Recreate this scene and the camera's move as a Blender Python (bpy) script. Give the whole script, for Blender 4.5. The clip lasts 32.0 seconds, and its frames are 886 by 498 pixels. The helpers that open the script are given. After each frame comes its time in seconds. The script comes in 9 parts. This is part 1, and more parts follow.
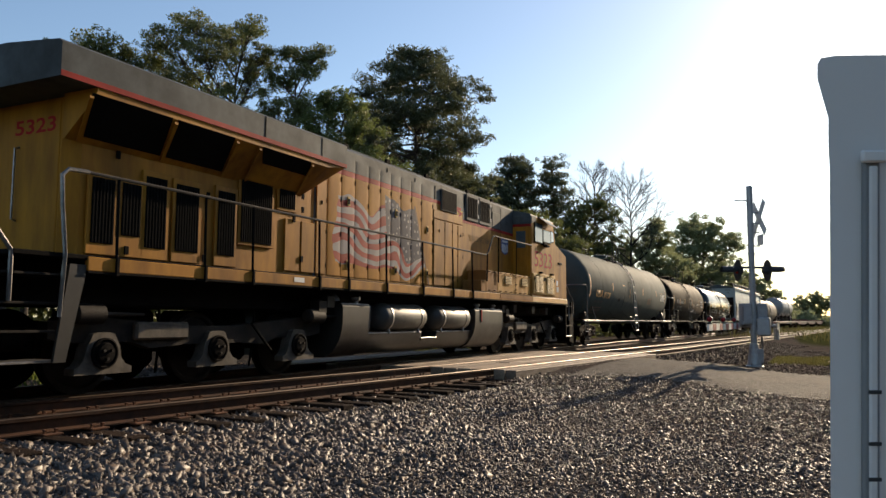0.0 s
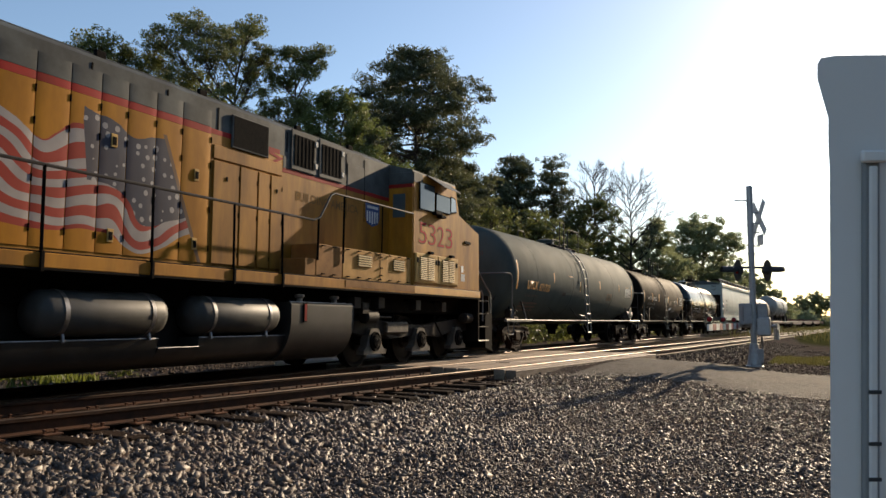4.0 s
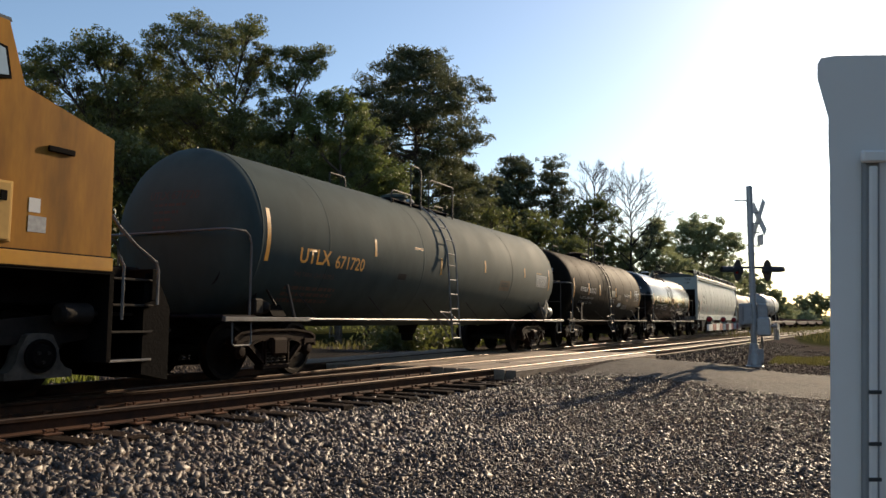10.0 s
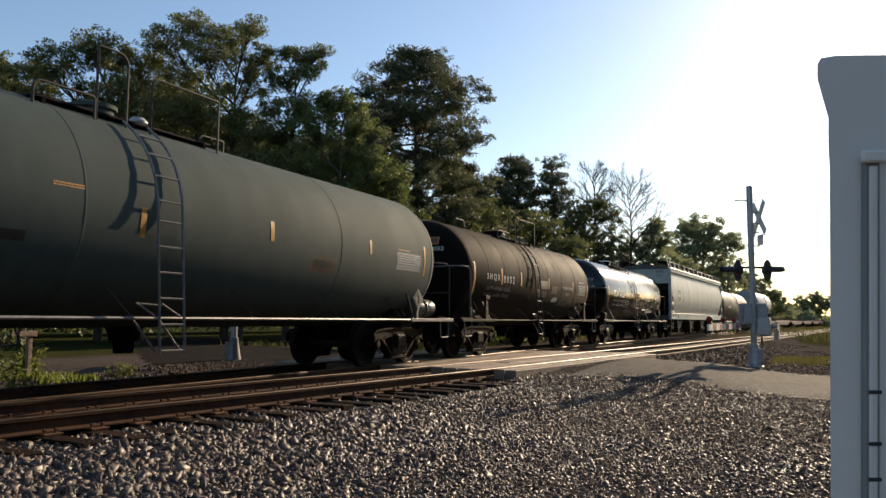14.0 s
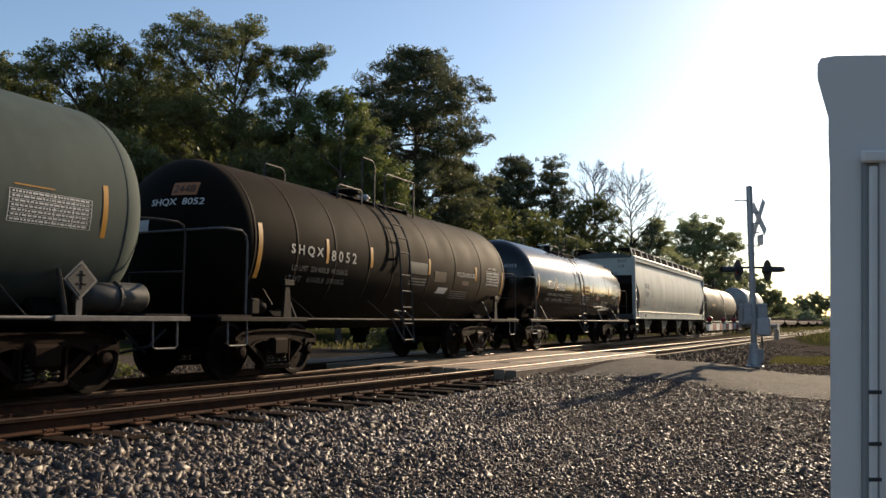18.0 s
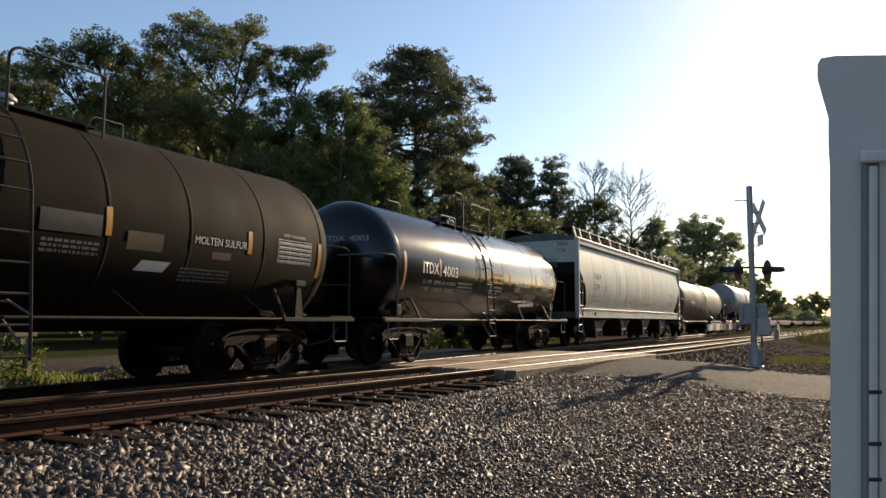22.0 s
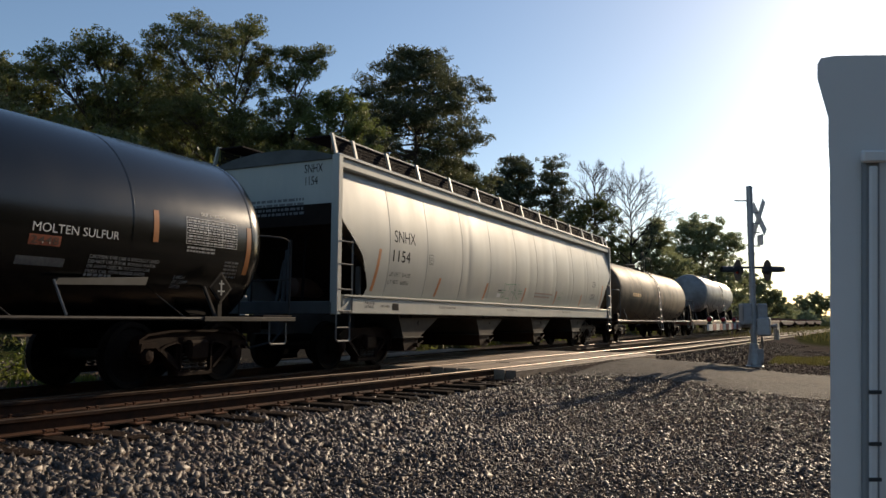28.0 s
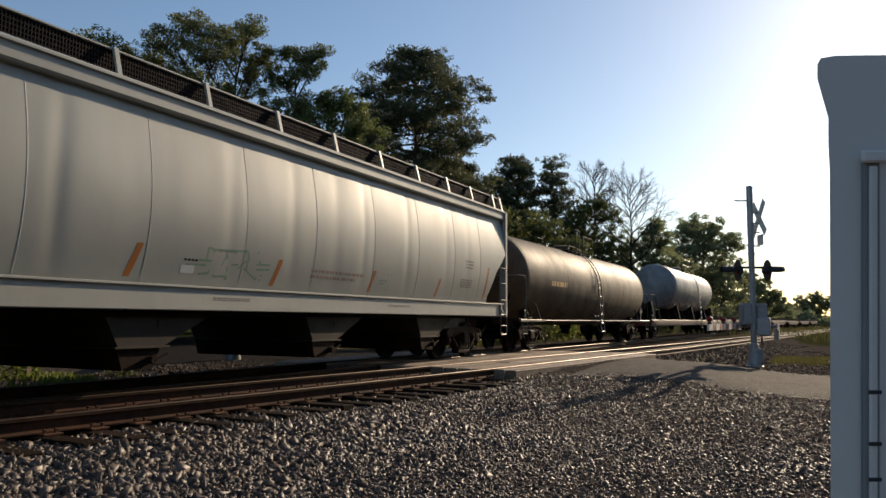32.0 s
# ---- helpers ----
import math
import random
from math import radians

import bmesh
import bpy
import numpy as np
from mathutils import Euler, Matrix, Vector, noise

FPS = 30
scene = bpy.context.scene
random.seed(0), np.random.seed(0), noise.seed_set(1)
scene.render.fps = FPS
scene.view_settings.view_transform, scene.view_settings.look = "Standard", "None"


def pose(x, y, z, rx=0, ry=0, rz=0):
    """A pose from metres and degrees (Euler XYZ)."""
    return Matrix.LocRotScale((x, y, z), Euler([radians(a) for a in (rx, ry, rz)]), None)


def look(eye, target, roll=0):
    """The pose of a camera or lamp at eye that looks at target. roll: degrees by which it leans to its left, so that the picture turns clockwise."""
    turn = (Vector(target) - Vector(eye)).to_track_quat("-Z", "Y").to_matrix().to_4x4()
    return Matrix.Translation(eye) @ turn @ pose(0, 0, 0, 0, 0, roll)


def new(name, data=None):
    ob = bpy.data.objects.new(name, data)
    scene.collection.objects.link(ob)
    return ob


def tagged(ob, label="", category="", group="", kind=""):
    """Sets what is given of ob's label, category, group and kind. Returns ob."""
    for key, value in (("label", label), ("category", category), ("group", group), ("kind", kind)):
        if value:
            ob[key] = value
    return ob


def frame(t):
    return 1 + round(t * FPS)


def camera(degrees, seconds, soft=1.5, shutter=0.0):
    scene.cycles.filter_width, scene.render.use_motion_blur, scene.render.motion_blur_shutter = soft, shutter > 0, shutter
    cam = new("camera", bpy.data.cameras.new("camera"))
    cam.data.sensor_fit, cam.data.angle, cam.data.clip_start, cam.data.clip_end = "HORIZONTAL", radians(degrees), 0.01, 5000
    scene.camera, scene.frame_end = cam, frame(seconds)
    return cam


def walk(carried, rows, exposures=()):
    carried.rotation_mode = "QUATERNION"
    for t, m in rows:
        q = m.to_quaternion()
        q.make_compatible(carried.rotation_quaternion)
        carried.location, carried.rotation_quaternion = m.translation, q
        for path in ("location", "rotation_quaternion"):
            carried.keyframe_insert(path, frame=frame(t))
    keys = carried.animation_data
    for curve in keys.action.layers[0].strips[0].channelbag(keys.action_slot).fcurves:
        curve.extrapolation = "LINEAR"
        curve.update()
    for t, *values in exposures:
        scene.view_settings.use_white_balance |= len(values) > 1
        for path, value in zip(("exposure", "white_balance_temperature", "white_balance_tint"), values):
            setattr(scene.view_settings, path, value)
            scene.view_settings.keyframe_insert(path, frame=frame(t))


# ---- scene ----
import itertools

cam = camera(60.57, 32.0, soft=1.5)
EYE = (0.0, 0.0, 0.97)
CAM_POSE = look(EYE, (0.8945, 0.4373, 0.97 + 0.0931), 0.317)
walk(cam, [(0.0, CAM_POSE), (32.0, CAM_POSE)], exposures=[(0.0, 0.61, 6780.0, 10.0), (25.6, 0.61, 6780.0, 10.0), (27.4, 0.26, 6600.0, 10.0), (32.0, 0.13, 6580.0, 10.0)])

# ---- light ----
SUN_DIR = Vector((0.921, -0.170, 0.350)).normalized()
world = bpy.data.worlds.new("world")
scene.world = world
world.use_nodes = True
wn = world.node_tree.nodes
sky = wn.new("ShaderNodeTexSky")
sky.sky_type, sky.sun_disc = "NISHITA", False
sky.sun_elevation = math.asin(SUN_DIR.z)
sky.sun_rotation = math.atan2(SUN_DIR.x, SUN_DIR.y)
sky.altitude, sky.air_density, sky.dust_density, sky.ozone_density = 50.0, 1.0, 0.45, 2.2
wn["Background"].inputs["Strength"].default_value = 0.112
world.node_tree.links.new(sky.outputs["Color"], wn["Background"].inputs["Color"])
sun = new("sun", bpy.data.lights.new("sun", "SUN"))
sun.data.energy, sun.data.angle, sun.data.color = 4.2, radians(0.55), (1.0, 0.80, 0.57)
sun.matrix_world = look((40, -6, 30), Vector((40, -6, 30)) - SUN_DIR)


# ---- geometry helpers ----
class Geo:
    """Vertices and faces of one part, shifted by off."""

    def __init__(self, off=(0, 0, 0)):
        self.v, self.f, self.off = [], [], Vector(off)

    def add(self, verts, faces):
        n = len(self.v)
        self.v += [tuple(Vector(p) + self.off) for p in verts]
        self.f += [tuple(n + i for i in face) for face in faces]
        return self

    def box(self, x0, x1, y0, y1, z0, z1, b=0.0):
        """A box with chamfered edges."""
        b = min(b, 0.45 * min(x1 - x0, y1 - y0, z1 - z0))
        if b <= 0:
            vs = [(x, y, z) for x in (x0, x1) for y in (y0, y1) for z in (z0, z1)]
            return self.add(vs, [(0, 1, 3, 2), (4, 6, 7, 5), (0, 4, 5, 1), (2, 3, 7, 6), (0, 2, 6, 4), (1, 5, 7, 3)])
        cs = [(sx, sy, sz) for sx in (0, 1) for sy in (0, 1) for sz in (0, 1)]
        lo, hi, vs = (x0, y0, z0), (x1, y1, z1), []
        for c in cs:
            for a in range(3):
                p = [(hi[k] if c[k] else lo[k]) if k == a else (hi[k] - b if c[k] else lo[k] + b) for k in range(3)]
                vs.append(p)
        q = lambda i, a: 3 * i + a
        fs = [(q(0, 0), q(1, 0), q(3, 0), q(2, 0)), (q(4, 0), q(6, 0), q(7, 0), q(5, 0)), (q(0, 1), q(4, 1), q(5, 1), q(1, 1)),
              (q(2, 1), q(3, 1), q(7, 1), q(6, 1)), (q(0, 2), q(2, 2), q(6, 2), q(4, 2)), (q(1, 2), q(5, 2), q(7, 2), q(3, 2))]
        for i, c in enumerate(cs):
            fs.append((q(i, 0), q(i, 1), q(i, 2)))
            for a in range(3):
                if not c[a]:
                    j = i + (4, 2, 1)[a]
                    o = [k for k in range(3) if k != a]
                    fs.append((q(i, o[0]), q(j, o[0]), q(j, o[1]), q(i, o[1])))
        return self.add(vs, fs)

    def prism(self, outline, axis, a0, a1):
        """An outline of (u, v) pushed along an axis: x takes (y, z), y takes (x, z), z takes (x, y)."""
        put = {"x": lambda a, u, v: (a, u, v), "y": lambda a, u, v: (u, a, v), "z": lambda a, u, v: (u, v, a)}[axis]
        n = len(outline)
        vs = [put(a0, *p) for p in outline] + [put(a1, *p) for p in outline]
        fs = [tuple(range(n)), tuple(range(2 * n - 1, n - 1, -1))] + [(i, i + n, (i + 1) % n + n, (i + 1) % n) for i in range(n)]
        return self.add(vs, fs)

    def rod(self, p, q, r, n=8, r2=None, caps=True):
        p, q = Vector(p), Vector(q)
        d = (q - p).normalized()
        a = d.orthogonal().normalized()
        c = d.cross(a)
        r, r2 = float(r), float(r if r2 is None else r2)
        vs = []
        for o, k in ((p, r), (q, r2)):
            vs += [o + k * (math.cos(2 * math.pi * i / n) * a + math.sin(2 * math.pi * i / n) * c) for i in range(n)]
        fs = [(i, (i + 1) % n, (i + 1) % n + n, i + n) for i in range(n)]
        if caps:
            fs += [tuple(range(n - 1, -1, -1)), tuple(range(n, 2 * n))]
        return self.add(vs, fs)

    def tube(self, pts, r, n=8):
        """A bent pipe through the points."""
        pts = [Vector(p) for p in pts]
        rings = []
        up = None
        for i, p in enumerate(pts):
            d = (pts[min(i + 1, len(pts) - 1)] - pts[max(i - 1, 0)]).normalized()
            if up is None:
                up = d.orthogonal().normalized()
            up = (up - d * up.dot(d)).normalized()
            c = d.cross(up)
            rings.append([p + r * (math.cos(2 * math.pi * k / n) * up + math.sin(2 * math.pi * k / n) * c) for k in range(n)])
        vs = [v for ring in rings for v in ring]
        fs = [(j * n + k, j * n + (k + 1) % n, (j + 1) * n + (k + 1) % n, (j + 1) * n + k) for j in range(len(pts) - 1) for k in range(n)]
        fs += [tuple(range(n - 1, -1, -1)), tuple((len(pts) - 1) * n + k for k in range(n))]
        return self.add(vs, fs)

    def lathe(self, profile, c, axis="x", n=32):
        """Turns a profile of (along, radius) round an axis through c."""
        put = {"x": lambda a, u, v: (c[0] + a, c[1] + u, c[2] + v), "y": lambda a, u, v: (c[0] + v, c[1] + a, c[2] + u), "z": lambda a, u, v: (c[0] + u, c[1] + v, c[2] + a)}[axis]
        vs, fs, m = [], [], len(profile)
        for a, r in profile:
            vs += [put(a, r * math.cos(2 * math.pi * k / n), r * math.sin(2 * math.pi * k / n)) for k in range(n)]
        for j in range(m - 1):
            fs += [(j * n + k, j * n + (k + 1) % n, (j + 1) * n + (k + 1) % n, (j + 1) * n + k) for k in range(n)]
        if profile[0][1] > 1e-4:
            fs.append(tuple(range(n - 1, -1, -1)))
        if profile[-1][1] > 1e-4:
            fs.append(tuple((m - 1) * n + k for k in range(n)))
        return self.add(vs, fs)

    def mesh(self, name, sharp=35):
        me = bpy.data.meshes.new(name)
        me.from_pydata(self.v, [], self.f)
        me.update()
        bm = bmesh.new()
        bm.from_mesh(me)
        bmesh.ops.recalc_face_normals(bm, faces=bm.faces)
        bm.to_mesh(me)
        bm.free()
        me.shade_smooth()
        me.set_sharp_from_angle(angle=radians(sharp))
        return me


def part(name, geo, material, parent, label=""):
    """Links a Geo (or a mesh) as one mesh object under a thing or a part."""
    me = geo.mesh(name) if isinstance(geo, Geo) else geo
    if material and not me.materials:
        me.materials.append(material)
    ob = new(name, me)
    ob.parent = parent
    if label:
        tagged(ob, label)
    return ob


def thing(name, label, category, m=None, group="", kind=""):
    ob = new(name)
    ob.empty_display_size = 0.2
    if m is not None:
        ob.matrix_basis = m
    return tagged(ob, label, category, group, kind)


def solid(name, geo, material, label="", category="", group="", kind="", m=None):
    """One top-level mesh."""
    me = geo.mesh(name) if isinstance(geo, Geo) else geo
    if not me.materials:
        me.materials.append(material)
    ob = new(name, me)
    if m is not None:
        ob.matrix_basis = m
    return tagged(ob, label, category, group, kind)


def raw_mesh(name, verts, quads):
    """A mesh from arrays: verts (n, 3) and faces (m, k)."""
    verts, quads = np.asarray(verts, np.float32), np.asarray(quads, np.int32)
    me = bpy.data.meshes.new(name)
    k = quads.shape[1]
    me.vertices.add(len(verts))
    me.vertices.foreach_set("co", verts.ravel())
    me.loops.add(quads.size)
    me.loops.foreach_set("vertex_index", quads.ravel())
    me.polygons.add(len(quads))
    me.polygons.foreach_set("loop_start", np.arange(0, quads.size, k, dtype=np.int32))
    me.update(calc_edges=True)
    me.validate()
    return me


def text_mesh(body, width, height, place, bold=0.0, depth=0.0, spacing=1.0):
    """Letters as a mesh, fitted to a width and a height; place maps (u, v) in metres to a point."""
    cu = bpy.data.curves.new("letters", "FONT")
    cu.body, cu.offset, cu.space_character, cu.resolution_u = body, bold, spacing, 3
    ob = bpy.data.objects.new("letters", cu)
    scene.collection.objects.link(ob)
    bpy.context.view_layer.update()
    me = bpy.data.meshes.new_from_object(ob.evaluated_get(bpy.context.evaluated_depsgraph_get()))
    bpy.data.objects.remove(ob)
    bpy.data.curves.remove(cu)
    me.materials.clear()
    bm = bmesh.new()
    bm.from_mesh(me)
    xs, ys = [v.co.x for v in bm.verts], [v.co.y for v in bm.verts]
    x0, y0, kx, ky = min(xs), min(ys), width / (max(xs) - min(xs)), height / (max(ys) - min(ys))
    bmesh.ops.subdivide_edges(bm, edges=[e for e in bm.edges if e.calc_length() * ky > 0.12], cuts=2)
    for v in bm.verts:
        v.co = Vector(place((v.co.x - x0) * kx, (v.co.y - y0) * ky))
    bm.to_mesh(me)
    bm.free()
    return me


# ---- materials ----
def mat(name, c1, c2=None, scale=6.0, rough=0.6, metal=0.0, bump=0.15, bscale=40.0, dirt=None, dscale=1.2, damt=0.5, stretch=(1, 1, 1), rvar=0.15, island=0.0, by_object=0.0, spec=0.5):
    """A worn surface: two tones, dirt with an outline of its own, fine relief and uneven gloss."""
    m = bpy.data.materials.new(name)
    m.use_nodes = True
    nt = m.node_tree
    N, K = nt.nodes, nt.links
    bsdf = N["Principled BSDF"]
    bsdf.inputs["Metallic"].default_value = metal
    bsdf.inputs["Specular IOR Level"].default_value = spec
    tc = N.new("ShaderNodeTexCoord")
    mp = N.new("ShaderNodeMapping")
    mp.inputs["Scale"].default_value = stretch
    K.new(tc.outputs["Object"], mp.inputs["Vector"])

    def noise_node(s, detail=4.0, rough_=0.6):
        n = N.new("ShaderNodeTexNoise")
        n.inputs["Scale"].default_value, n.inputs["Detail"].default_value, n.inputs["Roughness"].default_value = s, detail, rough_
        K.new(mp.outputs["Vector"], n.inputs["Vector"])
        return n

    def ramp(src, a, b):
        r = N.new("ShaderNodeMapRange")
        r.inputs["From Min"].default_value, r.inputs["From Max"].default_value = a, b
        K.new(src, r.inputs["Value"])
        return r.outputs["Result"]

    def mix(fac, a, b):
        x = N.new("ShaderNodeMix")
        x.data_type = "RGBA"
        for sock, val in ((x.inputs[0], fac), (x.inputs[6], a), (x.inputs[7], b)):
            if isinstance(val, bpy.types.NodeSocket):
                K.new(val, sock)
            elif isinstance(val, tuple):
                sock.default_value = (*val, 1.0)
            else:
                sock.default_value = val
        return x.outputs[2]

    c2 = c2 or tuple(0.8 * k for k in c1)
    n1 = noise_node(scale)
    col = mix(ramp(n1.outputs["Fac"], 0.35, 0.65), c1, c2)
    if island or by_object:
        src = N.new("ShaderNodeNewGeometry").outputs["Random Per Island"] if island else N.new("ShaderNodeObjectInfo").outputs["Random"]
        hs = N.new("ShaderNodeHueSaturation")
        r = N.new("ShaderNodeMapRange")
        amt = island or by_object
        r.inputs["To Min"].default_value, r.inputs["To Max"].default_value = 1.0 - amt, 1.0 + amt
        K.new(src, r.inputs["Value"])
        K.new(r.outputs["Result"], hs.inputs["Value"])
        K.new(col, hs.inputs["Color"])
        col = hs.outputs["Color"]
    n2 = noise_node(dscale, 6.0, 0.65)
    if dirt:
        dm = N.new("ShaderNodeMath")
        dm.operation = "MULTIPLY"
        dm.inputs[1].default_value = damt
        K.new(ramp(n2.outputs["Fac"], 0.42, 0.68), dm.inputs[0])
        col = mix(dm.outputs[0], col, dirt)
    K.new(col, bsdf.inputs["Base Color"])
    r = N.new("ShaderNodeMapRange")
    r.inputs["To Min"].default_value, r.inputs["To Max"].default_value = max(0.03, rough - rvar), min(1.0, rough + rvar)
    K.new(n2.outputs["Fac"], r.inputs["Value"])
    K.new(r.outputs["Result"], bsdf.inputs["Roughness"])
    if bump:
        n3 = noise_node(bscale, 3.0)
        b = N.new("ShaderNodeBump")
        b.inputs["Strength"].default_value, b.inputs["Distance"].default_value = bump, 0.02
        K.new(n3.outputs["Fac"], b.inputs["Height"])
        K.new(b.outputs["Normal"], bsdf.inputs["Normal"])
    return m


def leaf_mat(name, c1, c2, back):
    """Leaves: some light passes through."""
    m = bpy.data.materials.new(name)
    m.use_nodes = True
    N, K = m.node_tree.nodes, m.node_tree.links
    bsdf = N["Principled BSDF"]
    g = N.new("ShaderNodeNewGeometry")
    x = N.new("ShaderNodeMix")
    x.data_type = "RGBA"
    x.inputs[6].default_value, x.inputs[7].default_value = (*c1, 1), (*c2, 1)
    K.new(g.outputs["Random Per Island"], x.inputs[0])
    K.new(x.outputs[2], bsdf.inputs["Base Color"])
    bsdf.inputs["Roughness"].default_value = 0.55
    tr = N.new("ShaderNodeBsdfTranslucent")
    tr.inputs["Color"].default_value = (*back, 1)
    ms = N.new("ShaderNodeMixShader")
    ms.inputs[0].default_value = 0.35
    K.new(bsdf.outputs[0], ms.inputs[1])
    K.new(tr.outputs[0], ms.inputs[2])
    K.new(ms.outputs[0], N["Material Output"].inputs["Surface"])
    return m


M_YELLOW = mat("armour yellow paint", (0.46, 0.205, 0.020), (0.38, 0.160, 0.017), 3.0, 0.60, 0, 0.06, 30, dirt=(0.095, 0.044, 0.014), dscale=1.3, damt=0.75, stretch=(1, 1, 0.22), spec=0.14)
M_GRAY = mat("grey roof paint", (0.095, 0.105, 0.10), (0.07, 0.075, 0.073), 3.0, 0.65, 0, 0.05, 30, dirt=(0.036, 0.032, 0.028), damt=0.6, spec=0.12)
M_RED = mat("red stripe paint", (0.36, 0.022, 0.018), (0.30, 0.02, 0.016), 4.0, 0.65, 0, 0.03, dirt=(0.12, 0.03, 0.02), spec=0.1)
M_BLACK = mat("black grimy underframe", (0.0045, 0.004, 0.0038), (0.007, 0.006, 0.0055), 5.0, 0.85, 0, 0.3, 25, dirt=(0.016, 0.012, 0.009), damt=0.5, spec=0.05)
M_SCREEN = mat("dark screen", (0.007, 0.007, 0.007), (0.012, 0.011, 0.010), 60.0, 0.9, 0, 0.3, 150, spec=0.03)
M_TRUCK = mat("dusty cast steel", (0.018, 0.014, 0.011), (0.009, 0.0075, 0.0065), 6.0, 0.7, 0, 0.2, 30, dirt=(0.058, 0.043, 0.031), damt=0.5, spec=0.15)
# Rust colour lowered further, so the shade below the cars is in it.
M_RUSTTRUCK = mat("rusty cast steel with undercar shade", (0.02291, 0.01054, 0.006324), (0.007639, 0.003794, 0.002605), 4.0, 0.65, 0, 0.25, 30, dirt=(0.04364, 0.02024, 0.01153), dscale=2.0, damt=0.5, spec=0.07)
M_STEEL = mat("worn steel", (0.30, 0.29, 0.28), (0.2, 0.19, 0.18), 10.0, 0.4, 0.8, 0.1, 60)
M_PIPE = mat("painted steel pipe", (0.21, 0.205, 0.195), (0.14, 0.135, 0.13), 10.0, 0.45, 0.3, 0.1, 60, dirt=(0.07, 0.055, 0.045), damt=0.5)
M_RESERVOIR = mat("grey reservoir paint", (0.075, 0.074, 0.066), (0.058, 0.057, 0.05), 4.0, 0.5, 0, 0.02, 30, dirt=(0.03, 0.025, 0.019), damt=0.6, spec=0.35)
M_FUEL = mat("dirty grey fuel tank", (0.040, 0.038, 0.034), (0.026, 0.024, 0.021), 3.0, 0.45, 0.05, 0.02, 30, dirt=(0.016, 0.013, 0.010), damt=0.7, spec=0.45)
M_GLASS = mat("dark cab glass", (0.075, 0.10, 0.108), (0.085, 0.11, 0.118), 2.0, 0.08, 0, 0.0, rvar=0.03)
M_WHITE = mat("white paint", (0.75, 0.75, 0.72), (0.66, 0.66, 0.63), 6.0, 0.5, 0, 0.03, dirt=(0.4, 0.38, 0.34), damt=0.4)
M_FADED = mat("faded white stencil", (0.42, 0.42, 0.4), (0.3, 0.3, 0.29), 20.0, 0.6, 0, 0.0)
M_DIM = mat("dim grey stencil", (0.16, 0.16, 0.15), (0.1, 0.1, 0.1), 20.0, 0.6, 0, 0.0)
M_BLUE = mat("blue emblem paint", (0.03, 0.07, 0.22), (0.03, 0.06, 0.18), 6.0, 0.5, 0, 0.0)
M_NUMRED = mat("red numeral paint", (0.42, 0.03, 0.025), (0.36, 0.028, 0.022), 5.0, 0.7, 0, 0.0, spec=0.08)
M_NUMEDGE = mat("numeral outline", (0.20, 0.12, 0.045), (0.17, 0.10, 0.04), 5.0, 0.7, 0, 0.0, spec=0.08)
M_INK = mat("dark lettering", (0.018, 0.018, 0.018), (0.028, 0.028, 0.028), 12.0, 0.85, 0, 0.0, spec=0.05)
M_REFLECT = mat("amber reflective strip", (0.62, 0.30, 0.03), (0.55, 0.25, 0.025), 6.0, 0.4, 0, 0.0, dirt=(0.25, 0.13, 0.04), damt=0.5)
M_ORANGE = mat("orange reflective strip", (0.50, 0.17, 0.03), (0.42, 0.14, 0.03), 6.0, 0.4, 0, 0.0, dirt=(0.2, 0.09, 0.04), damt=0.4)
M_TANKGREY = mat("weathered grey green tank", (0.064, 0.086, 0.078), (0.048, 0.065, 0.060), 2.0, 0.80, 0, 0.05, 25, dirt=(0.085, 0.098, 0.088), dscale=0.9, damt=0.5, stretch=(1, 1, 0.5), spec=0.13)
M_TANKBROWN = mat("sooty brown black tank", (0.007854, 0.006783, 0.004855), (0.005355, 0.004712, 0.00357), 2.5, 0.72, 0, 0.08, 25, dirt=(0.01571, 0.01107, 0.00714), dscale=1.1, damt=0.5, stretch=(1, 1, 0.5), spec=0.05)
M_TANKBROWN.node_tree.nodes["Principled BSDF"].inputs["Sheen Weight"].default_value = 0.045
M_TANKBROWN.node_tree.nodes["Principled BSDF"].inputs["Sheen Tint"].default_value = (0.75, 0.55, 0.36, 1.0)
M_TANKBLACK = mat("glossy black tank", (0.002887, 0.003273, 0.003273), (0.002117, 0.002387, 0.002387), 2.5, 0.21, 0, 0.02, 18, dirt=(0.005005, 0.005005, 0.00462), dscale=1.0, damt=0.4, stretch=(1, 1, 0.5), rvar=0.05, spec=0.5)
M_TANKTAN = mat("dusty tan black tank", (0.155, 0.105, 0.06), (0.10, 0.07, 0.042), 1.2, 0.62, 0, 0.08, 20, dirt=(0.03, 0.023, 0.017), dscale=0.6, damt=0.5, stretch=(1, 1, 0.8), spec=0.25)
M_TANKPALE = mat("pale grey tank", (0.30, 0.31, 0.31), (0.22, 0.22, 0.22), 2.0, 0.5, 0, 0.05, 20, dirt=(0.08, 0.07, 0.06), dscale=0.8, damt=0.6)
M_HOPPER = mat("off white hopper paint", (0.41, 0.415, 0.365), (0.365, 0.375, 0.335), 1.5, 0.52, 0, 0.015, 25, dirt=(0.294, 0.2881, 0.2528), dscale=0.9, damt=0.3, stretch=(1, 1, 0.3), spec=0.62)
# The sides' off-white paint again, greyed so the shade is in it.
M_HOPPEREND = mat("off white hopper end greyed as shade", (0.098, 0.1036, 0.1008), (0.0784, 0.08288, 0.0812), 2.0, 0.6, 0, 0.03, 25, dirt=(0.0392, 0.03472, 0.02912), damt=0.5, spec=0.2)
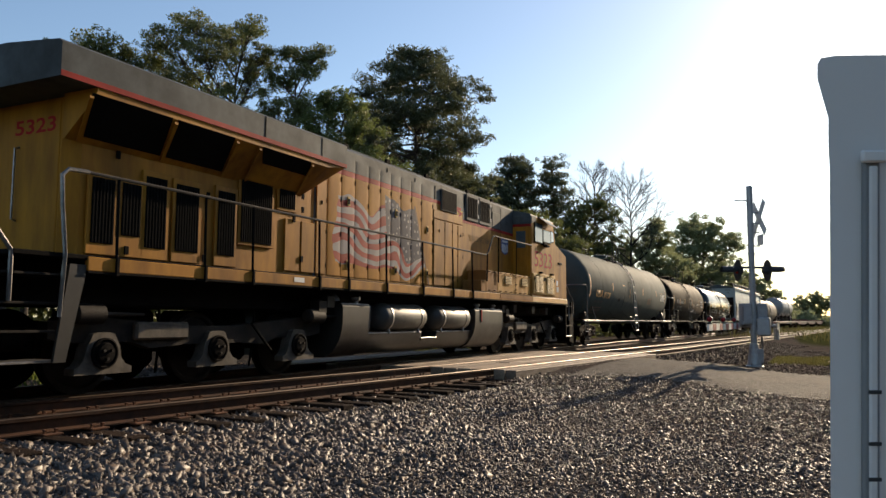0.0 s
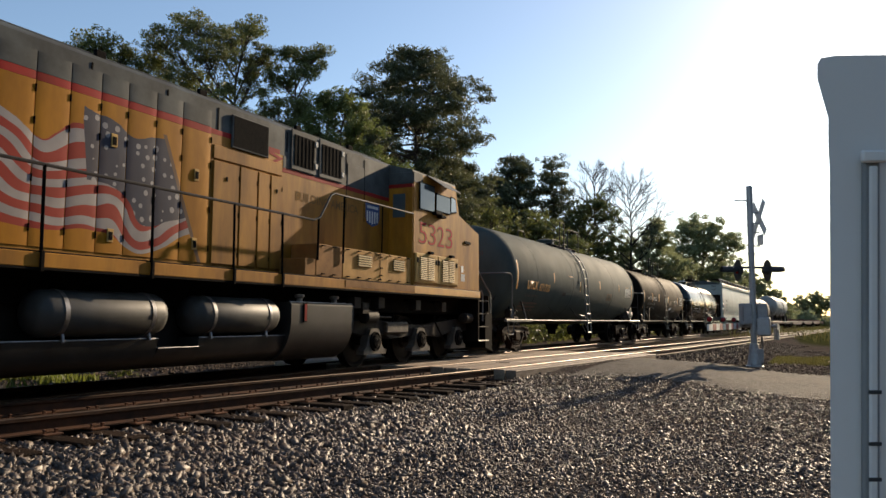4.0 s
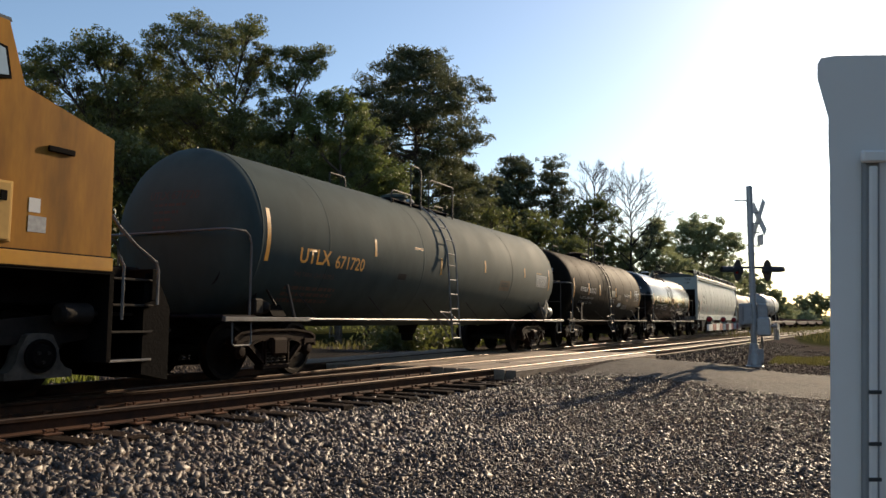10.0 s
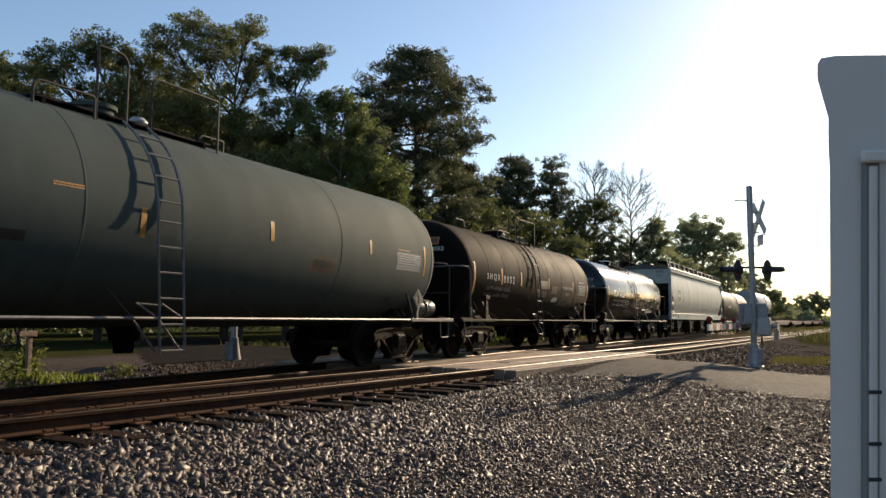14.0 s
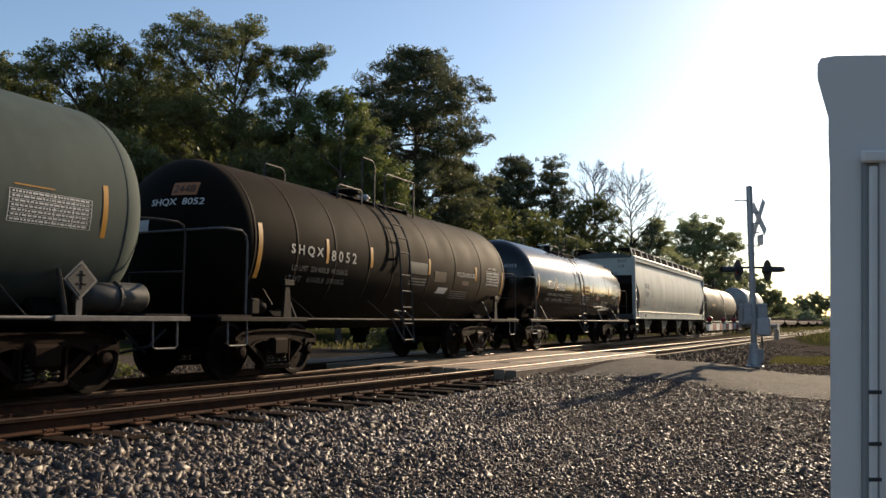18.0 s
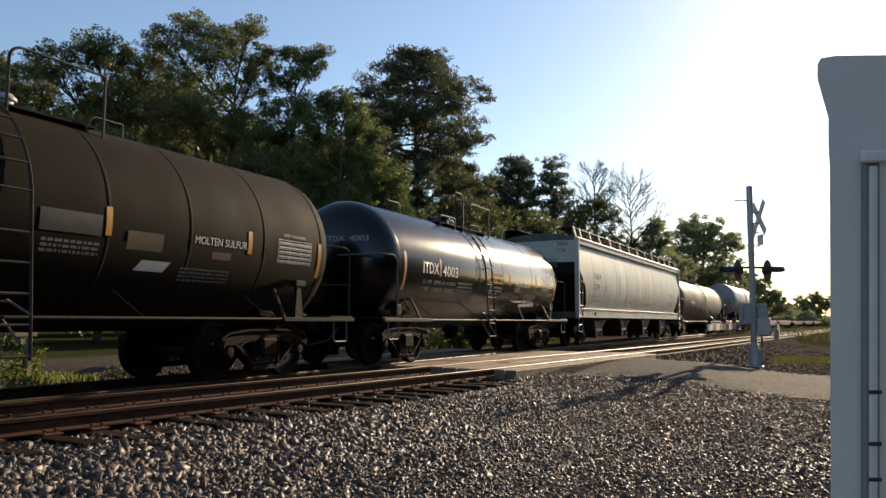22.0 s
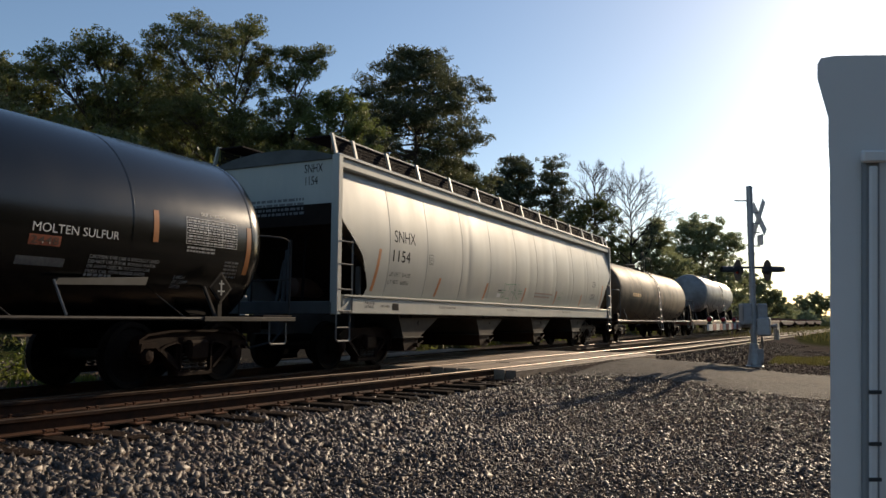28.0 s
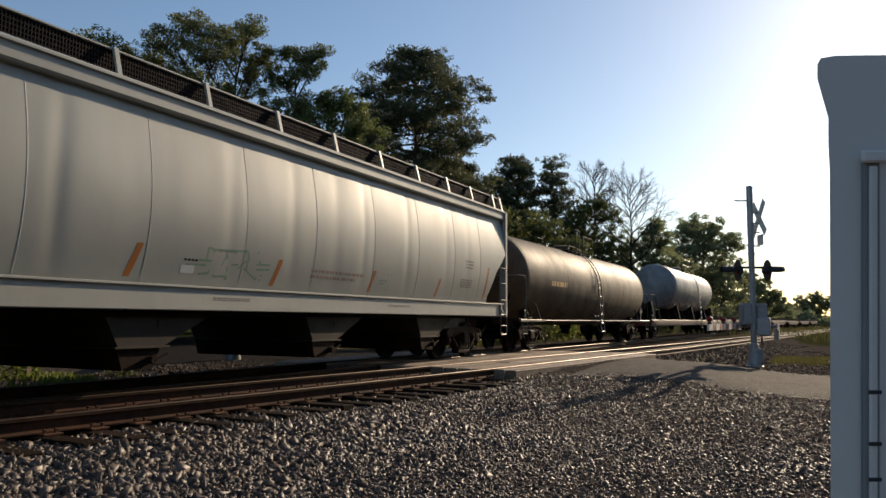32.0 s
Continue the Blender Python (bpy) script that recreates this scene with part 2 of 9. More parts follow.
# Brown taken darker, to carry the shade of the car's end.
M_SLOPE = mat("brown slope sheet with shade in it", (0.0195, 0.01365, 0.0104), (0.0117, 0.0091, 0.00715), 3.0, 0.8, 0, 0.1, 30, dirt=(0.0325, 0.0221, 0.01625), damt=0.5, spec=0.1)
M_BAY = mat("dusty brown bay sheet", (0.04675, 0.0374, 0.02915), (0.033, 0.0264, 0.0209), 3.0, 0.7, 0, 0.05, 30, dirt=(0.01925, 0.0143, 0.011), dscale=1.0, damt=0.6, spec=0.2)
M_OXIDE = mat("red oxide car paint", (0.16, 0.055, 0.035), (0.12, 0.045, 0.03), 4.0, 0.6, 0, 0.1, 30, dirt=(0.1, 0.08, 0.06), damt=0.5)
M_RUSTPANEL = mat("rust brown panel", (0.10, 0.055, 0.035), (0.075, 0.04, 0.03), 5.0, 0.7, 0, 0.1, 30)
M_RUSTTEXT = mat("faded rust red stencil", (0.26, 0.17, 0.14), (0.32, 0.24, 0.20), 12.0, 0.7, 0, 0.0)
M_NUMPLATE = mat("faded red orange plate", (0.36, 0.085, 0.03), (0.28, 0.06, 0.025), 8.0, 0.5, 0, 0.0, dirt=(0.12, 0.03, 0.02), damt=0.5)
M_GRATE = mat("dark walkway grating", (0.024, 0.0176, 0.0192), (0.016, 0.0128, 0.0136), 10.0, 0.7, 0.0, 0.3, 80, spec=0.05)
M_RAIL = mat("rusty rail steel", (0.06375, 0.027, 0.0135), (0.03, 0.015, 0.009), 9.0, 0.75, 0.05, 0.3, 60, dirt=(0.1425, 0.0585, 0.0225), damt=0.5, spec=0.2)
M_RAILTOP = mat("worn rail head", (0.13, 0.092, 0.066), (0.08, 0.056, 0.041), 12.0, 0.5, 1.0, 0.03, 60, dirt=(0.06, 0.035, 0.021), damt=0.5, rvar=0.08)
M_PLATE = mat("rusty tie plate", (0.13, 0.052, 0.022), (0.08, 0.034, 0.018), 14.0, 0.8, 0.05, 0.3, 60, by_object=0.25, spec=0.25)
M_TIE = mat("creosoted tie timber", (0.0288, 0.01728, 0.01152), (0.0144, 0.00936, 0.00648), 5.0, 0.85, 0, 0.5, 20, dirt=(0.054, 0.0324, 0.02016), damt=0.5, stretch=(6, 0.7, 6), by_object=0.3, spec=0.06)
M_PLANK = mat("weathered crossing plank", (0.36, 0.27, 0.19), (0.24, 0.175, 0.122), 5.0, 0.7, 0, 0.4, 20, dirt=(0.15, 0.105, 0.075), damt=0.5, stretch=(0.6, 5, 5), by_object=0.22, spec=0.35)
M_ASPHALT = mat("worn asphalt", (0.0891, 0.07485, 0.0613), (0.04135, 0.03421, 0.0278), 9.0, 0.85, 0, 1.0, 45, dirt=(0.1069, 0.0891, 0.07128), dscale=0.9, damt=0.6, spec=0.12)
# Darker copy of the road's asphalt, with shade in its colour.
M_SHADEASPHALT = mat("asphalt darkened as shade", (0.0255, 0.0225, 0.0195), (0.01425, 0.01275, 0.01125), 6.0, 0.95, 0, 1.0, 45, dirt=(0.0375, 0.0315, 0.02625), dscale=0.6, damt=0.6, spec=0.03)
M_GALV = mat("galvanized steel", (0.42, 0.42, 0.41), (0.34, 0.34, 0.335), 8.0, 0.5, 0.15, 0.05, 40, dirt=(0.22, 0.2, 0.17), damt=0.3)
M_DARKMETAL = mat("black signal paint", (0.02, 0.02, 0.02), (0.03, 0.03, 0.03), 8.0, 0.5, 0, 0.03)
M_GATERED = mat("faded red gate paint", (0.30, 0.055, 0.04), (0.24, 0.045, 0.035), 5.0, 0.6, 0, 0.03, dirt=(0.16, 0.08, 0.06), damt=0.5)
M_LENS = mat("red signal lens", (0.25, 0.01, 0.01), (0.2, 0.01, 0.01), 8.0, 0.2, 0, 0.0)
M_BARK = mat("bark", (0.075, 0.055, 0.04), (0.045, 0.035, 0.027), 4.0, 0.85, 0, 0.8, 12, stretch=(3, 3, 0.6))
M_BAREBARK = mat("grey bare bark", (0.042, 0.036, 0.0318), (0.027, 0.0234, 0.021), 4.0, 0.85, 0, 0.5, 12, stretch=(3, 3, 0.6))
M_OAKLEAF = leaf_mat("oak leaves", (0.058, 0.078, 0.026), (0.110, 0.118, 0.042), (0.19, 0.21, 0.06))
M_LIGHTLEAF = leaf_mat("young leaves", (0.066, 0.098, 0.030), (0.115, 0.135, 0.046), (0.22, 0.26, 0.07))
M_PINELEAF = leaf_mat("pine needles", (0.038, 0.056, 0.030), (0.075, 0.084, 0.040), (0.12, 0.13, 0.055))
M_WEED = leaf_mat("weeds", (0.06, 0.09, 0.016), (0.11, 0.13, 0.028), (0.24, 0.28, 0.05))
M_GRASS = leaf_mat("dry grass", (0.06, 0.06, 0.02), (0.10, 0.085, 0.03), (0.16, 0.15, 0.05))
M_STONE = mat("crushed ballast stone", (0.139, 0.1064, 0.08021), (0.05325, 0.04072, 0.03133), 25.0, 0.5, 0, 0.3, 120, dirt=(0.08021, 0.04761, 0.02881), dscale=0.6, damt=0.65, island=0.8, spec=0.52)
# Far paler than the trim's grey: veiling glare is put into the tone.
M_TRIM = mat("grey vehicle trim paled for glare", (0.86, 0.85, 0.80), (0.80, 0.79, 0.75), 3.0, 0.55, 0, 0.03, 40, dirt=(0.66, 0.65, 0.61), damt=0.3)
M_SEAL = mat("dark rubber seal", (0.05, 0.055, 0.055), (0.035, 0.04, 0.04), 8.0, 0.7, 0, 0.1, 60)
M_DUSTY = mat("dusty faded yellow paint", (0.60, 0.38, 0.12), (0.52, 0.32, 0.10), 4.0, 0.65, 0, 0.05, 30, dirt=(0.26, 0.15, 0.065), dscale=1.8, damt=0.5, spec=0.12)
M_HANDRAIL = mat("dark handrail steel", (0.05, 0.044, 0.039), (0.03, 0.026, 0.023), 10.0, 0.6, 0.0, 0.05, 60, dirt=(0.10, 0.085, 0.07), damt=0.4, spec=0.2)
M_SEAL2 = mat("grey window channel", (0.30, 0.31, 0.30), (0.24, 0.25, 0.25), 8.0, 0.7, 0, 0.1, 60)
# Lightened: grazing sun on journals and springs is put into the tone.
M_JOURNAL = mat("pale cast steel with sunlit tone", (0.12, 0.099, 0.075), (0.06, 0.048, 0.036), 6.0, 0.65, 0, 0.15, 30, dirt=(0.03, 0.0228, 0.0168), damt=0.55, spec=0.3)

# Distance haze and glare are put into these lighter leaf colours.
M_FARLEAF = leaf_mat("far leaves paled as haze", (0.10, 0.125, 0.060), (0.145, 0.165, 0.085), (0.46, 0.50, 0.25))
# Pale blue puts the sky seen through the window into the colour.
M_SKYPANE = mat("cab pane painted as sky", (0.42, 0.52, 0.58), (0.36, 0.46, 0.52), 2.0, 0.1, 0, 0.0, rvar=0.03)
M_STONEDARK = mat("dark brown ballast", (0.10, 0.078, 0.062), (0.05, 0.038, 0.030), 20.0, 0.7, 0, 0.3, 100, dirt=(0.07, 0.04, 0.026), dscale=0.8, damt=0.5, island=0.7, spec=0.12)
M_DUSTBOX = mat("dusty brown yellow paint", (0.50, 0.27, 0.065), (0.42, 0.22, 0.05), 4.0, 0.65, 0, 0.05, 30, dirt=(0.20, 0.10, 0.035), dscale=1.8, damt=0.55, spec=0.12)
M_SLOGAN = mat("faded dark lettering paint", (0.13, 0.075, 0.025), (0.19, 0.10, 0.03), 12.0, 0.7, 0, 0.02, dirt=(0.3, 0.15, 0.03), damt=0.6, spec=0.1)
M_BROWNBOX = mat("dusty brown ochre paint", (0.33, 0.155, 0.042), (0.26, 0.12, 0.033), 4.0, 0.68, 0, 0.05, 30, dirt=(0.13, 0.065, 0.028), dscale=1.8, damt=0.6, spec=0.1)
M_SLAT = mat("light cream slat paint", (0.72, 0.56, 0.30), (0.62, 0.46, 0.22), 6.0, 0.6, 0, 0.04, 30, dirt=(0.35, 0.22, 0.10), damt=0.4, spec=0.15)


# ---- ground, tracks and road ----
TRACK_Y = 9.31     # centre of the line that the train runs on
GAUGE = 1.435


def main_y(x):
    """The train's line: straight past the crossing, bending gently beyond it."""
    d = min(max(0.0, x - 22.0), 118.0)
    return TRACK_Y - 0.016 * d - 0.00025 * d * d - 0.075 * max(0.0, x - 140.0)


def siding_a(x):
    """The near rail of the siding, which leaves the line at a turnout."""
    if x < 4.7:
        t = min(1.0, (4.7 - x) / 24.7)
        y1, y0, m1 = 7.04, TRACK_Y - GAUGE / 2 - 0.035, 0.119 * 24.7
        h = (2 * t ** 3 - 3 * t ** 2 + 1) * y1 + (t ** 3 - 2 * t ** 2 + t) * m1 + (-2 * t ** 3 + 3 * t ** 2) * y0
        return h
    if x < 40:
        return 7.60 - 0.125 * x + 0.0006 * x * x
    return siding_a(39.999) - 0.077 * (x - 40)


def siding_y(x):
    return siding_a(x) + GAUGE / 2 + 0.035


def sm(a, b, x):
    t = np.clip((x - a) / (b - a), 0, 1)
    return t * t * (3 - 2 * t)


def ground_z(x, y):
    """Height of the ground: flat gravel, a ballast bed under the tracks, a low verge behind."""
    x, y = np.asarray(x, float), np.asarray(y, float)
    ya = np.vectorize(siding_y)(x)
    ym = np.vectorize(main_y)(x)
    d = np.minimum(np.abs(y - ya), np.abs(y - ym))
    inside = (y > ya) & (y < ym)
    z = -0.32 + 0.068 * (1 - sm(1.2, 3.2, np.where(inside, 0, d)))
    far = sm(ym + 1.6, ym + 3.5, y)
    z = z + far * np.where((x > 12) & (x < 24.5), 0.17, 0.08)
    # the road climbs to the rails
    z = z + 0.21 * sm(12.3, 18.3, x) * (1 - sm(21.0, 23.4, x)) * sm(0.6, 2.8, y) * (1 - sm(ya - 1.35, ya - 1.0, y))
    behind = sm(60, 300, y)
    return z - 0.3 * sm(26, 60, x) * sm(0.5, 4.5, ya - y) + 0.5 * behind


def ground_material():
    m = bpy.data.materials.new("gravel and grass ground")
    m.use_nodes = True
    N, K = m.node_tree.nodes, m.node_tree.links
    bsdf = N["Principled BSDF"]
    tc = N.new("ShaderNodeTexCoord")
    vor = N.new("ShaderNodeTexVoronoi")
    vor.inputs["Scale"].default_value = 42.0
    K.new(tc.outputs["Object"], vor.inputs["Vector"])
    big = N.new("ShaderNodeTexNoise")
    big.inputs["Scale"].default_value, big.inputs["Detail"].default_value = 0.5, 6.0
    K.new(tc.outputs["Object"], big.inputs["Vector"])
    ramp = N.new("ShaderNodeValToRGB")
    ramp.color_ramp.elements[0].color, ramp.color_ramp.elements[1].color = (0.045, 0.037, 0.032, 1), (0.14, 0.118, 0.10, 1)
    sep = N.new("ShaderNodeSeparateColor")
    K.new(vor.outputs["Color"], sep.inputs["Color"])
    K.new(sep.outputs["Red"], ramp.inputs["Fac"])
    soil = N.new("ShaderNodeMix")
    soil.data_type = "RGBA"
    soil.inputs[7].default_value = (0.085, 0.058, 0.040, 1)
    mr = N.new("ShaderNodeMapRange")
    mr.inputs["From Min"].default_value, mr.inputs["From Max"].default_value, mr.inputs["To Max"].default_value = 0.42, 0.7, 0.55
    K.new(big.outputs["Fac"], mr.inputs["Value"])
    K.new(mr.outputs["Result"], soil.inputs[0])
    K.new(ramp.outputs["Color"], soil.inputs[6])
    # grass away from the tracks
    pos = N.new("ShaderNodeSeparateXYZ")
    K.new(tc.outputs["Object"], pos.inputs[0])
    far = N.new("ShaderNodeMapRange")
    far.inputs["From Min"].default_value, far.inputs["From Max"].default_value = 16.5, 20.5
    K.new(pos.outputs["Y"], far.inputs["Value"])
    front = N.new("ShaderNodeMapRange")
    front.inputs["From Min"].default_value, front.inputs["From Max"].default_value = 44.0, 60.0
    K.new(pos.outputs["X"], front.inputs["Value"])
    side = N.new("ShaderNodeMapRange")
    side.inputs["From Min"].default_value, side.inputs["From Max"].default_value = 2.2, 0.9
    K.new(pos.outputs["Y"], side.inputs["Value"])
    both = N.new("ShaderNodeMath")
    both.operation = "MULTIPLY"
    K.new(front.outputs["Result"], both.inputs[0])
    K.new(side.outputs["Result"], both.inputs[1])
    top = N.new("ShaderNodeMath")
    top.operation = "MAXIMUM"
    K.new(both.outputs[0], top.inputs[0])
    K.new(far.outputs["Result"], top.inputs[1])
    patch = N.new("ShaderNodeTexNoise")
    patch.inputs["Scale"].default_value, patch.inputs["Detail"].default_value = 1.3, 5.0
    K.new(tc.outputs["Object"], patch.inputs["Vector"])
    thr = N.new("ShaderNodeMath")
    thr.operation = "ADD"
    K.new(top.outputs[0], thr.inputs[0])
    K.new(patch.outputs["Fac"], thr.inputs[1])
    cut = N.new("ShaderNodeMapRange")
    cut.inputs["From Min"].default_value, cut.inputs["From Max"].default_value = 1.0, 1.35
    K.new(thr.outputs[0], cut.inputs["Value"])
    green = N.new("ShaderNodeMix")
    green.data_type = "RGBA"
    green.inputs[7].default_value = (0.045, 0.048, 0.018, 1)
    K.new(cut.outputs["Result"], green.inputs[0])
    K.new(soil.outputs[2], green.inputs[6])
    K.new(green.outputs[2], bsdf.inputs["Base Color"])
    bsdf.inputs["Roughness"].default_value = 0.9
    bsdf.inputs["Specular IOR Level"].default_value = 0.0
    b = N.new("ShaderNodeBump")
    b.inputs["Strength"].default_value, b.inputs["Distance"].default_value = 0.9, 0.02
    K.new(vor.outputs["Distance"], b.inputs["Height"])
    K.new(b.outputs["Normal"], bsdf.inputs["Normal"])
    return m


def build_ground():
    xs = np.concatenate([[-2500, -800, -200, -80, -40], np.arange(-25, 45, 0.4), np.arange(45, 120, 2.5), [130, 150, 180, 220, 300, 500, 900, 2500]])
    ys = np.concatenate([[-2500, -800, -200, -80, -40, -20], np.arange(-12, 16, 0.3), np.arange(16, 50, 2), [60, 80, 120, 200, 300, 800, 2500]])
    gx, gy = np.meshgrid(xs, ys, indexing="ij")
    gz = ground_z(gx, gy)
    n, k = len(xs), len(ys)
    idx = np.arange(n * k).reshape(n, k)
    quads = np.stack([idx[:-1, :-1], idx[1:, :-1], idx[1:, 1:], idx[:-1, 1:]], -1).reshape(-1, 4)
    me = raw_mesh("ground", np.stack([gx, gy, gz], -1).reshape(-1, 3), quads)
    me.shade_smooth()
    solid("ground", me, ground_material(), "grey gravel and grass ground beside the tracks", "ground", kind="structure")


def stone_cloud(name, xy, size, seed, material, parent=None, label="", lift=0.25):
    """Crushed stones: uneven angular chips lying on the ground."""
    rng = np.random.default_rng(seed)
    ico = np.array([(1, 0, 0), (-1, 0, 0), (0, 1, 0), (0, -1, 0), (0, 0, 1), (0, 0, -1)]) * 1.0
    tri = np.array([(0, 2, 4), (2, 1, 4), (1, 3, 4), (3, 0, 4), (2, 0, 5), (1, 2, 5), (3, 1, 5), (0, 3, 5)])
    n = len(xy)
    v = (ico[None] + rng.uniform(-0.38, 0.38, (n, 6, 3))) * np.concatenate([rng.uniform(0.6, 1.5, (n, 1, 2)), rng.uniform(0.3, 0.8, (n, 1, 1))], 2)
    q = rng.normal(size=(n, 4))
    q /= np.linalg.norm(q, axis=1, keepdims=True)
    w, x, y, z = q.T
    rot = np.stack([1 - 2 * (y * y + z * z), 2 * (x * y - z * w), 2 * (x * z + y * w), 2 * (x * y + z * w), 1 - 2 * (x * x + z * z), 2 * (y * z - x * w), 2 * (x * z - y * w), 2 * (y * z + x * w), 1 - 2 * (x * x + y * y)], -1).reshape(n, 3, 3)
    v = np.einsum("nij,nkj->nki", rot, v) * np.asarray(size).reshape(-1, 1, 1)
    base = np.stack([xy[:, 0], xy[:, 1], ground_z(xy[:, 0], xy[:, 1]) + lift * np.asarray(size)], -1)
    v += base[:, None, :]
    f = (tri[None] + 6 * np.arange(n)[:, None, None]).reshape(-1, 3)
    me = raw_mesh(name, v.reshape(-1, 3), f)
    me.materials.append(material)
    ob = new(name, me)
    if parent:
        ob.parent = parent
    return tagged(ob, label, "gravel", kind="stuff")


def rail_line(name, fy, xs, dz, label, seg_mat=M_RAIL):
    """A rail along a curve, with a worn running surface of its own."""
    prof = [(-0.069, -0.171), (0.069, -0.171), (0.069, -0.158), (0.012, -0.135), (0.010, -0.052), (0.037, -0.040), (0.037, -0.008), (0.030, 0.0), (-0.030, 0.0), (-0.037, -0.008), (-0.037, -0.040), (-0.010, -0.052), (-0.012, -0.135), (-0.069, -0.158)]
    rail = thing(name, label, "rail", kind="structure")
    n = len(prof)
    vs = [(x, fy(x) + p[0], dz + p[1]) for x in xs for p in prof]
    fs = [(i * n + j, i * n + (j + 1) % n, (i + 1) * n + (j + 1) % n, (i + 1) * n + j) for i in range(len(xs) - 1) for j in range(n) if j != 7]
    fs += [tuple(range(n)), tuple((len(xs) - 1) * n + j for j in range(n))]
    part("rail_body", Geo().add(vs, fs), seg_mat, rail)
    worn = ((-0.0385, -0.013), (-0.0385, -0.009), (-0.031, -0.0005), (0.0, 0.0015), (0.031, -0.0005), (0.0385, -0.009), (0.0385, -0.013))
    top = [(x, fy(x) + o, dz + z) for x in xs for o, z in worn]
    fs = [(i * 7 + j, i * 7 + j + 1, (i + 1) * 7 + j + 1, (i + 1) * 7 + j) for i in range(len(xs) - 1) for j in range(6)]
    part("running_surface", Geo().add(top, fs), M_RAILTOP, rail)
    return rail


def build_rails():
    xs = list(np.arange(-20, 60, 1.0)) + list(np.arange(60, 420, 6.0))
    rail_line("rail_siding_near", siding_a, xs, 0.0, "rusty steel rail of the siding, spiked to timber ties")
    rail_line("rail_siding_far", lambda x: siding_a(x) + GAUGE + 0.07, xs, -0.004, "rusty steel rail of the siding beside the main line")
    xm = list(np.arange(-60, 60, 2.0)) + list(np.arange(60, 420, 6.0))
    rail_line("rail_main_near", lambda x: main_y(x) - GAUGE / 2 - 0.035, xm, 0.002, "steel rail under the freight train")
    rail_line("rail_main_far", lambda x: main_y(x) + GAUGE / 2 + 0.035, xm, 0.002, "steel rail under the far wheels of the train")


ROAD_LEFT = [(-26.0, -34.0), (10.6, -5.0), (14.2, -0.3), (15.0, 1.3), (15.6, 2.4), (16.0, 3.4), (15.6, 4.3), (15.0, 4.62)]
ROAD_RIGHT = [(-14.0, -36.0), (17.0, -5.0), (20.7, -0.3), (21.7, 1.3), (21.9, 2.4), (22.3, 3.4), (23.0, 4.1), (23.6, 4.35)]


def build_road():
    """The asphalt lies on the ground and climbs with it to the planks."""
    g = Geo()
    vs, fs = [], []
    lx, ly = np.array(ROAD_LEFT).T
    rx, ry = np.array(ROAD_RIGHT).T
    rows = np.concatenate([[0, 0.5], np.linspace(1, len(lx) - 1, 40)])
    k = np.arange(len(lx))
    n = 24
    for q in rows:
        a = (np.interp(q, k, lx), np.interp(q, k, ly))
        b = (np.interp(q, k, rx), np.interp(q, k, ry))
        for i in range(n + 1):
            t = i / n
            ragged = 0.10 * math.sin(7.3 * q) + 0.06 * math.sin(19.0 * q + 1)
            x, y = a[0] + (b[0] - a[0]) * t + ragged * (1 - 2 * t), a[1] + (b[1] - a[1]) * t
            vs.append((x, y, float(ground_z(x, y)) + 0.006 + 0.02 * math.sin(math.pi * t)))
    for j in range(len(rows) - 1):
        for i in range(n):
            fs.append((j * (n + 1) + i, j * (n + 1) + i + 1, (j + 1) * (n + 1) + i + 1, (j + 1) * (n + 1) + i))
    g.add(vs, fs)
    solid("road", g, M_ASPHALT, "worn grey asphalt road leading up to the crossing", "road", kind="structure")
    vs, fs = [], []
    far = [(14.4, 24.5, 11.0), (14.3, 22.9, 12.6), (13.3, 22.6, 14.2), (15.6, 24.0, 17.0), (18.2, 26.8, 20.0), (21.6, 30.2, 24.0), (31.0, 39.0, 36.0)]
    ay = [q[2] for q in far]
    ys = np.concatenate([np.linspace(11.0, 20.0, 28), [22.0, 24.0, 28.0, 32.0, 36.0]])
    for j, y in enumerate(ys):
        xa, xb = np.interp(y, ay, [q[0] for q in far]), np.interp(y, ay, [q[1] for q in far])
        xa += 0.16 * math.sin(5.1 * y) + 0.10 * math.sin(13.0 * y)
        for i in range(n + 1):
            x = xa + (xb - xa) * i / n
            vs.append((x, y, max(float(ground_z(x, y)), -0.19 if y < 20 else -1.0) + 0.008 + 0.05 * math.sin(math.pi * i / n)))
    for j in range(len(ys) - 1):
        for i in range(n):
            fs.append((j * (n + 1) + i, j * (n + 1) + i + 1, (j + 1) * (n + 1) + i + 1, (j + 1) * (n + 1) + i))
    g = Geo().add(vs, fs)
    solid("road_far", g, M_SHADEASPHALT, "asphalt road going on behind the tracks", "road", kind="structure")


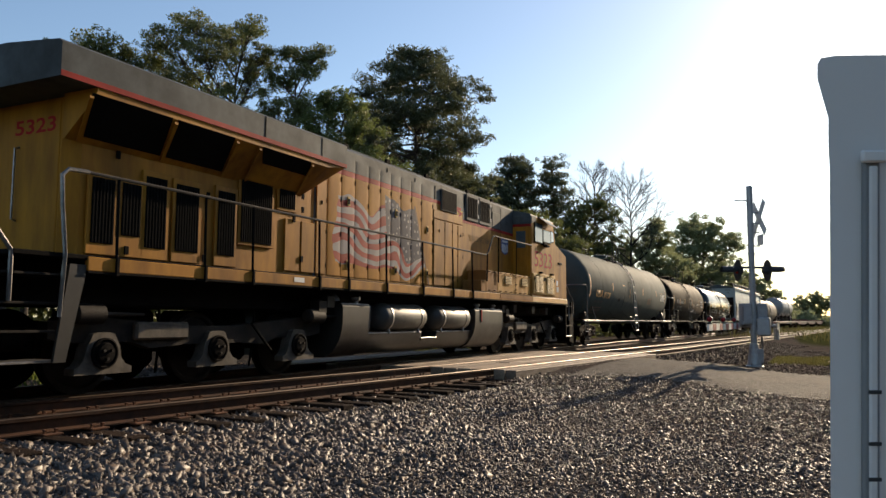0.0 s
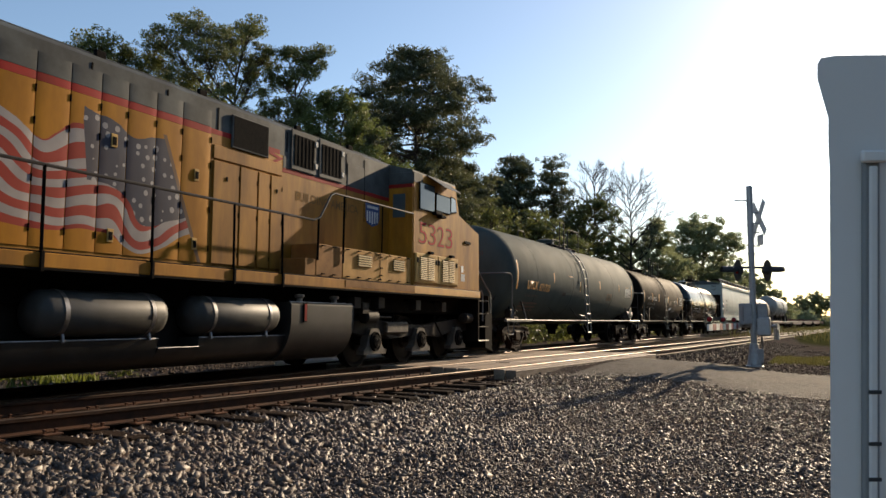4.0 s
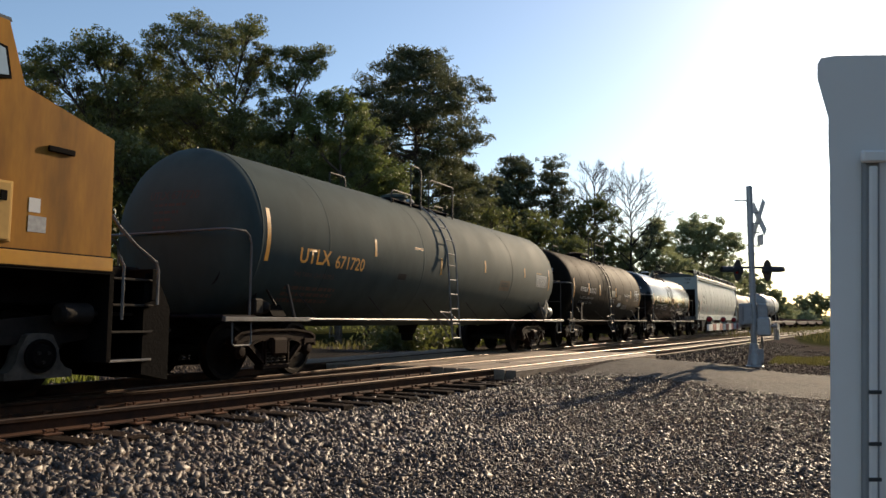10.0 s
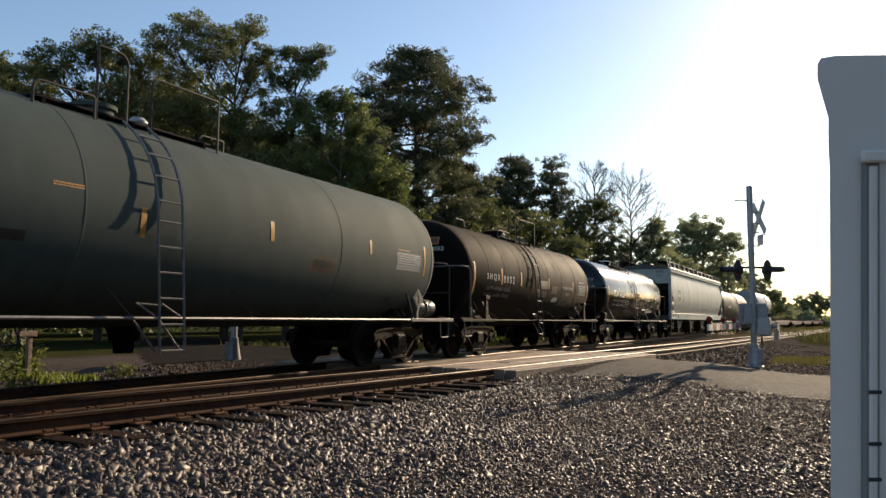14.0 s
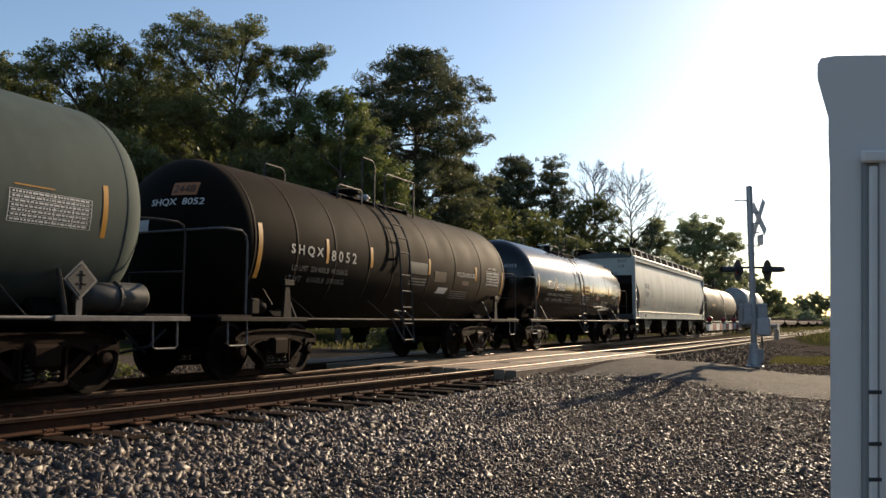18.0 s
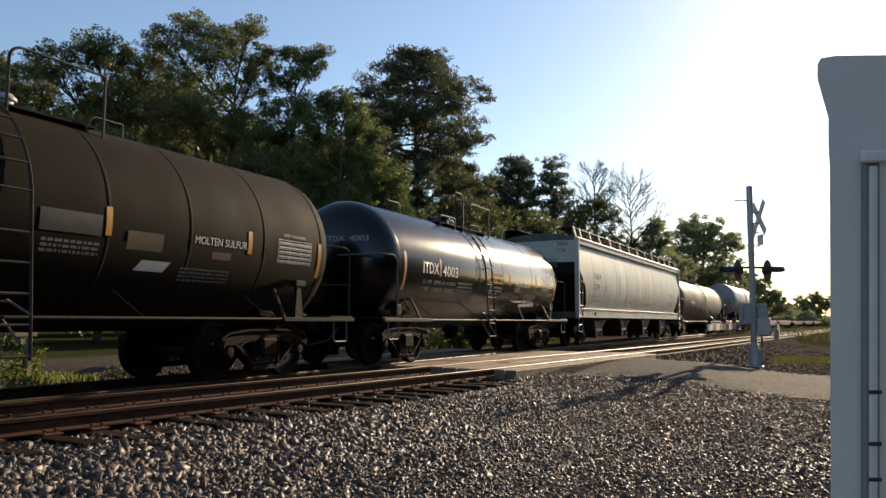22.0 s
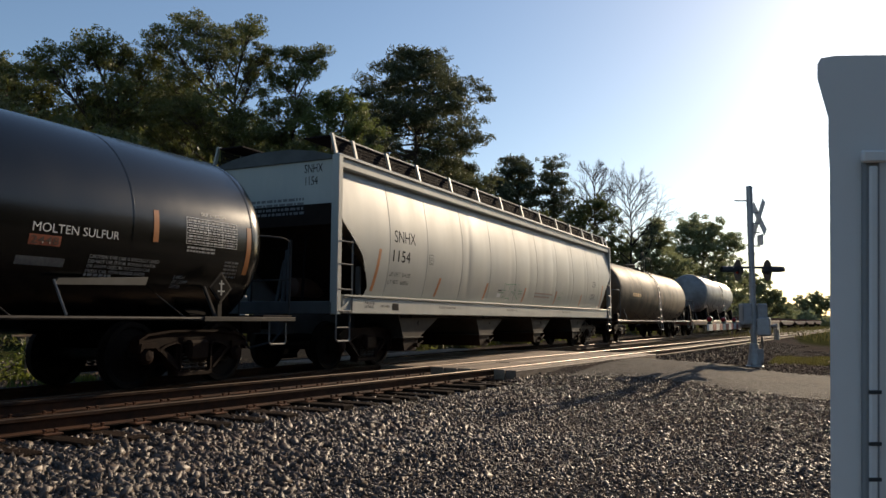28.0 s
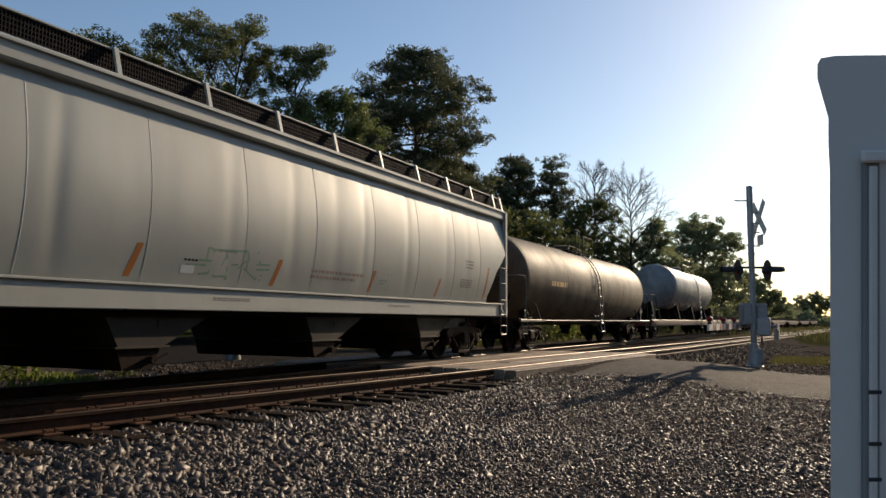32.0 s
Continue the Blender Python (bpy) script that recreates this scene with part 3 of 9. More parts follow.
def build_signal(m, label, base_mat=M_GALV):
    """Crossing signal: mast on a cast base, crossbuck, track sign, two flashing lamps with visors, relay boxes."""
    s = thing("crossing_signal", label, "crossing signal", m, group="crossing signals")
    g = Geo().lathe([(0, 0.24), (0.03, 0.24), (0.05, 0.2), (0.12, 0.19), (0.45, 0.13), (0.62, 0.12), (0.64, 0.1)], (0, 0, 0), "z", 16)
    base = part("base", g, base_mat, s, "cast aluminium base")
    part("junction_box", Geo().box(-0.16, 0.12, -0.2, -0.02, 0.12, 0.5, 0.02), base_mat, base)
    for a in range(4):
        part("anchor_bolt", Geo().rod((0.2 * math.cos(a * 1.57 + 0.78), 0.2 * math.sin(a * 1.57 + 0.78), 0.0), (0.2 * math.cos(a * 1.57 + 0.78), 0.2 * math.sin(a * 1.57 + 0.78), 0.1), 0.018, 6), M_STEEL, base)
    g = Geo().rod((0, 0, 0.5), (0, 0, 4.98), 0.084, 18)
    mast = part("mast", g, M_GALV, s, "galvanized steel mast")
    part("cap", Geo().lathe([(4.98, 0.092), (5.0, 0.092), (5.03, 0.07), (5.05, 0.0)], (0, 0, 0), "z", 14), M_GALV, mast)
    part("upper_arm", Geo().box(-0.03, 0.03, 0.0, 0.42, 4.60, 4.63, 0.005), M_GALV, s)
    # crossbuck
    for k in (-1, 1):
        g = Geo()
        out = [(-0.6, -0.115), (0.6, -0.115), (0.6, 0.115), (-0.6, 0.115)]
        c, sn = math.cos(math.radians(48)), math.sin(math.radians(48)) * k
        pts = [(u * c - v * sn, u * sn + v * c) for u, v in out]
        y = -0.24 - 0.008 * k
        g.prism([(p[0], p[1] + 4.12) for p in pts], "y", y - 0.004, y + 0.004)
        part("crossbuck_blade", g, M_WHITE, s, "white reflective blade")
    part("track_sign", Geo().box(-0.2, 0.2, -0.27, -0.26, 3.36, 3.66, 0.004), M_WHITE, s, "small white sign board")
    for z in (4.28, 3.98, 3.72, 3.34):
        part("bracket", Geo().box(-0.02, 0.02, -0.25, 0.06, z - 0.015, z + 0.015, 0.004), M_GALV, s)
    # lamps on a cross arm
    part("cross_arm", Geo().rod((0.0, -0.5, 2.74), (0.0, 0.45, 2.74), 0.034, 10), M_DARKMETAL, s)
    for y, face in ((-0.44, -1), (0.38, 1)):
        z = 2.66
        lamp = part("flashing_lamp", Geo().lathe([(-0.14, 0.05), (-0.12, 0.1), (0.0, 0.12), (0.02, 0.12)], (0.03, y, z), "y", 16) if face > 0 else Geo().lathe([(0.14, 0.05), (0.12, 0.1), (0.0, 0.12), (-0.02, 0.12)], (0.03, y, z), "y", 16), M_DARKMETAL, s, "black lamp housing")
        part("lens", Geo().lathe([(0.0, 0.105), (0.02 * face, 0.09), (0.035 * face, 0.0)], (0.03, y + 0.02 * face, z), "y", 16), M_LENS, lamp)
        disc = Geo().lathe([(0.0, 0.12), (0.0, 0.3), (0.006 * face, 0.3), (0.006 * face, 0.12)], (0.03, y, z), "y", 24)
        part("backboard", disc, M_DARKMETAL, lamp)
        vs, n = [], 12
        for j, (d, r) in enumerate(((0.0, 0.125), (0.45, 0.115))):
            for k in range(n + 1):
                a = math.radians(-20 + 220 * k / n)
                vs.append((0.03 + r * math.cos(a), y + d * face, z + r * math.sin(a)))
        g = Geo().add(vs, [(k, k + 1, n + 2 + k, n + 1 + k) for k in range(n)])
        part("visor", g, M_DARKMETAL, lamp)
    for side in (-1, 1):
        rb = part("relay_box", Geo().box(-0.14, 0.16, *sorted((side * 0.09, side * 0.34)), 1.16, 1.74, 0.02), M_GALV, s, "grey steel relay box")
        part("box_door", Geo().box(-0.155, -0.141, *sorted((side * 0.11, side * 0.32)), 1.2, 1.7, 0.005), M_GALV, rb)
        part("hinge", Geo().rod((-0.15, side * 0.335, 1.25), (-0.15, side * 0.335, 1.65), 0.012, 6), M_STEEL, rb)
    for z in (2.2, 3.1, 3.9):
        part("mast_band", Geo().lathe([(z, 0.085), (z, 0.098), (z + 0.05, 0.098), (z + 0.05, 0.085)], (0, 0, 0), "z", 16), M_GALV, mast)
    part("conduit", Geo().tube([(0.07, -0.05, 0.5), (0.075, -0.06, 1.2), (0.07, -0.05, 2.5)], 0.014, 6), M_GALV, s)
    return s


def build_gate(m):
    """Lowered crossing gate: a gear case beside the mast, a tapered striped arm with three lamps, counterweight plates."""
    gate = thing("crossing_gate", "lowered crossing gate arm with red and white stripes and small lamps", "crossing gate", m)
    case = part("gear_case", Geo().box(-0.22, 0.14, -0.44, -0.10, 0.92, 1.42, 0.03), M_GALV, gate, "grey gear case clamped to the mast")
    for z in (0.98, 1.3):
        part("case_bracket", Geo().box(-0.06, 0.06, -0.12, 0.12, z, z + 0.08, 0.008), M_GALV, case)
    part("pivot", Geo().rod((0, -0.62, 1.18), (0, 0.42, 1.18), 0.045, 12), M_STEEL, case)
    part("cable_pipe", Geo().rod((0.05, -0.2, 0.0), (0.05, -0.2, 0.95), 0.022, 8), M_STEEL, case)
    for y in (-0.60, 0.40):
        part("counterweight_arm", Geo().prism([(-0.3, 1.26), (0.7, 1.24), (0.85, 1.1), (0.7, 1.06), (-0.3, 1.10)], "y", y - 0.01, y + 0.01), M_GALV, gate)
    for k in range(3):
        part("counterweight", Geo().box(0.45, 0.85, -0.62 + 0.05 * k, -0.58 + 0.05 * k, 0.80, 1.24, 0.008), M_GALV, gate, "grey counterweight plate")
    n, x_tip, x_root = 11, -6.9, -0.1
    first = None
    for i in range(n):
        a, b = x_root + (x_tip - x_root) * i / n, x_root + (x_tip - x_root) * (i + 1) / n
        h = lambda x: 0.062 + 0.018 * (x - x_tip) / (x_root - x_tip)
        w = lambda x: 0.018 + 0.022 * (x - x_tip) / (x_root - x_tip)
        zc = 1.18
        vs = [(x, 0.37 + sy * w(x), zc + sz * h(x)) for x in (a, b) for sy in (-1, 1) for sz in (-1, 1)]
        g = Geo().add(vs, [(0, 1, 3, 2), (4, 6, 7, 5), (0, 4, 5, 1), (2, 3, 7, 6), (0, 2, 6, 4), (1, 5, 7, 3)])
        ob = part("arm_stripe", g, M_GATERED if i % 2 else M_WHITE, first or gate, "faded red stripe" if i % 2 else "dusty white stripe")
        if first is None:
            first = ob
            first.name = "gate_arm"
    for x in (-6.6, -4.05, -1.5):
        lamp = part("arm_lamp", Geo().box(x - 0.05, x + 0.05, 0.33, 0.41, 1.245, 1.29, 0.01).lathe([(-0.05, 0.0), (-0.05, 0.06), (0.05, 0.06), (0.05, 0.0)], (x, 0.37, 1.345), "x", 14), M_DARKMETAL, gate, "small dark arm lamp")
        part("lens", Geo().lathe([(-0.052, 0.05), (-0.064, 0.03), (-0.068, 0.0)], (x, 0.37, 1.345), "x", 12), M_LENS, lamp)
    part("lamp_cable", Geo().tube([(-0.1, 0.37, 1.27), (-3.0, 0.37, 1.265), (-5.0, 0.37, 1.26), (-6.6, 0.37, 1.255)], 0.008, 5), M_SEAL, gate)
    return gate


def build_near_trim():
    """The edge of the vehicle door frame close by the camera, outline fitted to its view."""
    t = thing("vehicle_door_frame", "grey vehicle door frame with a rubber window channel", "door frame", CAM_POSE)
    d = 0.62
    # Ends at the top where glare hides the rest of it.
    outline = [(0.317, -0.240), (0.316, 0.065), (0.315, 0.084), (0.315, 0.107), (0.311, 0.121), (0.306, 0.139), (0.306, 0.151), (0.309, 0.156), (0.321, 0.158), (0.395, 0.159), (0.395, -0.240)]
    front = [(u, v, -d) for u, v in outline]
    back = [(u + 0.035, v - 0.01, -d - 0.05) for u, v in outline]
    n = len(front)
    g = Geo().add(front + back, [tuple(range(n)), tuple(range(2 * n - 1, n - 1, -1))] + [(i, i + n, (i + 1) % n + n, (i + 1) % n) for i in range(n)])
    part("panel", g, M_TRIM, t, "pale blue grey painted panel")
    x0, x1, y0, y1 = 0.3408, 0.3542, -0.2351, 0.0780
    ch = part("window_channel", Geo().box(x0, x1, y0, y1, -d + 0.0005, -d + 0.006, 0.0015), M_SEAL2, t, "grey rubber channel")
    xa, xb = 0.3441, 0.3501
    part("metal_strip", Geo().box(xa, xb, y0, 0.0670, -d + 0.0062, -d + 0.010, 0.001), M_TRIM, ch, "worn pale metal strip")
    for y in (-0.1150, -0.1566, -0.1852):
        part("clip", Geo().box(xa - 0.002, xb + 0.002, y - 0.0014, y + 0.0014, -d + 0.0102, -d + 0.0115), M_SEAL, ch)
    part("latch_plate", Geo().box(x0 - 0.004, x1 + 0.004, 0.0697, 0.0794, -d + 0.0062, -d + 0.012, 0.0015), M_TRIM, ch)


build_ground()
build_rails()
build_road()
build_signal(pose(22.7, 1.53, -0.27, 0, 0, 26), "galvanized crossing signal with crossbuck and flashing lamps beside the road")
# The darker base material puts this signal's shade into its colour.
build_signal(pose(15.75, 13.85, -0.16, 0, 0, 200), "galvanized crossing signal standing behind the tracks", M_PIPE)
build_gate(pose(22.7, 1.53, -0.33, 0, 0, 0))
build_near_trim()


# ---- the train ----
S_ROWS = [(0, 0.0), (1, 1.89), (2, 3.85), (3, 5.77), (4, 7.64), (5, 9.52), (6, 11.39), (7, 13.27), (8, 15.11), (9, 17.06), (10, 19.10), (11, 21.24), (12, 23.47), (13, 25.69), (14, 27.90), (15, 30.10), (16, 32.29), (17, 34.44), (18, 36.45), (19, 38.54), (20, 40.69), (21, 42.94), (22, 45.27), (23, 47.62), (24, 50.07), (25, 52.62), (26, 55.24), (27, 57.93), (28, 60.68), (29, 63.53), (30, 66.43), (31, 69.27), (32, 72.15)]


def travelled(t):
    """How far the train has rolled at t seconds."""
    i = min(31, max(0, int(t)))
    p = [S_ROWS[min(32, max(0, i + k))][1] for k in (-1, 0, 1, 2)]
    if i == 0:
        p[0] = 2 * p[1] - p[2]
    if i == 31:
        p[3] = 2 * p[2] - p[1]
    u = t - i
    return 0.5 * (2 * p[1] + (p[2] - p[0]) * u + (2 * p[0] - 5 * p[1] + 4 * p[2] - p[3]) * u * u + (3 * p[1] - p[0] - 3 * p[2] + p[3]) * u ** 3)


CARS = []      # (thing, centre along the train, truck offset, wheelsets)


def car_pose(centre, half, t):
    x = centre - travelled(t)
    a, b = Vector((x - half, main_y(x - half), 0)), Vector((x + half, main_y(x + half), 0))
    m = (a + b) / 2
    return pose(m.x, m.y, 0.0, 0, 0, math.degrees(math.atan2(b.y - a.y, b.x - a.x)))


def wheelset(car, x, r, wheels):
    """Two wheels on an axle; turns about its own centre."""
    axle = part("axle", Geo().rod((0, -1.0, 0), (0, 1.0, 0), 0.085, 12), M_TRUCK, car)
    axle.location = (x, 0, r)
    prof = [(-0.07, 0.10), (-0.07, 0.16), (-0.02, 0.2), (-0.015, r - 0.09), (-0.055, r - 0.06), (-0.055, r), (0.06, r), (0.065, r + 0.026), (0.09, r + 0.02), (0.09, r - 0.06), (0.02, r - 0.1), (0.02, 0.2), (0.07, 0.16), (0.07, 0.10)]
    for y, k in ((-0.752, 1), (0.752, -1)):
        part("wheel", Geo().lathe([(a * k, b) for a, b in prof], (0, y, 0), "y", 32), M_WHEEL, axle, "worn steel wheel")
    wheels.append((axle, x, r))
    return axle


# Wheel steel darkened to hold the shadow they stand in.
M_WHEEL = mat("worn wheel steel with undercar shade", (0.01694, 0.01232, 0.00924), (0.00924, 0.00693, 0.005775), 6.0, 0.7, 0.1, 0.1, 40, dirt=(0.04235, 0.02772, 0.01848), damt=0.4, spec=0.08)


def freight_truck(car, x, wheels, material=M_RUSTTRUCK):
    """Three-piece freight truck: bolster, two side frames with spring nests and bearings."""
    r = 0.457
    bol = part("truck_bolster", Geo().box(x - 0.2, x + 0.2, -1.2, 1.2, 0.36, 0.66, 0.04), material, car)
    for side in (-1, 1):
        y0, y1 = sorted((side * 0.93, side * 1.09))
        top = [(-1.05, 0.50), (-1.05, 0.66), (-0.92, 0.74), (-0.45, 0.79), (0.45, 0.79), (0.92, 0.74), (1.05, 0.66), (1.05, 0.50), (0.78, 0.50), (0.70, 0.56), (0.58, 0.60), (0.36, 0.64), (0.30, 0.60), (-0.30, 0.60), (-0.36, 0.64), (-0.58, 0.60), (-0.70, 0.56), (-0.78, 0.50)]
        g = Geo()
        g.prism([(x + a, b) for a, b in top], "y", y0, y1)
        g.prism([(x - 0.62, 0.58), (x - 0.72, 0.5), (x - 0.36, 0.22), (x - 0.26, 0.18), (x - 0.24, 0.30)], "y", y0 + 0.01, y1 - 0.01)
        g.prism([(x + 0.62, 0.58), (x + 0.24, 0.30), (x + 0.26, 0.18), (x + 0.36, 0.22), (x + 0.72, 0.5)], "y", y0 + 0.01, y1 - 0.01)
        g.box(x - 0.36, x + 0.36, y0 - 0.02, y1 + 0.02, 0.13, 0.22, 0.02)
        g.box(x - 0.36, x - 0.28, y0, y1, 0.2, 0.64, 0.01).box(x + 0.28, x + 0.36, y0, y1, 0.2, 0.64, 0.01)
        yo0, yo1 = sorted((side * 1.08, side * 1.125))
        for q in (-1, 1):
            g.prism([(x + q * a, b) for a, b in ((0.0, 0.775), (0.45, 0.775), (0.92, 0.725), (1.03, 0.66), (1.05, 0.50), (1.08, 0.50), (1.07, 0.68), (0.93, 0.755), (0.46, 0.805), (0.0, 0.805))], "y", yo0, yo1)
            g.prism([(x + q * a, b) for a, b in ((0.30, 0.60), (0.40, 0.645), (0.60, 0.60), (0.72, 0.53), (0.36, 0.235), (0.33, 0.255), (0.64, 0.535), (0.56, 0.575), (0.40, 0.615))], "y", yo0, yo1)
            g.box(x + q * 0.30 - 0.015, x + q * 0.30 + 0.015, yo0, yo1, 0.22, 0.60)
        frame_ = part("side_frame", g, material, bol, "rust-dusted cast side frame")
        for q in (-1, 1):
            part("bearing_adapter", Geo().prism([(x + q * 0.889 - 0.17, 0.50), (x + q * 0.889 - 0.15, 0.63), (x + q * 0.889 + 0.15, 0.63), (x + q * 0.889 + 0.17, 0.50), (x + q * 0.889 + 0.10, 0.56), (x + q * 0.889 - 0.10, 0.56)], "y", *sorted((side * 1.0, side * 1.14))), material, frame_)
        # Flat black plates put the dark of two pockets on the bolster end.
        for q in (-0.11, 0.11):
            part("bolster_pocket", Geo().box(x + q - 0.085, x + q + 0.085, *sorted((side * 1.139, side * 1.143)), 0.490, 0.560), M_BLACK, frame_)
        for k in (-0.16, 0.0, 0.16):
            pts = [(x + k + 0.055 * math.cos(a), (y0 + y1) / 2 + side * 0.075 + 0.055 * math.sin(a), 0.225 + 0.235 * a / (9 * math.pi)) for a in np.linspace(0, 9 * math.pi, 36)]
            # Springs take the lighter casting tone so they look lit.
            part("coil_spring", Geo().tube(pts, 0.016, 4), M_JOURNAL, bol, "coil spring in a sunlit pale tone")
        part("bolster_end", Geo().box(x - 0.22, x + 0.22, min(y0, y1) - 0.05, max(y0, y1) + 0.05, 0.465, 0.585, 0.015), material, bol)
        for k in (-0.889, 0.889):
            yb = side * 1.13
            part("bearing_cap", Geo().lathe([(0, 0.125), (0.05 * side, 0.12), (0.07 * side, 0.09), (0.09 * side, 0.07), (0.095 * side, 0.0)], (x + k, yb - 0.09 * side, r), "y", 18), material, bol)
    for k in (-0.889, 0.889):
        wheelset(car, x + k, r, wheels)


def coupler(car, x, way):
    g = Geo().box(min(x, x + way * 0.5), max(x, x + way * 0.5), -0.1, 0.1, 0.78, 0.98, 0.02)
    g.prism([(x + way * 0.45, -0.14), (x + way * 0.55, -0.2), (x + way * 0.75, -0.16), (x + way * 0.72, 0.02), (x + way * 0.62, 0.05), (x + way * 0.72, 0.14), (x + way * 0.55, 0.2), (x + way * 0.45, 0.14)], "z", 0.72, 1.03)
    part("coupler", g, M_RUSTTRUCK, car, "rusty cast coupler")
    pts = [(x + way * 0.05, -0.35, 0.8), (x + way * 0.35, -0.33, 0.55), (x + way * 0.7, -0.1, 0.45)]
    part("brake_hose", Geo().tube([Vector(pts[0]).lerp(Vector(pts[1]), k / 4) if k < 4 else Vector(pts[1]).lerp(Vector(pts[2]), (k - 4) / 4) for k in range(9)], 0.022, 6), M_SEAL, car, "black rubber hose")


def grab(car, pts, r=0.013, material=None, name="handrail"):
    return part(name, Geo().tube(pts, r, 6), material or M_PIPE, car)


def arch(x, y, z0, z1, w, n=6):
    """An upturned U in the plane of the track."""
    r = min(0.12, w / 2)
    pts = [(x, y, z0), (x, y, z1 - r)]
    pts += [(x + r - r * math.cos(a), y, z1 - r + r * math.sin(a)) for a in np.linspace(0.3, math.pi / 2, n)]
    pts += [(x + w - r + r * math.sin(a), y, z1 - r + r * math.cos(a)) for a in np.linspace(0, math.pi / 2 - 0.3, n)]
    return pts + [(x + w, y, z1 - r), (x + w, y, z0)]


def hoop(car, xa, xb, y, z0, z1, ra, rb, r=0.019):
    """A bent handrail along the car, its two upper corners rounded by ra and rb."""
    pts = [(xa, y, z0)] + [(xa + ra - ra * math.cos(q), y, z1 - ra + ra * math.sin(q)) for q in np.linspace(0, math.pi / 2, 6)]
    pts += [(xb - rb + rb * math.sin(q), y, z1 - rb + rb * math.cos(q)) for q in np.linspace(0, math.pi / 2, 6)] + [(xb, y, z0)]
    return grab(car, pts, r, M_HANDRAIL)


def on_tank(zc, R, proud=0.004):
    """Maps a place along the car and a height to the near side of the tank."""
    def f(x, z):
        dz = max(-R * 0.98, min(R * 0.98, z - zc))
        return (x, -math.sqrt(R * R - dz * dz) * (R + proud) / R, z + dz * proud / R)
    return f


def strip(car, f, x0, x1, z0, z1, material, name, label="", n=6, slant=0.0, m=1):
    """A thin painted or taped strip that follows the tank."""
    vs, fs = [], []
    for i in range(n + 1):
        z = z0 + (z1 - z0) * i / n
        o = slant * (z1 - z) / (z1 - z0)
        vs += [f(x0 + o + (x1 - x0) * j / m, z) for j in range(m + 1)]
    w = m + 1
    fs = [(w * i + j, w * i + j + 1, w * i + w + j + 1, w * i + w + j) for i in range(n) for j in range(m)]
    return part(name, Geo().add(vs, fs), material, car, label)


def bars(car, f, x0, z0, w, h, rows, material, seed, name="small_lettering", label="fine stencilled lettering"):
    """Unreadable small lettering as short bars, one part a block."""
    rng = random.Random(seed)
    g = Geo()
    for r in range(rows):
        z = z0 - r * h * 1.75
        x = x0
        while x < x0 + w:
            d = min(rng.uniform(0.5, 2.2) * h * 1.4, x0 + w - x)
            g.add([f(x, z), f(x + d, z), f(x + d, z + h), f(x, z + h)], [(0, 1, 2, 3)])
            x += d + h * 0.6
    tagged(part(name, g, material, car, label), kind="stuff")


def letter(car, f, body, x0, z0, w, h, material, name="lettering", label="", bold=0.012):
    me = text_mesh(body, w, h, lambda u, v: f(x0 + u, z0 + v), bold)
    tagged(part(name, me, material, car, label), kind="stuff")


def ladder(car, xs, pts_z, f_out, rungs, r=0.017, material=None):
    """A side ladder: two stiles and rungs."""
    lad = None
    for x in xs:
        ob = part("stile", Geo().tube([f_out(x, z) for z in pts_z], r * 1.2, 6), material or M_PIPE, car if lad is None else lad)
        if lad is None:
            lad = ob
            lad.name = "ladder"
    for z in rungs:
        part("rung", Geo().tube([f_out(xs[0], z), f_out(xs[1], z)], r * 0.9, 6), material or M_PIPE, lad)
    return lad


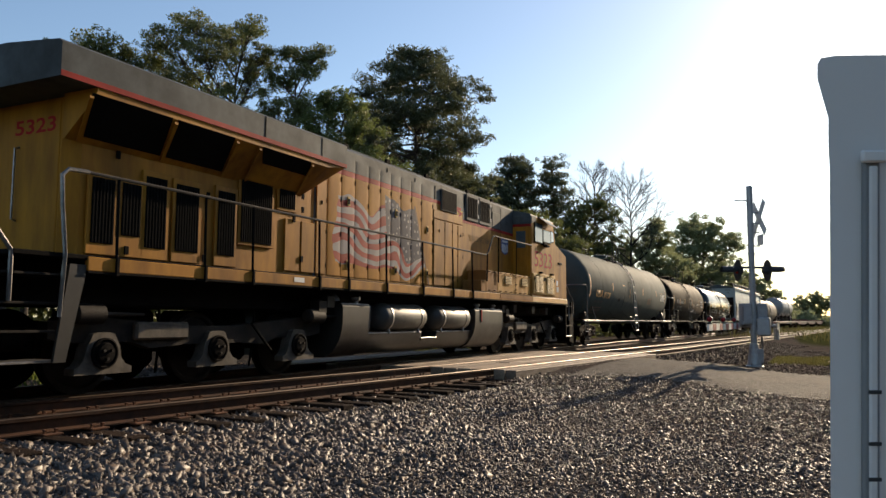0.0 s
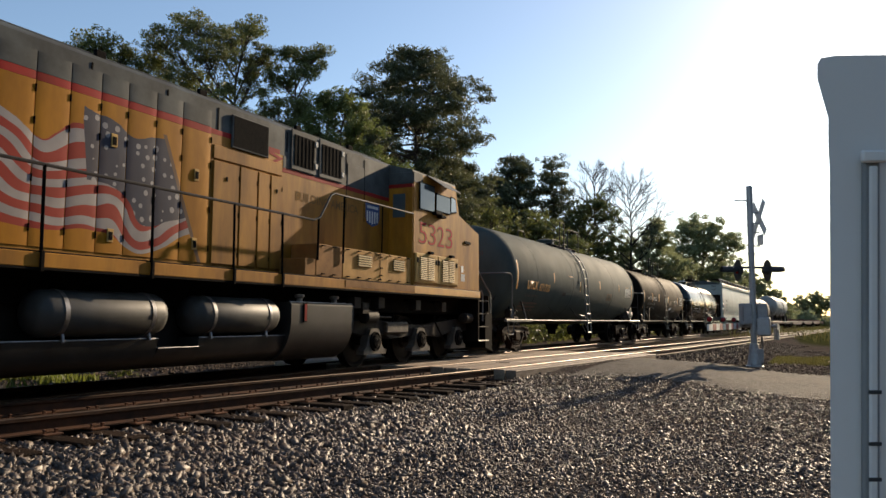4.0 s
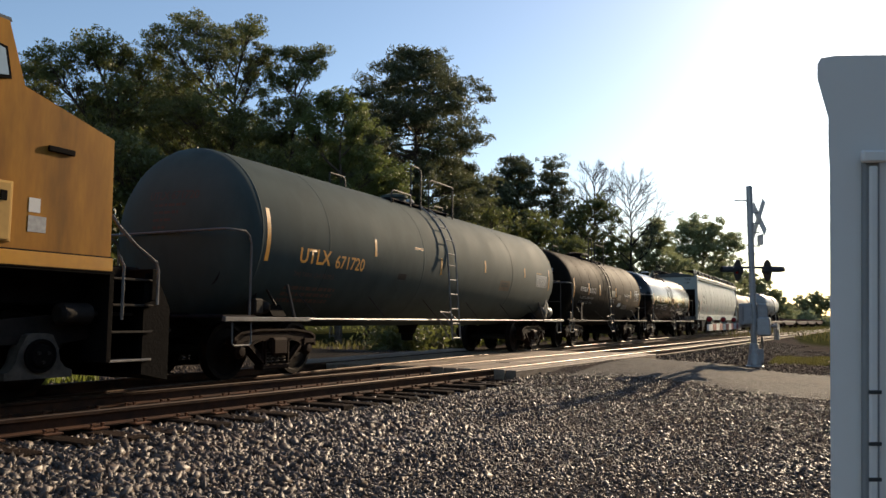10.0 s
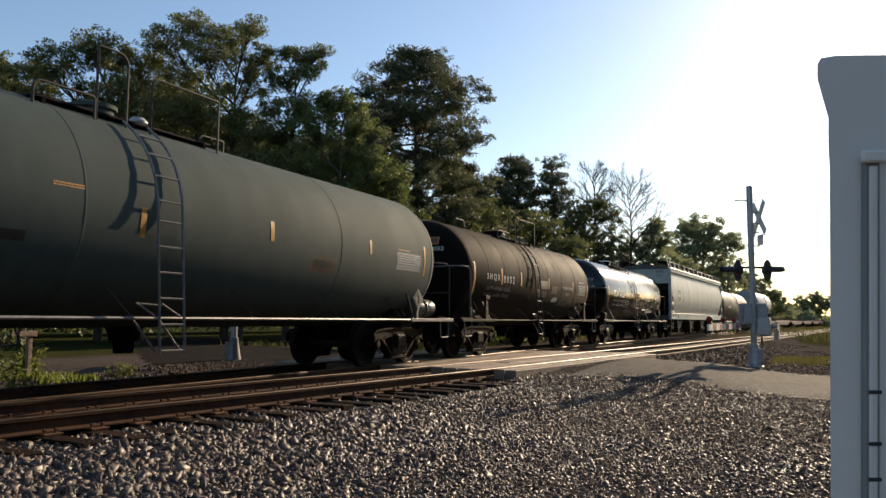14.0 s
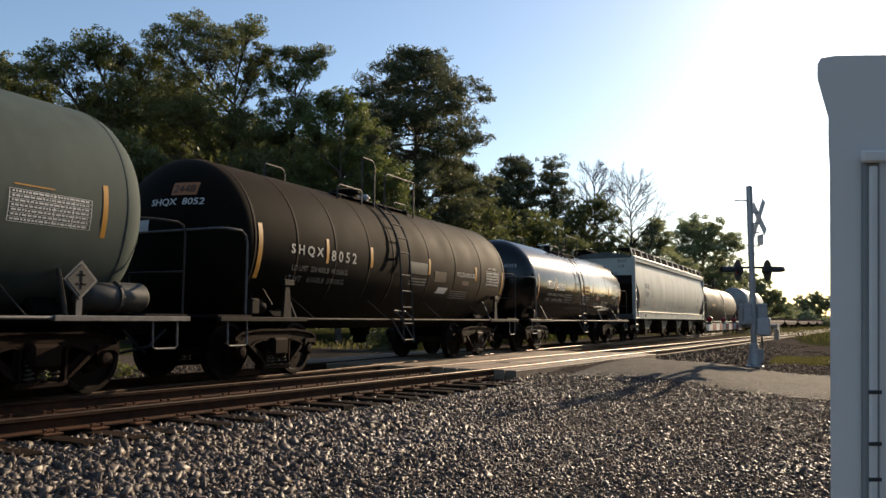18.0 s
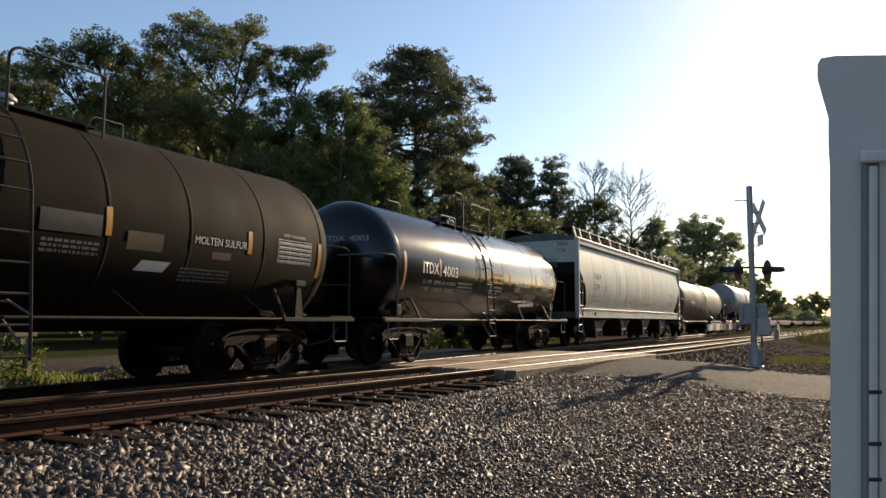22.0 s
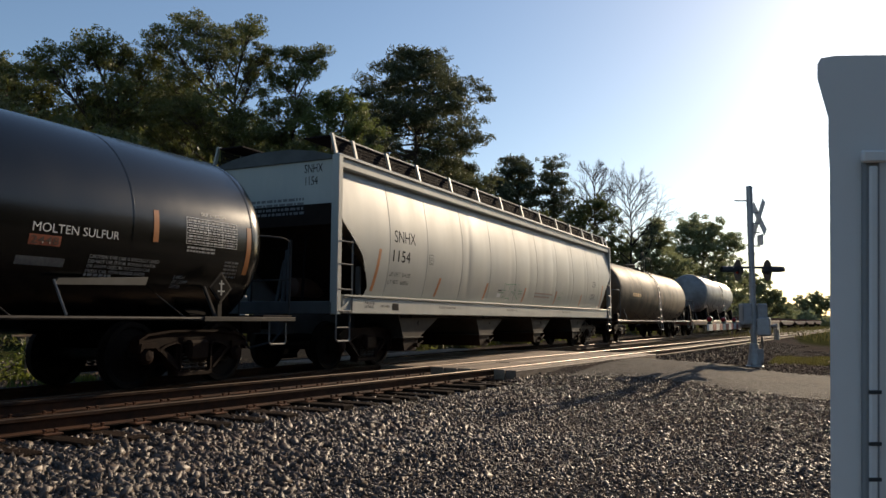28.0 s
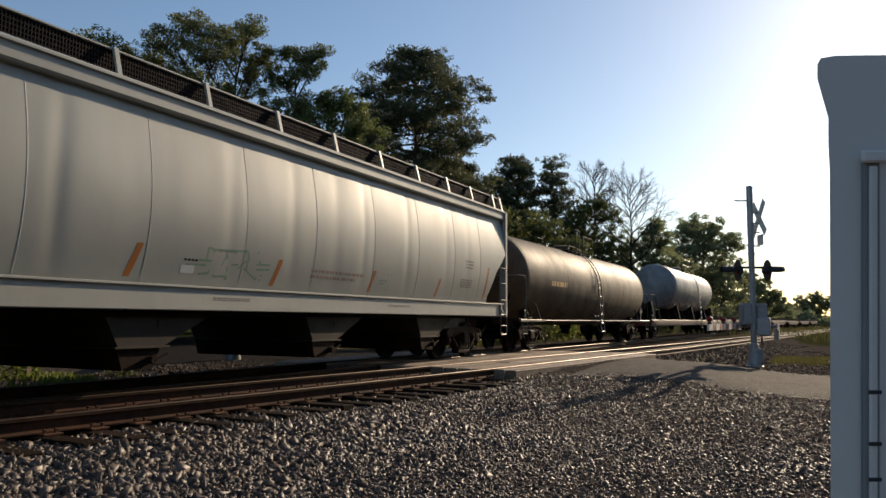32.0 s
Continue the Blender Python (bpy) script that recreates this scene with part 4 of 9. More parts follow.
def tank_car(label, x0, x1, s0, s1, R, zc, material, trucks, seams, rings=0.0, ladder_x=None, style="big", rail_mat=None, reservoir=False, placard=True, placard_mat=M_RESERVOIR):
    """A tank car. x0, x1: end platforms; s0, s1: where the shell meets the heads."""
    mid = (x0 + x1) / 2
    car = thing("tank_car", label, "tank car", group="freight cars of the train")
    L = lambda x: x - mid
    wheels = []
    # shell and heads
    prof = []
    depth = R * 0.5
    for k in range(9):
        a = math.pi / 2 * k / 8
        prof.append((L(s0) - depth * math.cos(a), R * math.sin(a)))
    for k in range(9):
        a = math.pi / 2 * (1 - k / 8)
        prof.append((L(s1) + depth * math.cos(a), R * math.sin(a)))
    shell = part("tank_shell", Geo().lathe(prof, (0, 0, zc), "x", 72), material, car)
    for s in seams:
        w = 0.018 if not rings else 0.035
        h = 0.004 if not rings else rings
        part("weld_seam" if not rings else "stiffening_ring", Geo().lathe([(L(s) - w, R - 0.002), (L(s) - w * 0.6, R + h), (L(s) + w * 0.6, R + h), (L(s) + w, R - 0.002)], (0, 0, zc), "x", 72), material, shell)
    # sills and end platforms
    for way, xe in ((-1, x0), (1, x1)):
        a, b = L(xe), L(xe) - way * 3.0
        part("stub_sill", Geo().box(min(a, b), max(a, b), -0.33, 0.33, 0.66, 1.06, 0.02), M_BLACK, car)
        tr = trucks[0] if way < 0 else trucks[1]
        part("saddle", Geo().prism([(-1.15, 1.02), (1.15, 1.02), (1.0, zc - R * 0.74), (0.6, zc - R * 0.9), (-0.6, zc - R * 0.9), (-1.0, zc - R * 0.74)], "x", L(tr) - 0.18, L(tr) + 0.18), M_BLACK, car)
        c, d = L(xe), L(xe) - way * 0.75
        part("end_platform", Geo().box(min(c, d), max(c, d), -1.48, 1.48, 0.98, 1.03, 0.008), M_GRATE, car, "dark grated end platform")
        e = L(xe) - way * 2.1
        for side in (-1, 1):
            part("side_sill", Geo().box(min(c, e), max(c, e), side * 1.5 - 0.04, side * 1.5 + 0.04, 0.93, 1.0, 0.008), M_PIPE if rail_mat is None else rail_mat, car)
            # sill step
            sx = L(xe) - way * 0.2
            grab(car, arch(min(sx, sx - way * 0.42), side * 1.49, 0.97, 0.98, 0.42)[:1] + [(min(sx, sx - way * 0.42), side * 1.5, 0.6), (min(sx, sx - way * 0.42) + 0.04, side * 1.5, 0.57), (max(sx, sx - way * 0.42) - 0.04, side * 1.5, 0.57), (max(sx, sx - way * 0.42), side * 1.5, 0.6), (max(sx, sx - way * 0.42), side * 1.49, 0.97)], 0.015, name="sill_step")
            part("saddle_strut", Geo().rod((L(tr) - way * 0.0, side * 1.46, 0.99), (L(tr), side * (R * 0.86), zc - R * 0.52), 0.03, 6), M_HANDRAIL, car)
        # end handrail: up from one side of the platform, across the end and down to the other
        hx, ex = L(xe) - way * 0.62, L(xe) - way * 0.08
        if way < 0:
            half = [(hx, 1.46, 1.0), (hx, 1.46, 2.14), (hx + way * 0.05, 1.46, 2.26), (hx + way * 0.15, 1.46, 2.32), (ex - way * 0.12, 1.44, 2.32), (ex - way * 0.03, 1.40, 2.32), (ex, 1.28, 2.32)]
            grab(car, [(a, -b, c) for a, b, c in half] + [(a, b, c) for a, b, c in reversed(half)], 0.020)
        else:
            for side in (-1, 1):
                grab(car, [(ex, side * 1.46, 1.0), (ex, side * 1.46, 2.14), (ex - 0.04, side * 1.46, 2.26), (ex - 0.13, side * 1.45, 2.30), (ex - 0.5, side * 1.40, 2.30), (ex - 0.75, side * 1.22, 2.30)], 0.018, M_HANDRAIL)
                grab(car, [(ex, side * 1.46, 1.62), (ex, side * 0.4, 1.62), (ex, side * 0.4, 1.02)], 0.016, M_HANDRAIL)
        coupler(car, L(xe) + way * 0.0 - way * 0.15, way)
        freight_truck(car, L(tr), wheels)
    # running rail along both sides
    for side in (-1, 1):
        part("side_rail", Geo().rod((L(x0) + 2.0, side * 1.5, 0.97), (L(x1) - 2.0, side * 1.5, 0.97), 0.024, 8), M_PIPE if rail_mat is None else rail_mat, car, "pipe rail along the underside")
        n = int((x1 - x0 - 4) / 2.2)
        for k in range(n + 1):
            xx = L(x0) + 2.4 + k * (x1 - x0 - 4.8) / n
            part("rail_bracket", Geo().rod((xx, side * 1.49, 0.97), (xx - 0.25, side * R * 0.80, zc - R * 0.6), 0.010, 6), M_HANDRAIL, car)
    # bottom outlet and brake gear
    part("bottom_outlet", Geo().lathe([(0.45, 0.14), (0.62, 0.16), (0.64, 0.22), (0.72, 0.22), (zc - R + 0.05, 0.3)], (0, 0, 0), "z", 16), M_BLACK, car)
    if reservoir:
        res = part("air_reservoir", Geo().lathe([(0, 0.08), (0.04, 0.16), (0.1, 0.2), (0.5, 0.2), (0.5, 0.225), (0.53, 0.225), (0.53, 0.2), (0.95, 0.2), (1.0, 0.16), (1.03, 0.08)], (L(x1) - 1.5, -1.12, 1.24), "x", 18), M_RESERVOIR, car, "grey air reservoir over the end platform")
        for k in range(12):
            a = k * math.pi / 6
            part("bolt", Geo().rod((L(x1) - 1.01, -1.12 + 0.21 * math.cos(a), 1.24 + 0.21 * math.sin(a)), (L(x1) - 0.95, -1.12 + 0.21 * math.cos(a), 1.24 + 0.21 * math.sin(a)), 0.012, 5), M_RESERVOIR, res)
    if placard:
        # hazard placard on its holder, turned on a corner
        c = (L(x1) - 1.75, 1.42)
        sq = lambda r: [(c[0] - r, c[1]), (c[0], c[1] - r), (c[0] + r, c[1]), (c[0], c[1] + r)]
        hold = part("placard_holder", Geo().prism(sq(0.235), "y", -1.50, -1.48).box(c[0] - 0.04, c[0] + 0.04, -1.49, -1.47, 1.0, 1.2), M_PIPE if rail_mat is None else M_TRUCK, car, "diamond placard holder on a post")
        part("placard_face", Geo().prism(sq(0.19), "y", -1.506, -1.50), placard_mat, hold, "dull placard face")
        part("placard_mark", Geo().box(c[0] - 0.012, c[0] + 0.012, -1.51, -1.506, c[1] - 0.11, c[1] + 0.11).box(c[0] - 0.07, c[0] + 0.07, -1.51, -1.506, c[1] - 0.06, c[1] - 0.04).box(c[0] - 0.05, c[0] + 0.05, -1.51, -1.506, c[1] + 0.05, c[1] + 0.07), M_FADED if placard_mat is M_BLACK else M_INK, hold)
    # brake gear at the other end
    part("brake_valve", Geo().box(L(x0) + 1.0, L(x0) + 1.22, -1.25, -1.05, 1.03, 1.3, 0.03).lathe([(0, 0.09), (0.03, 0.11), (0.14, 0.11), (0.16, 0.06)], (L(x0) + 1.22, -1.15, 1.16), "x", 12), M_TRUCK, car, "grimy brake valve")
    part("valve_pipe", Geo().tube([(L(x0) + 1.1, -1.15, 1.3), (L(x0) + 1.12, -1.15, 1.45), (L(x0) + 1.3, -1.2, 1.48), (L(x0) + 1.5, -1.25, 1.2)], 0.02, 6), M_TRUCK, car)
    part("brake_wheel", Geo().lathe([(-0.015, 0.25), (-0.015, 0.28), (0.015, 0.28), (0.015, 0.25)], (L(x0) + 0.42, -0.75, 1.75), "x", 20), M_TRUCK, car)
    # top: manway, platform and its rails
    px = L(ladder_x) if ladder_x else 0.0
    zt = zc + R
    part("manway", Geo().lathe([(zt - 0.1, 0.28), (zt + 0.12, 0.28), (zt + 0.14, 0.33), (zt + 0.2, 0.33), (zt + 0.24, 0.2), (zt + 0.25, 0.0)], (px + 0.2, 0, 0), "z", 20), material, car)
    part("valve", Geo().lathe([(zt - 0.05, 0.11), (zt + 0.16, 0.11), (zt + 0.17, 0.15), (zt + 0.2, 0.15), (zt + 0.26, 0.09), (zt + 0.27, 0)], (px + 1.1, 0.1, 0), "z", 14), M_GALV, car, "bare metal relief valve")
    for side in (-1, 1):
        y = side * 0.72
        zp = zc + math.sqrt(R * R - 0.72 ** 2) + 0.07
        part("top_walkway", Geo().box(px - 1.25, px + 1.85, min(y, y - side * 0.4), max(y, y - side * 0.4), zp, zp + 0.035, 0.006), M_GRATE, car, "dark grated walkway")
        for k in (-1.1, 0.3, 1.7):
            part("walkway_bracket", Geo().box(px + k - 0.03, px + k + 0.03, min(y, y - side * 0.4), max(y, y - side * 0.4), zp - 0.16, zp, 0.004), M_BLACK, car)
    y = -0.78
    zp = zc + math.sqrt(R * R - 0.78 ** 2) - 0.02
    if style == "big":
        hoop(car, px - 1.3, px - 0.4, y, zp, zp + 0.32, 0.12, 0.05)
        hoop(car, px - 0.38, px + 0.12, y, zp, zp + 1.04, 0.02, 0.16)
        hoop(car, px + 0.55, px + 1.92, y, zp - 0.05, zp + 0.86, 0.16, 0.02)
        hoop(car, px - 2.6, px - 2.0, 0.0, zt - 0.02, zt + 0.3, 0.02, 0.14)
        hoop(car, px + 2.3, px + 2.9, 0.0, zt - 0.02, zt + 0.26, 0.14, 0.02)
    for side in (-1, 1):
        fo = lambda x, z, s=side: (x, s * (max(1.5 if z < zc else 0.0, (math.sqrt(max(0.0, (R + 0.09) ** 2 - max(0.0, z - zc) ** 2)))) + 0.07 * max(0.0, zc - z)), z)
        zs = [0.5, 0.97, 1.6, zc] + [zc + (R + 0.09) * math.sin(a) for a in np.linspace(0.15, 1.0, 6)]
        ladder(car, (px, px + 0.43), zs, fo, list(np.arange(0.55, zc, 0.34)) + [zc + (R + 0.09) * math.sin(a) for a in np.arange(0.12, 1.0, 0.22)], material=M_HANDRAIL if zc < 2.25 else M_PIPE)
        for k in (0.0, 0.43):
            part("ladder_brace", Geo().rod((px + k - 0.28, side * 1.5, 0.97), (px + k, side * 1.63, 0.54), 0.015, 6), M_PIPE, car)
            part("ladder_bracket", Geo().rod((px + k - 0.22, side * 1.5, 1.16), (px + k, side * 1.60, 1.0), 0.015, 6), M_PIPE, car)
        part("ladder_bracket", Geo().rod((px - 0.22, side * 1.5, 1.16), (px + 0.21, side * 1.5, 1.14), 0.013, 6), M_PIPE, car)
    CARS.append((car, mid, (trucks[1] - trucks[0]) / 2, wheels))
    return car, L


def head_face(xh, R, zc, depth):
    """Maps a place across and a height to the near-end head of a tank."""
    def f(y, z):
        k = max(0.0, 1 - ((y) ** 2 + (z - zc) ** 2) / (R * R))
        return (xh - depth * math.sqrt(k) - 0.005, y, z)
    return f


def build_tanks():
    # grey-black long tank car behind the locomotive
    R, zc = 1.5, 2.33
    car, L = tank_car("long weathered grey-black tank car with orange lettering", 27.75, 44.4, 28.6, 43.3, R, zc, M_TANKGREY, (29.5, 42.5), (28.6, 30.45, 34.12, 39.64, 43.3), 0.0, 35.15, reservoir=True)
    f = on_tank(zc, R)
    letter(car, f, "UTLX", L(29.6), 1.93, 0.92, 0.26, M_REFLECT, label="faded orange stencilled letters", bold=0.02)
    letter(car, f, "671720", L(30.68), 1.90, 0.98, 0.24, M_REFLECT, label="faded orange stencilled numerals", bold=0.01)
    letter(car, f, "THE TANK CAR PEOPLE", L(29.55), 1.70, 1.2, 0.08, M_RUSTPANEL, label="faded rusty stencilled words", bold=0.0)
    bars(car, f, L(29.45), 1.48, 1.5, 0.06, 3, M_RUSTPANEL, 2)
    for x, z0, z1, w in ((28.74, 1.9, 2.75, 0.09), (32.04, 2.22, 2.56, 0.08), (35.0, 2.02, 2.4, 0.09), (37.62, 2.22, 2.54, 0.09), (40.65, 2.25, 2.53, 0.08), (42.95, 1.95, 2.6, 0.07)):
        strip(car, f, L(x) - w / 2, L(x) + w / 2, z0, z1, M_REFLECT, "reflective_strip", "amber reflective strip")
    bars(car, f, L(33.68), 2.535, 0.42, 0.018, 2, M_REFLECT, 66, "small_lettering", "tiny orange stencilled words")
    strip(car, f, L(33.05), L(33.4), 1.82, 1.94, M_INK, "dark_placard")
    strip(car, f, L(38.75), L(39.5), 1.80, 2.08, M_TANKTAN, "faded_placard", "faded yellowish placard")
    bars(car, on_tank(zc, R, 0.008), L(38.85), 1.98, 0.55, 0.04, 2, M_TANKGREY, 3)
    for r in range(8):
        strip(car, f, L(41.7), L(42.75), 2.02 + 0.051 * r, 2.025 + 0.051 * r, M_WHITE, "data_grid_line")
    for c in range(4):
        strip(car, f, L(41.7) + (0, 0.55, 0.8, 1.05)[c] - 0.004, L(41.7) + (0, 0.55, 0.8, 1.05)[c] + 0.004, 2.02, 2.382, M_WHITE, "data_grid_line")
    bars(car, f, L(41.73), 2.345, 0.98, 0.022, 1, M_WHITE, 4, "data_panel", "white stencilled data panel")
    for r in range(1, 7):
        bars(car, f, L(41.73), 2.345 - 0.051 * r, 0.98, 0.022, 1, M_WHITE, 70 + r, "data_panel", "white stencilled data panel")
    strip(car, f, L(41.75), L(42.25), 2.43, 2.445, M_REFLECT, "small_label")
    hf = head_face(L(28.6), R, zc, R * 0.5)
    me = text_mesh("UTLX 671720", 0.95, 0.14, lambda u, v: hf(0.25 - u, 2.85 + v), 0.012)
    for k in range(4):
        bars(car, lambda a, z: hf(0.12 - a, z), 0.0, 2.74 - 0.12 * k, 0.62 - 0.12 * k, 0.045, 1, M_RUSTPANEL, 60 + k)
    tagged(part("end_lettering", me, M_RUSTPANEL, car, "faded lettering on the tank head"), kind="stuff")
    # brown-black tank car with stiffening rings
    R, zc = 1.42, 2.2
    car, L = tank_car("sooty brown-black tank car with raised rings and white lettering", 45.0, 57.4, 45.8, 56.5, R, zc, M_TANKBROWN, (46.87, 55.4), (45.85, 46.95, 48.1, 49.3, 50.25, 51.9, 53.3, 54.9, 56.45), 0.0055, 50.35, rail_mat=M_TRUCK, placard=False)
    f = on_tank(zc, R, 0.0075)
    letter(car, f, "S H Q X", L(46.77), 2.05, 0.94, 0.195, M_FADED, label="white stencilled letters", bold=0.022)
    letter(car, f, "8 0 5 2", L(47.96), 2.03, 0.84, 0.20, M_FADED, label="white stencilled numerals", bold=0.018)
    letter(car, f, "LD LMT  201400LB  91350KG", L(46.85), 1.80, 1.7, 0.095, M_DIM, label="dim stencilled weight data", bold=0.0)
    letter(car, f, "LT WT    61600LB  27910KG", L(46.75), 1.62, 1.75, 0.095, M_DIM, label="dim stencilled weight data", bold=0.0)
    for x, z0, z1, w in ((45.98, 1.62, 2.5, 0.1), (47.84, 1.98, 2.42, 0.08), (49.37, 2.0, 2.4, 0.09), (51.9, 2.0, 2.36, 0.09), (54.55, 1.98, 2.33, 0.09), (56.4, 1.7, 2.3, 0.09)):
        strip(car, f, L(x) - w / 2, L(x) + w / 2, z0, z1, M_REFLECT, "reflective_strip", "amber reflective strip", slant=0.0)
    letter(car, f, "MOLTEN SULFUR", L(53.38), 2.04, 1.1, 0.11, M_WHITE, label="white hazard lettering", bold=0.0)
    strip(car, f, L(52.2), L(52.8), 1.86, 2.1, M_TANKTAN, "placard", "dull amber placard")
    # A bluish sheen on the shell, painted as a grey strip.
    strip(car, f, L(50.95), L(51.8), 1.98, 2.24, M_FUEL, "patch", "grey patch standing for a bluish sheen")
    strip(car, f, L(52.5), L(53.0), 1.60, 1.74, M_WHITE, "label_sheet", "small white label", slant=-0.1)
    bars(car, f, L(51.0), 1.86, 0.8, 0.035, 3, M_DIM, 11)
    bars(car, f, L(53.2), 1.66, 1.0, 0.03, 4, M_DIM, 12)
    strip(car, f, L(53.75), L(54.15), 1.84, 1.95, M_RUSTPANEL, "placard", "dim orange hazard number plate")
    letter(car, f, "DOT 111A100W1", L(55.4), 2.33, 0.6, 0.055, M_FADED, label="white stencilled class mark", bold=0.01)
    for r in range(6):
        strip(car, f, L(55.25), L(56.15), 1.90 + 0.075 * r, 1.906 + 0.075 * r, M_WHITE, "data_grid_line")
    for c in range(4):
        strip(car, f, L(55.25) + c * 0.3 - 0.004, L(55.25) + c * 0.3 + 0.004, 1.9, 2.275, M_WHITE, "data_grid_line")
    bars(car, on_tank(zc, R, 0.009), L(55.28), 2.22, 0.84, 0.024, 1, M_WHITE, 13, "data_panel", "white stencilled data panel")
    for r in range(1, 5):
        bars(car, on_tank(zc, R, 0.009), L(55.28), 2.22 - 0.075 * r, 0.84, 0.024, 1, M_WHITE, 80 + r, "data_panel", "white stencilled data panel")
    hf = head_face(L(45.8), R, zc, R * 0.5)
    tagged(part("end_lettering", text_mesh("SHQX  8052", 0.95, 0.13, lambda u, v: hf(0.1 - u, 2.72 + v), 0.015), M_WHITE, car, "white lettering on the tank head"), kind="stuff")
    strip(car, lambda y, z: hf(y, z), -0.26, -0.70, 2.90, 3.11, M_ORANGE, "placard", "orange hazard number plate", m=12)
    tagged(part("end_lettering", text_mesh("2448", 0.36, 0.13, lambda u, v: (hf(-0.3 - u, 2.94 + v)[0] - 0.012, -0.3 - u, 2.94 + v), 0.01), M_RUSTPANEL, car, "orange hazard number on the tank head"), kind="stuff")
    strip(car, lambda y, z: hf(y, z), 0.34, 0.1, 2.32, 2.52, M_WHITE, "label_sheet", "white label on the tank head")
    # support bands with brackets
    for x in (46.62, 55.75):
        part("band_bracket", Geo().box(L(x) - 0.13, L(x) + 0.13, -1.52, -1.36, 1.52, 1.62, 0.01), M_TRUCK, car)
        part("band_bracket", Geo().prism([(L(x) - 0.12, 0.95), (L(x) + 0.1, 0.95), (L(x) + 0.02, 1.52), (L(x) - 0.08, 1.52)], "y", -1.5, -1.44), M_TRUCK, car)
    # glossy black tank car
    R, zc = 1.42, 2.17
    car, L = tank_car("glossy black tank car with white lettering", 58.55, 71.0, 59.3, 70.05, R, zc, M_TANKBLACK, (60.2, 69.2), (59.35, 62.4, 65.28, 67.7, 70.0), 0.0, 63.8, rail_mat=M_HANDRAIL, placard_mat=M_BLACK)
    f = on_tank(zc, R)
    letter(car, f, "ITDX", L(60.42), 2.03, 0.80, 0.26, M_WHITE, label="white stencilled letters", bold=0.02)
    letter(car, f, "4003", L(61.42), 2.0, 0.84, 0.26, M_WHITE, label="white stencilled numerals", bold=0.01)
    letter(car, f, "LD LMT  200900 LB  91100KG", L(60.45), 1.80, 1.75, 0.085, M_FADED, label="dim stencilled weight data", bold=0.0)
    letter(car, f, "LT WT    62100 LB  27900KG", L(60.4), 1.63, 1.75, 0.085, M_FADED, label="dim stencilled weight data", bold=0.0)
    for x, z0, z1, w in ((59.6, 1.62, 2.45, 0.1), (61.3, 1.98, 2.4, 0.08), (63.4, 2.0, 2.35, 0.09), (65.81, 1.97, 2.41, 0.09), (68.07, 1.99, 2.42, 0.09), (69.93, 1.65, 2.38, 0.10)):
        strip(car, f, L(x) - w / 2, L(x) + w / 2, z0, z1, M_ORANGE, "reflective_strip", "orange reflective strip")
    strip(car, f, L(64.3), L(65.25), 1.98, 2.28, M_REFLECT, "placard", "amber placard with dark lettering")
    f2 = on_tank(zc, R, 0.006)
    bars(car, f2, L(64.34), 2.22, 0.88, 0.028, 2, M_INK, 61, label="dark lettering on the amber placard")
    bars(car, f2, L(64.34), 2.02, 0.88, 0.09, 1, M_INK, 62, label="dark number on the amber placard")
    letter(car, f, "TANK WHEN UNLOADING", L(64.36), 1.84, 0.9, 0.05, M_FADED, label="white stencilled warning", bold=0.01)
    letter(car, f, "OPERATING PRESSURE FOR", L(64.3), 1.75, 0.95, 0.05, M_FADED, label="white stencilled warning", bold=0.01)
    letter(car, f, "COILS 150 PSI", L(64.3), 1.68, 0.62, 0.05, M_FADED, label="white stencilled warning", bold=0.01)
    letter(car, f, "GLASS INSULATION", L(64.3), 1.59, 0.78, 0.05, M_FADED, label="white stencilled warning", bold=0.01)
    letter(car, f, "VALVE HANDLE TO BE\nSECURED IN THE CLOSED\nPOSITION BEFORE MOVING", L(65.2), 1.32, 0.85, 0.13, M_DIM, label="dim stencilled warning", bold=0.0)
    letter(car, f, "MOLTEN SULFUR", L(66.29), 1.955, 1.19, 0.105, M_WHITE, label="white hazard lettering", bold=0.0)
    strip(car, f, L(66.26), L(66.67), 1.80, 1.92, M_NUMPLATE, "placard", "faded red-orange hazard number plate")
    letter(car, f2, "2448", L(66.285), 1.815, 0.36, 0.09, M_RUSTPANEL, label="dark hazard number", bold=0.006)
    strip(car, f, L(66.16), L(66.78), 1.57, 1.67, M_DIM, "label_sheet", "grey label")
    letter(car, f, "CAUTION THIS CAR IS SPECIALLY LINED\nDO NOT USE STEAM, BOILING WATER,\nOR SHARP OBJECTS TO CLEAN CAR\nENTER CAR WITH RUBBER SHOES", L(67.1), 1.53, 1.1, 0.22, M_FADED, label="white stencilled caution", bold=0.002)
    bars(car, f, L(67.1), 1.49, 0.4, 0.03, 1, M_FADED, 21)
    letter(car, f, "2 INCH\nOF COMP\nSHOES", L(68.54), 1.40, 0.28, 0.17, M_FADED, label="small white stencil", bold=0.0)
    # grey board along the lower side, held by a rod from the sill
    part("side_board", Geo().prism([(L(66.66), 1.36), (L(68.02), 1.41), (L(68.06), 1.52), (L(66.72), 1.44)], "y", -1.32, -1.29), M_RESERVOIR, car, "grey board along the lower side")
    part("board_rod", Geo().rod((L(66.72), -1.48, 1.0), (L(66.66), -1.31, 1.42), 0.017, 6), M_PIPE, car)
    letter(car, f, "DOT 111A100W1", L(68.92), 2.44, 0.5, 0.055, M_WHITE, label="white stencilled class mark", bold=0.01)
    bars(car, f, L(62.3), 1.85, 0.9, 0.05, 4, M_DIM, 24)
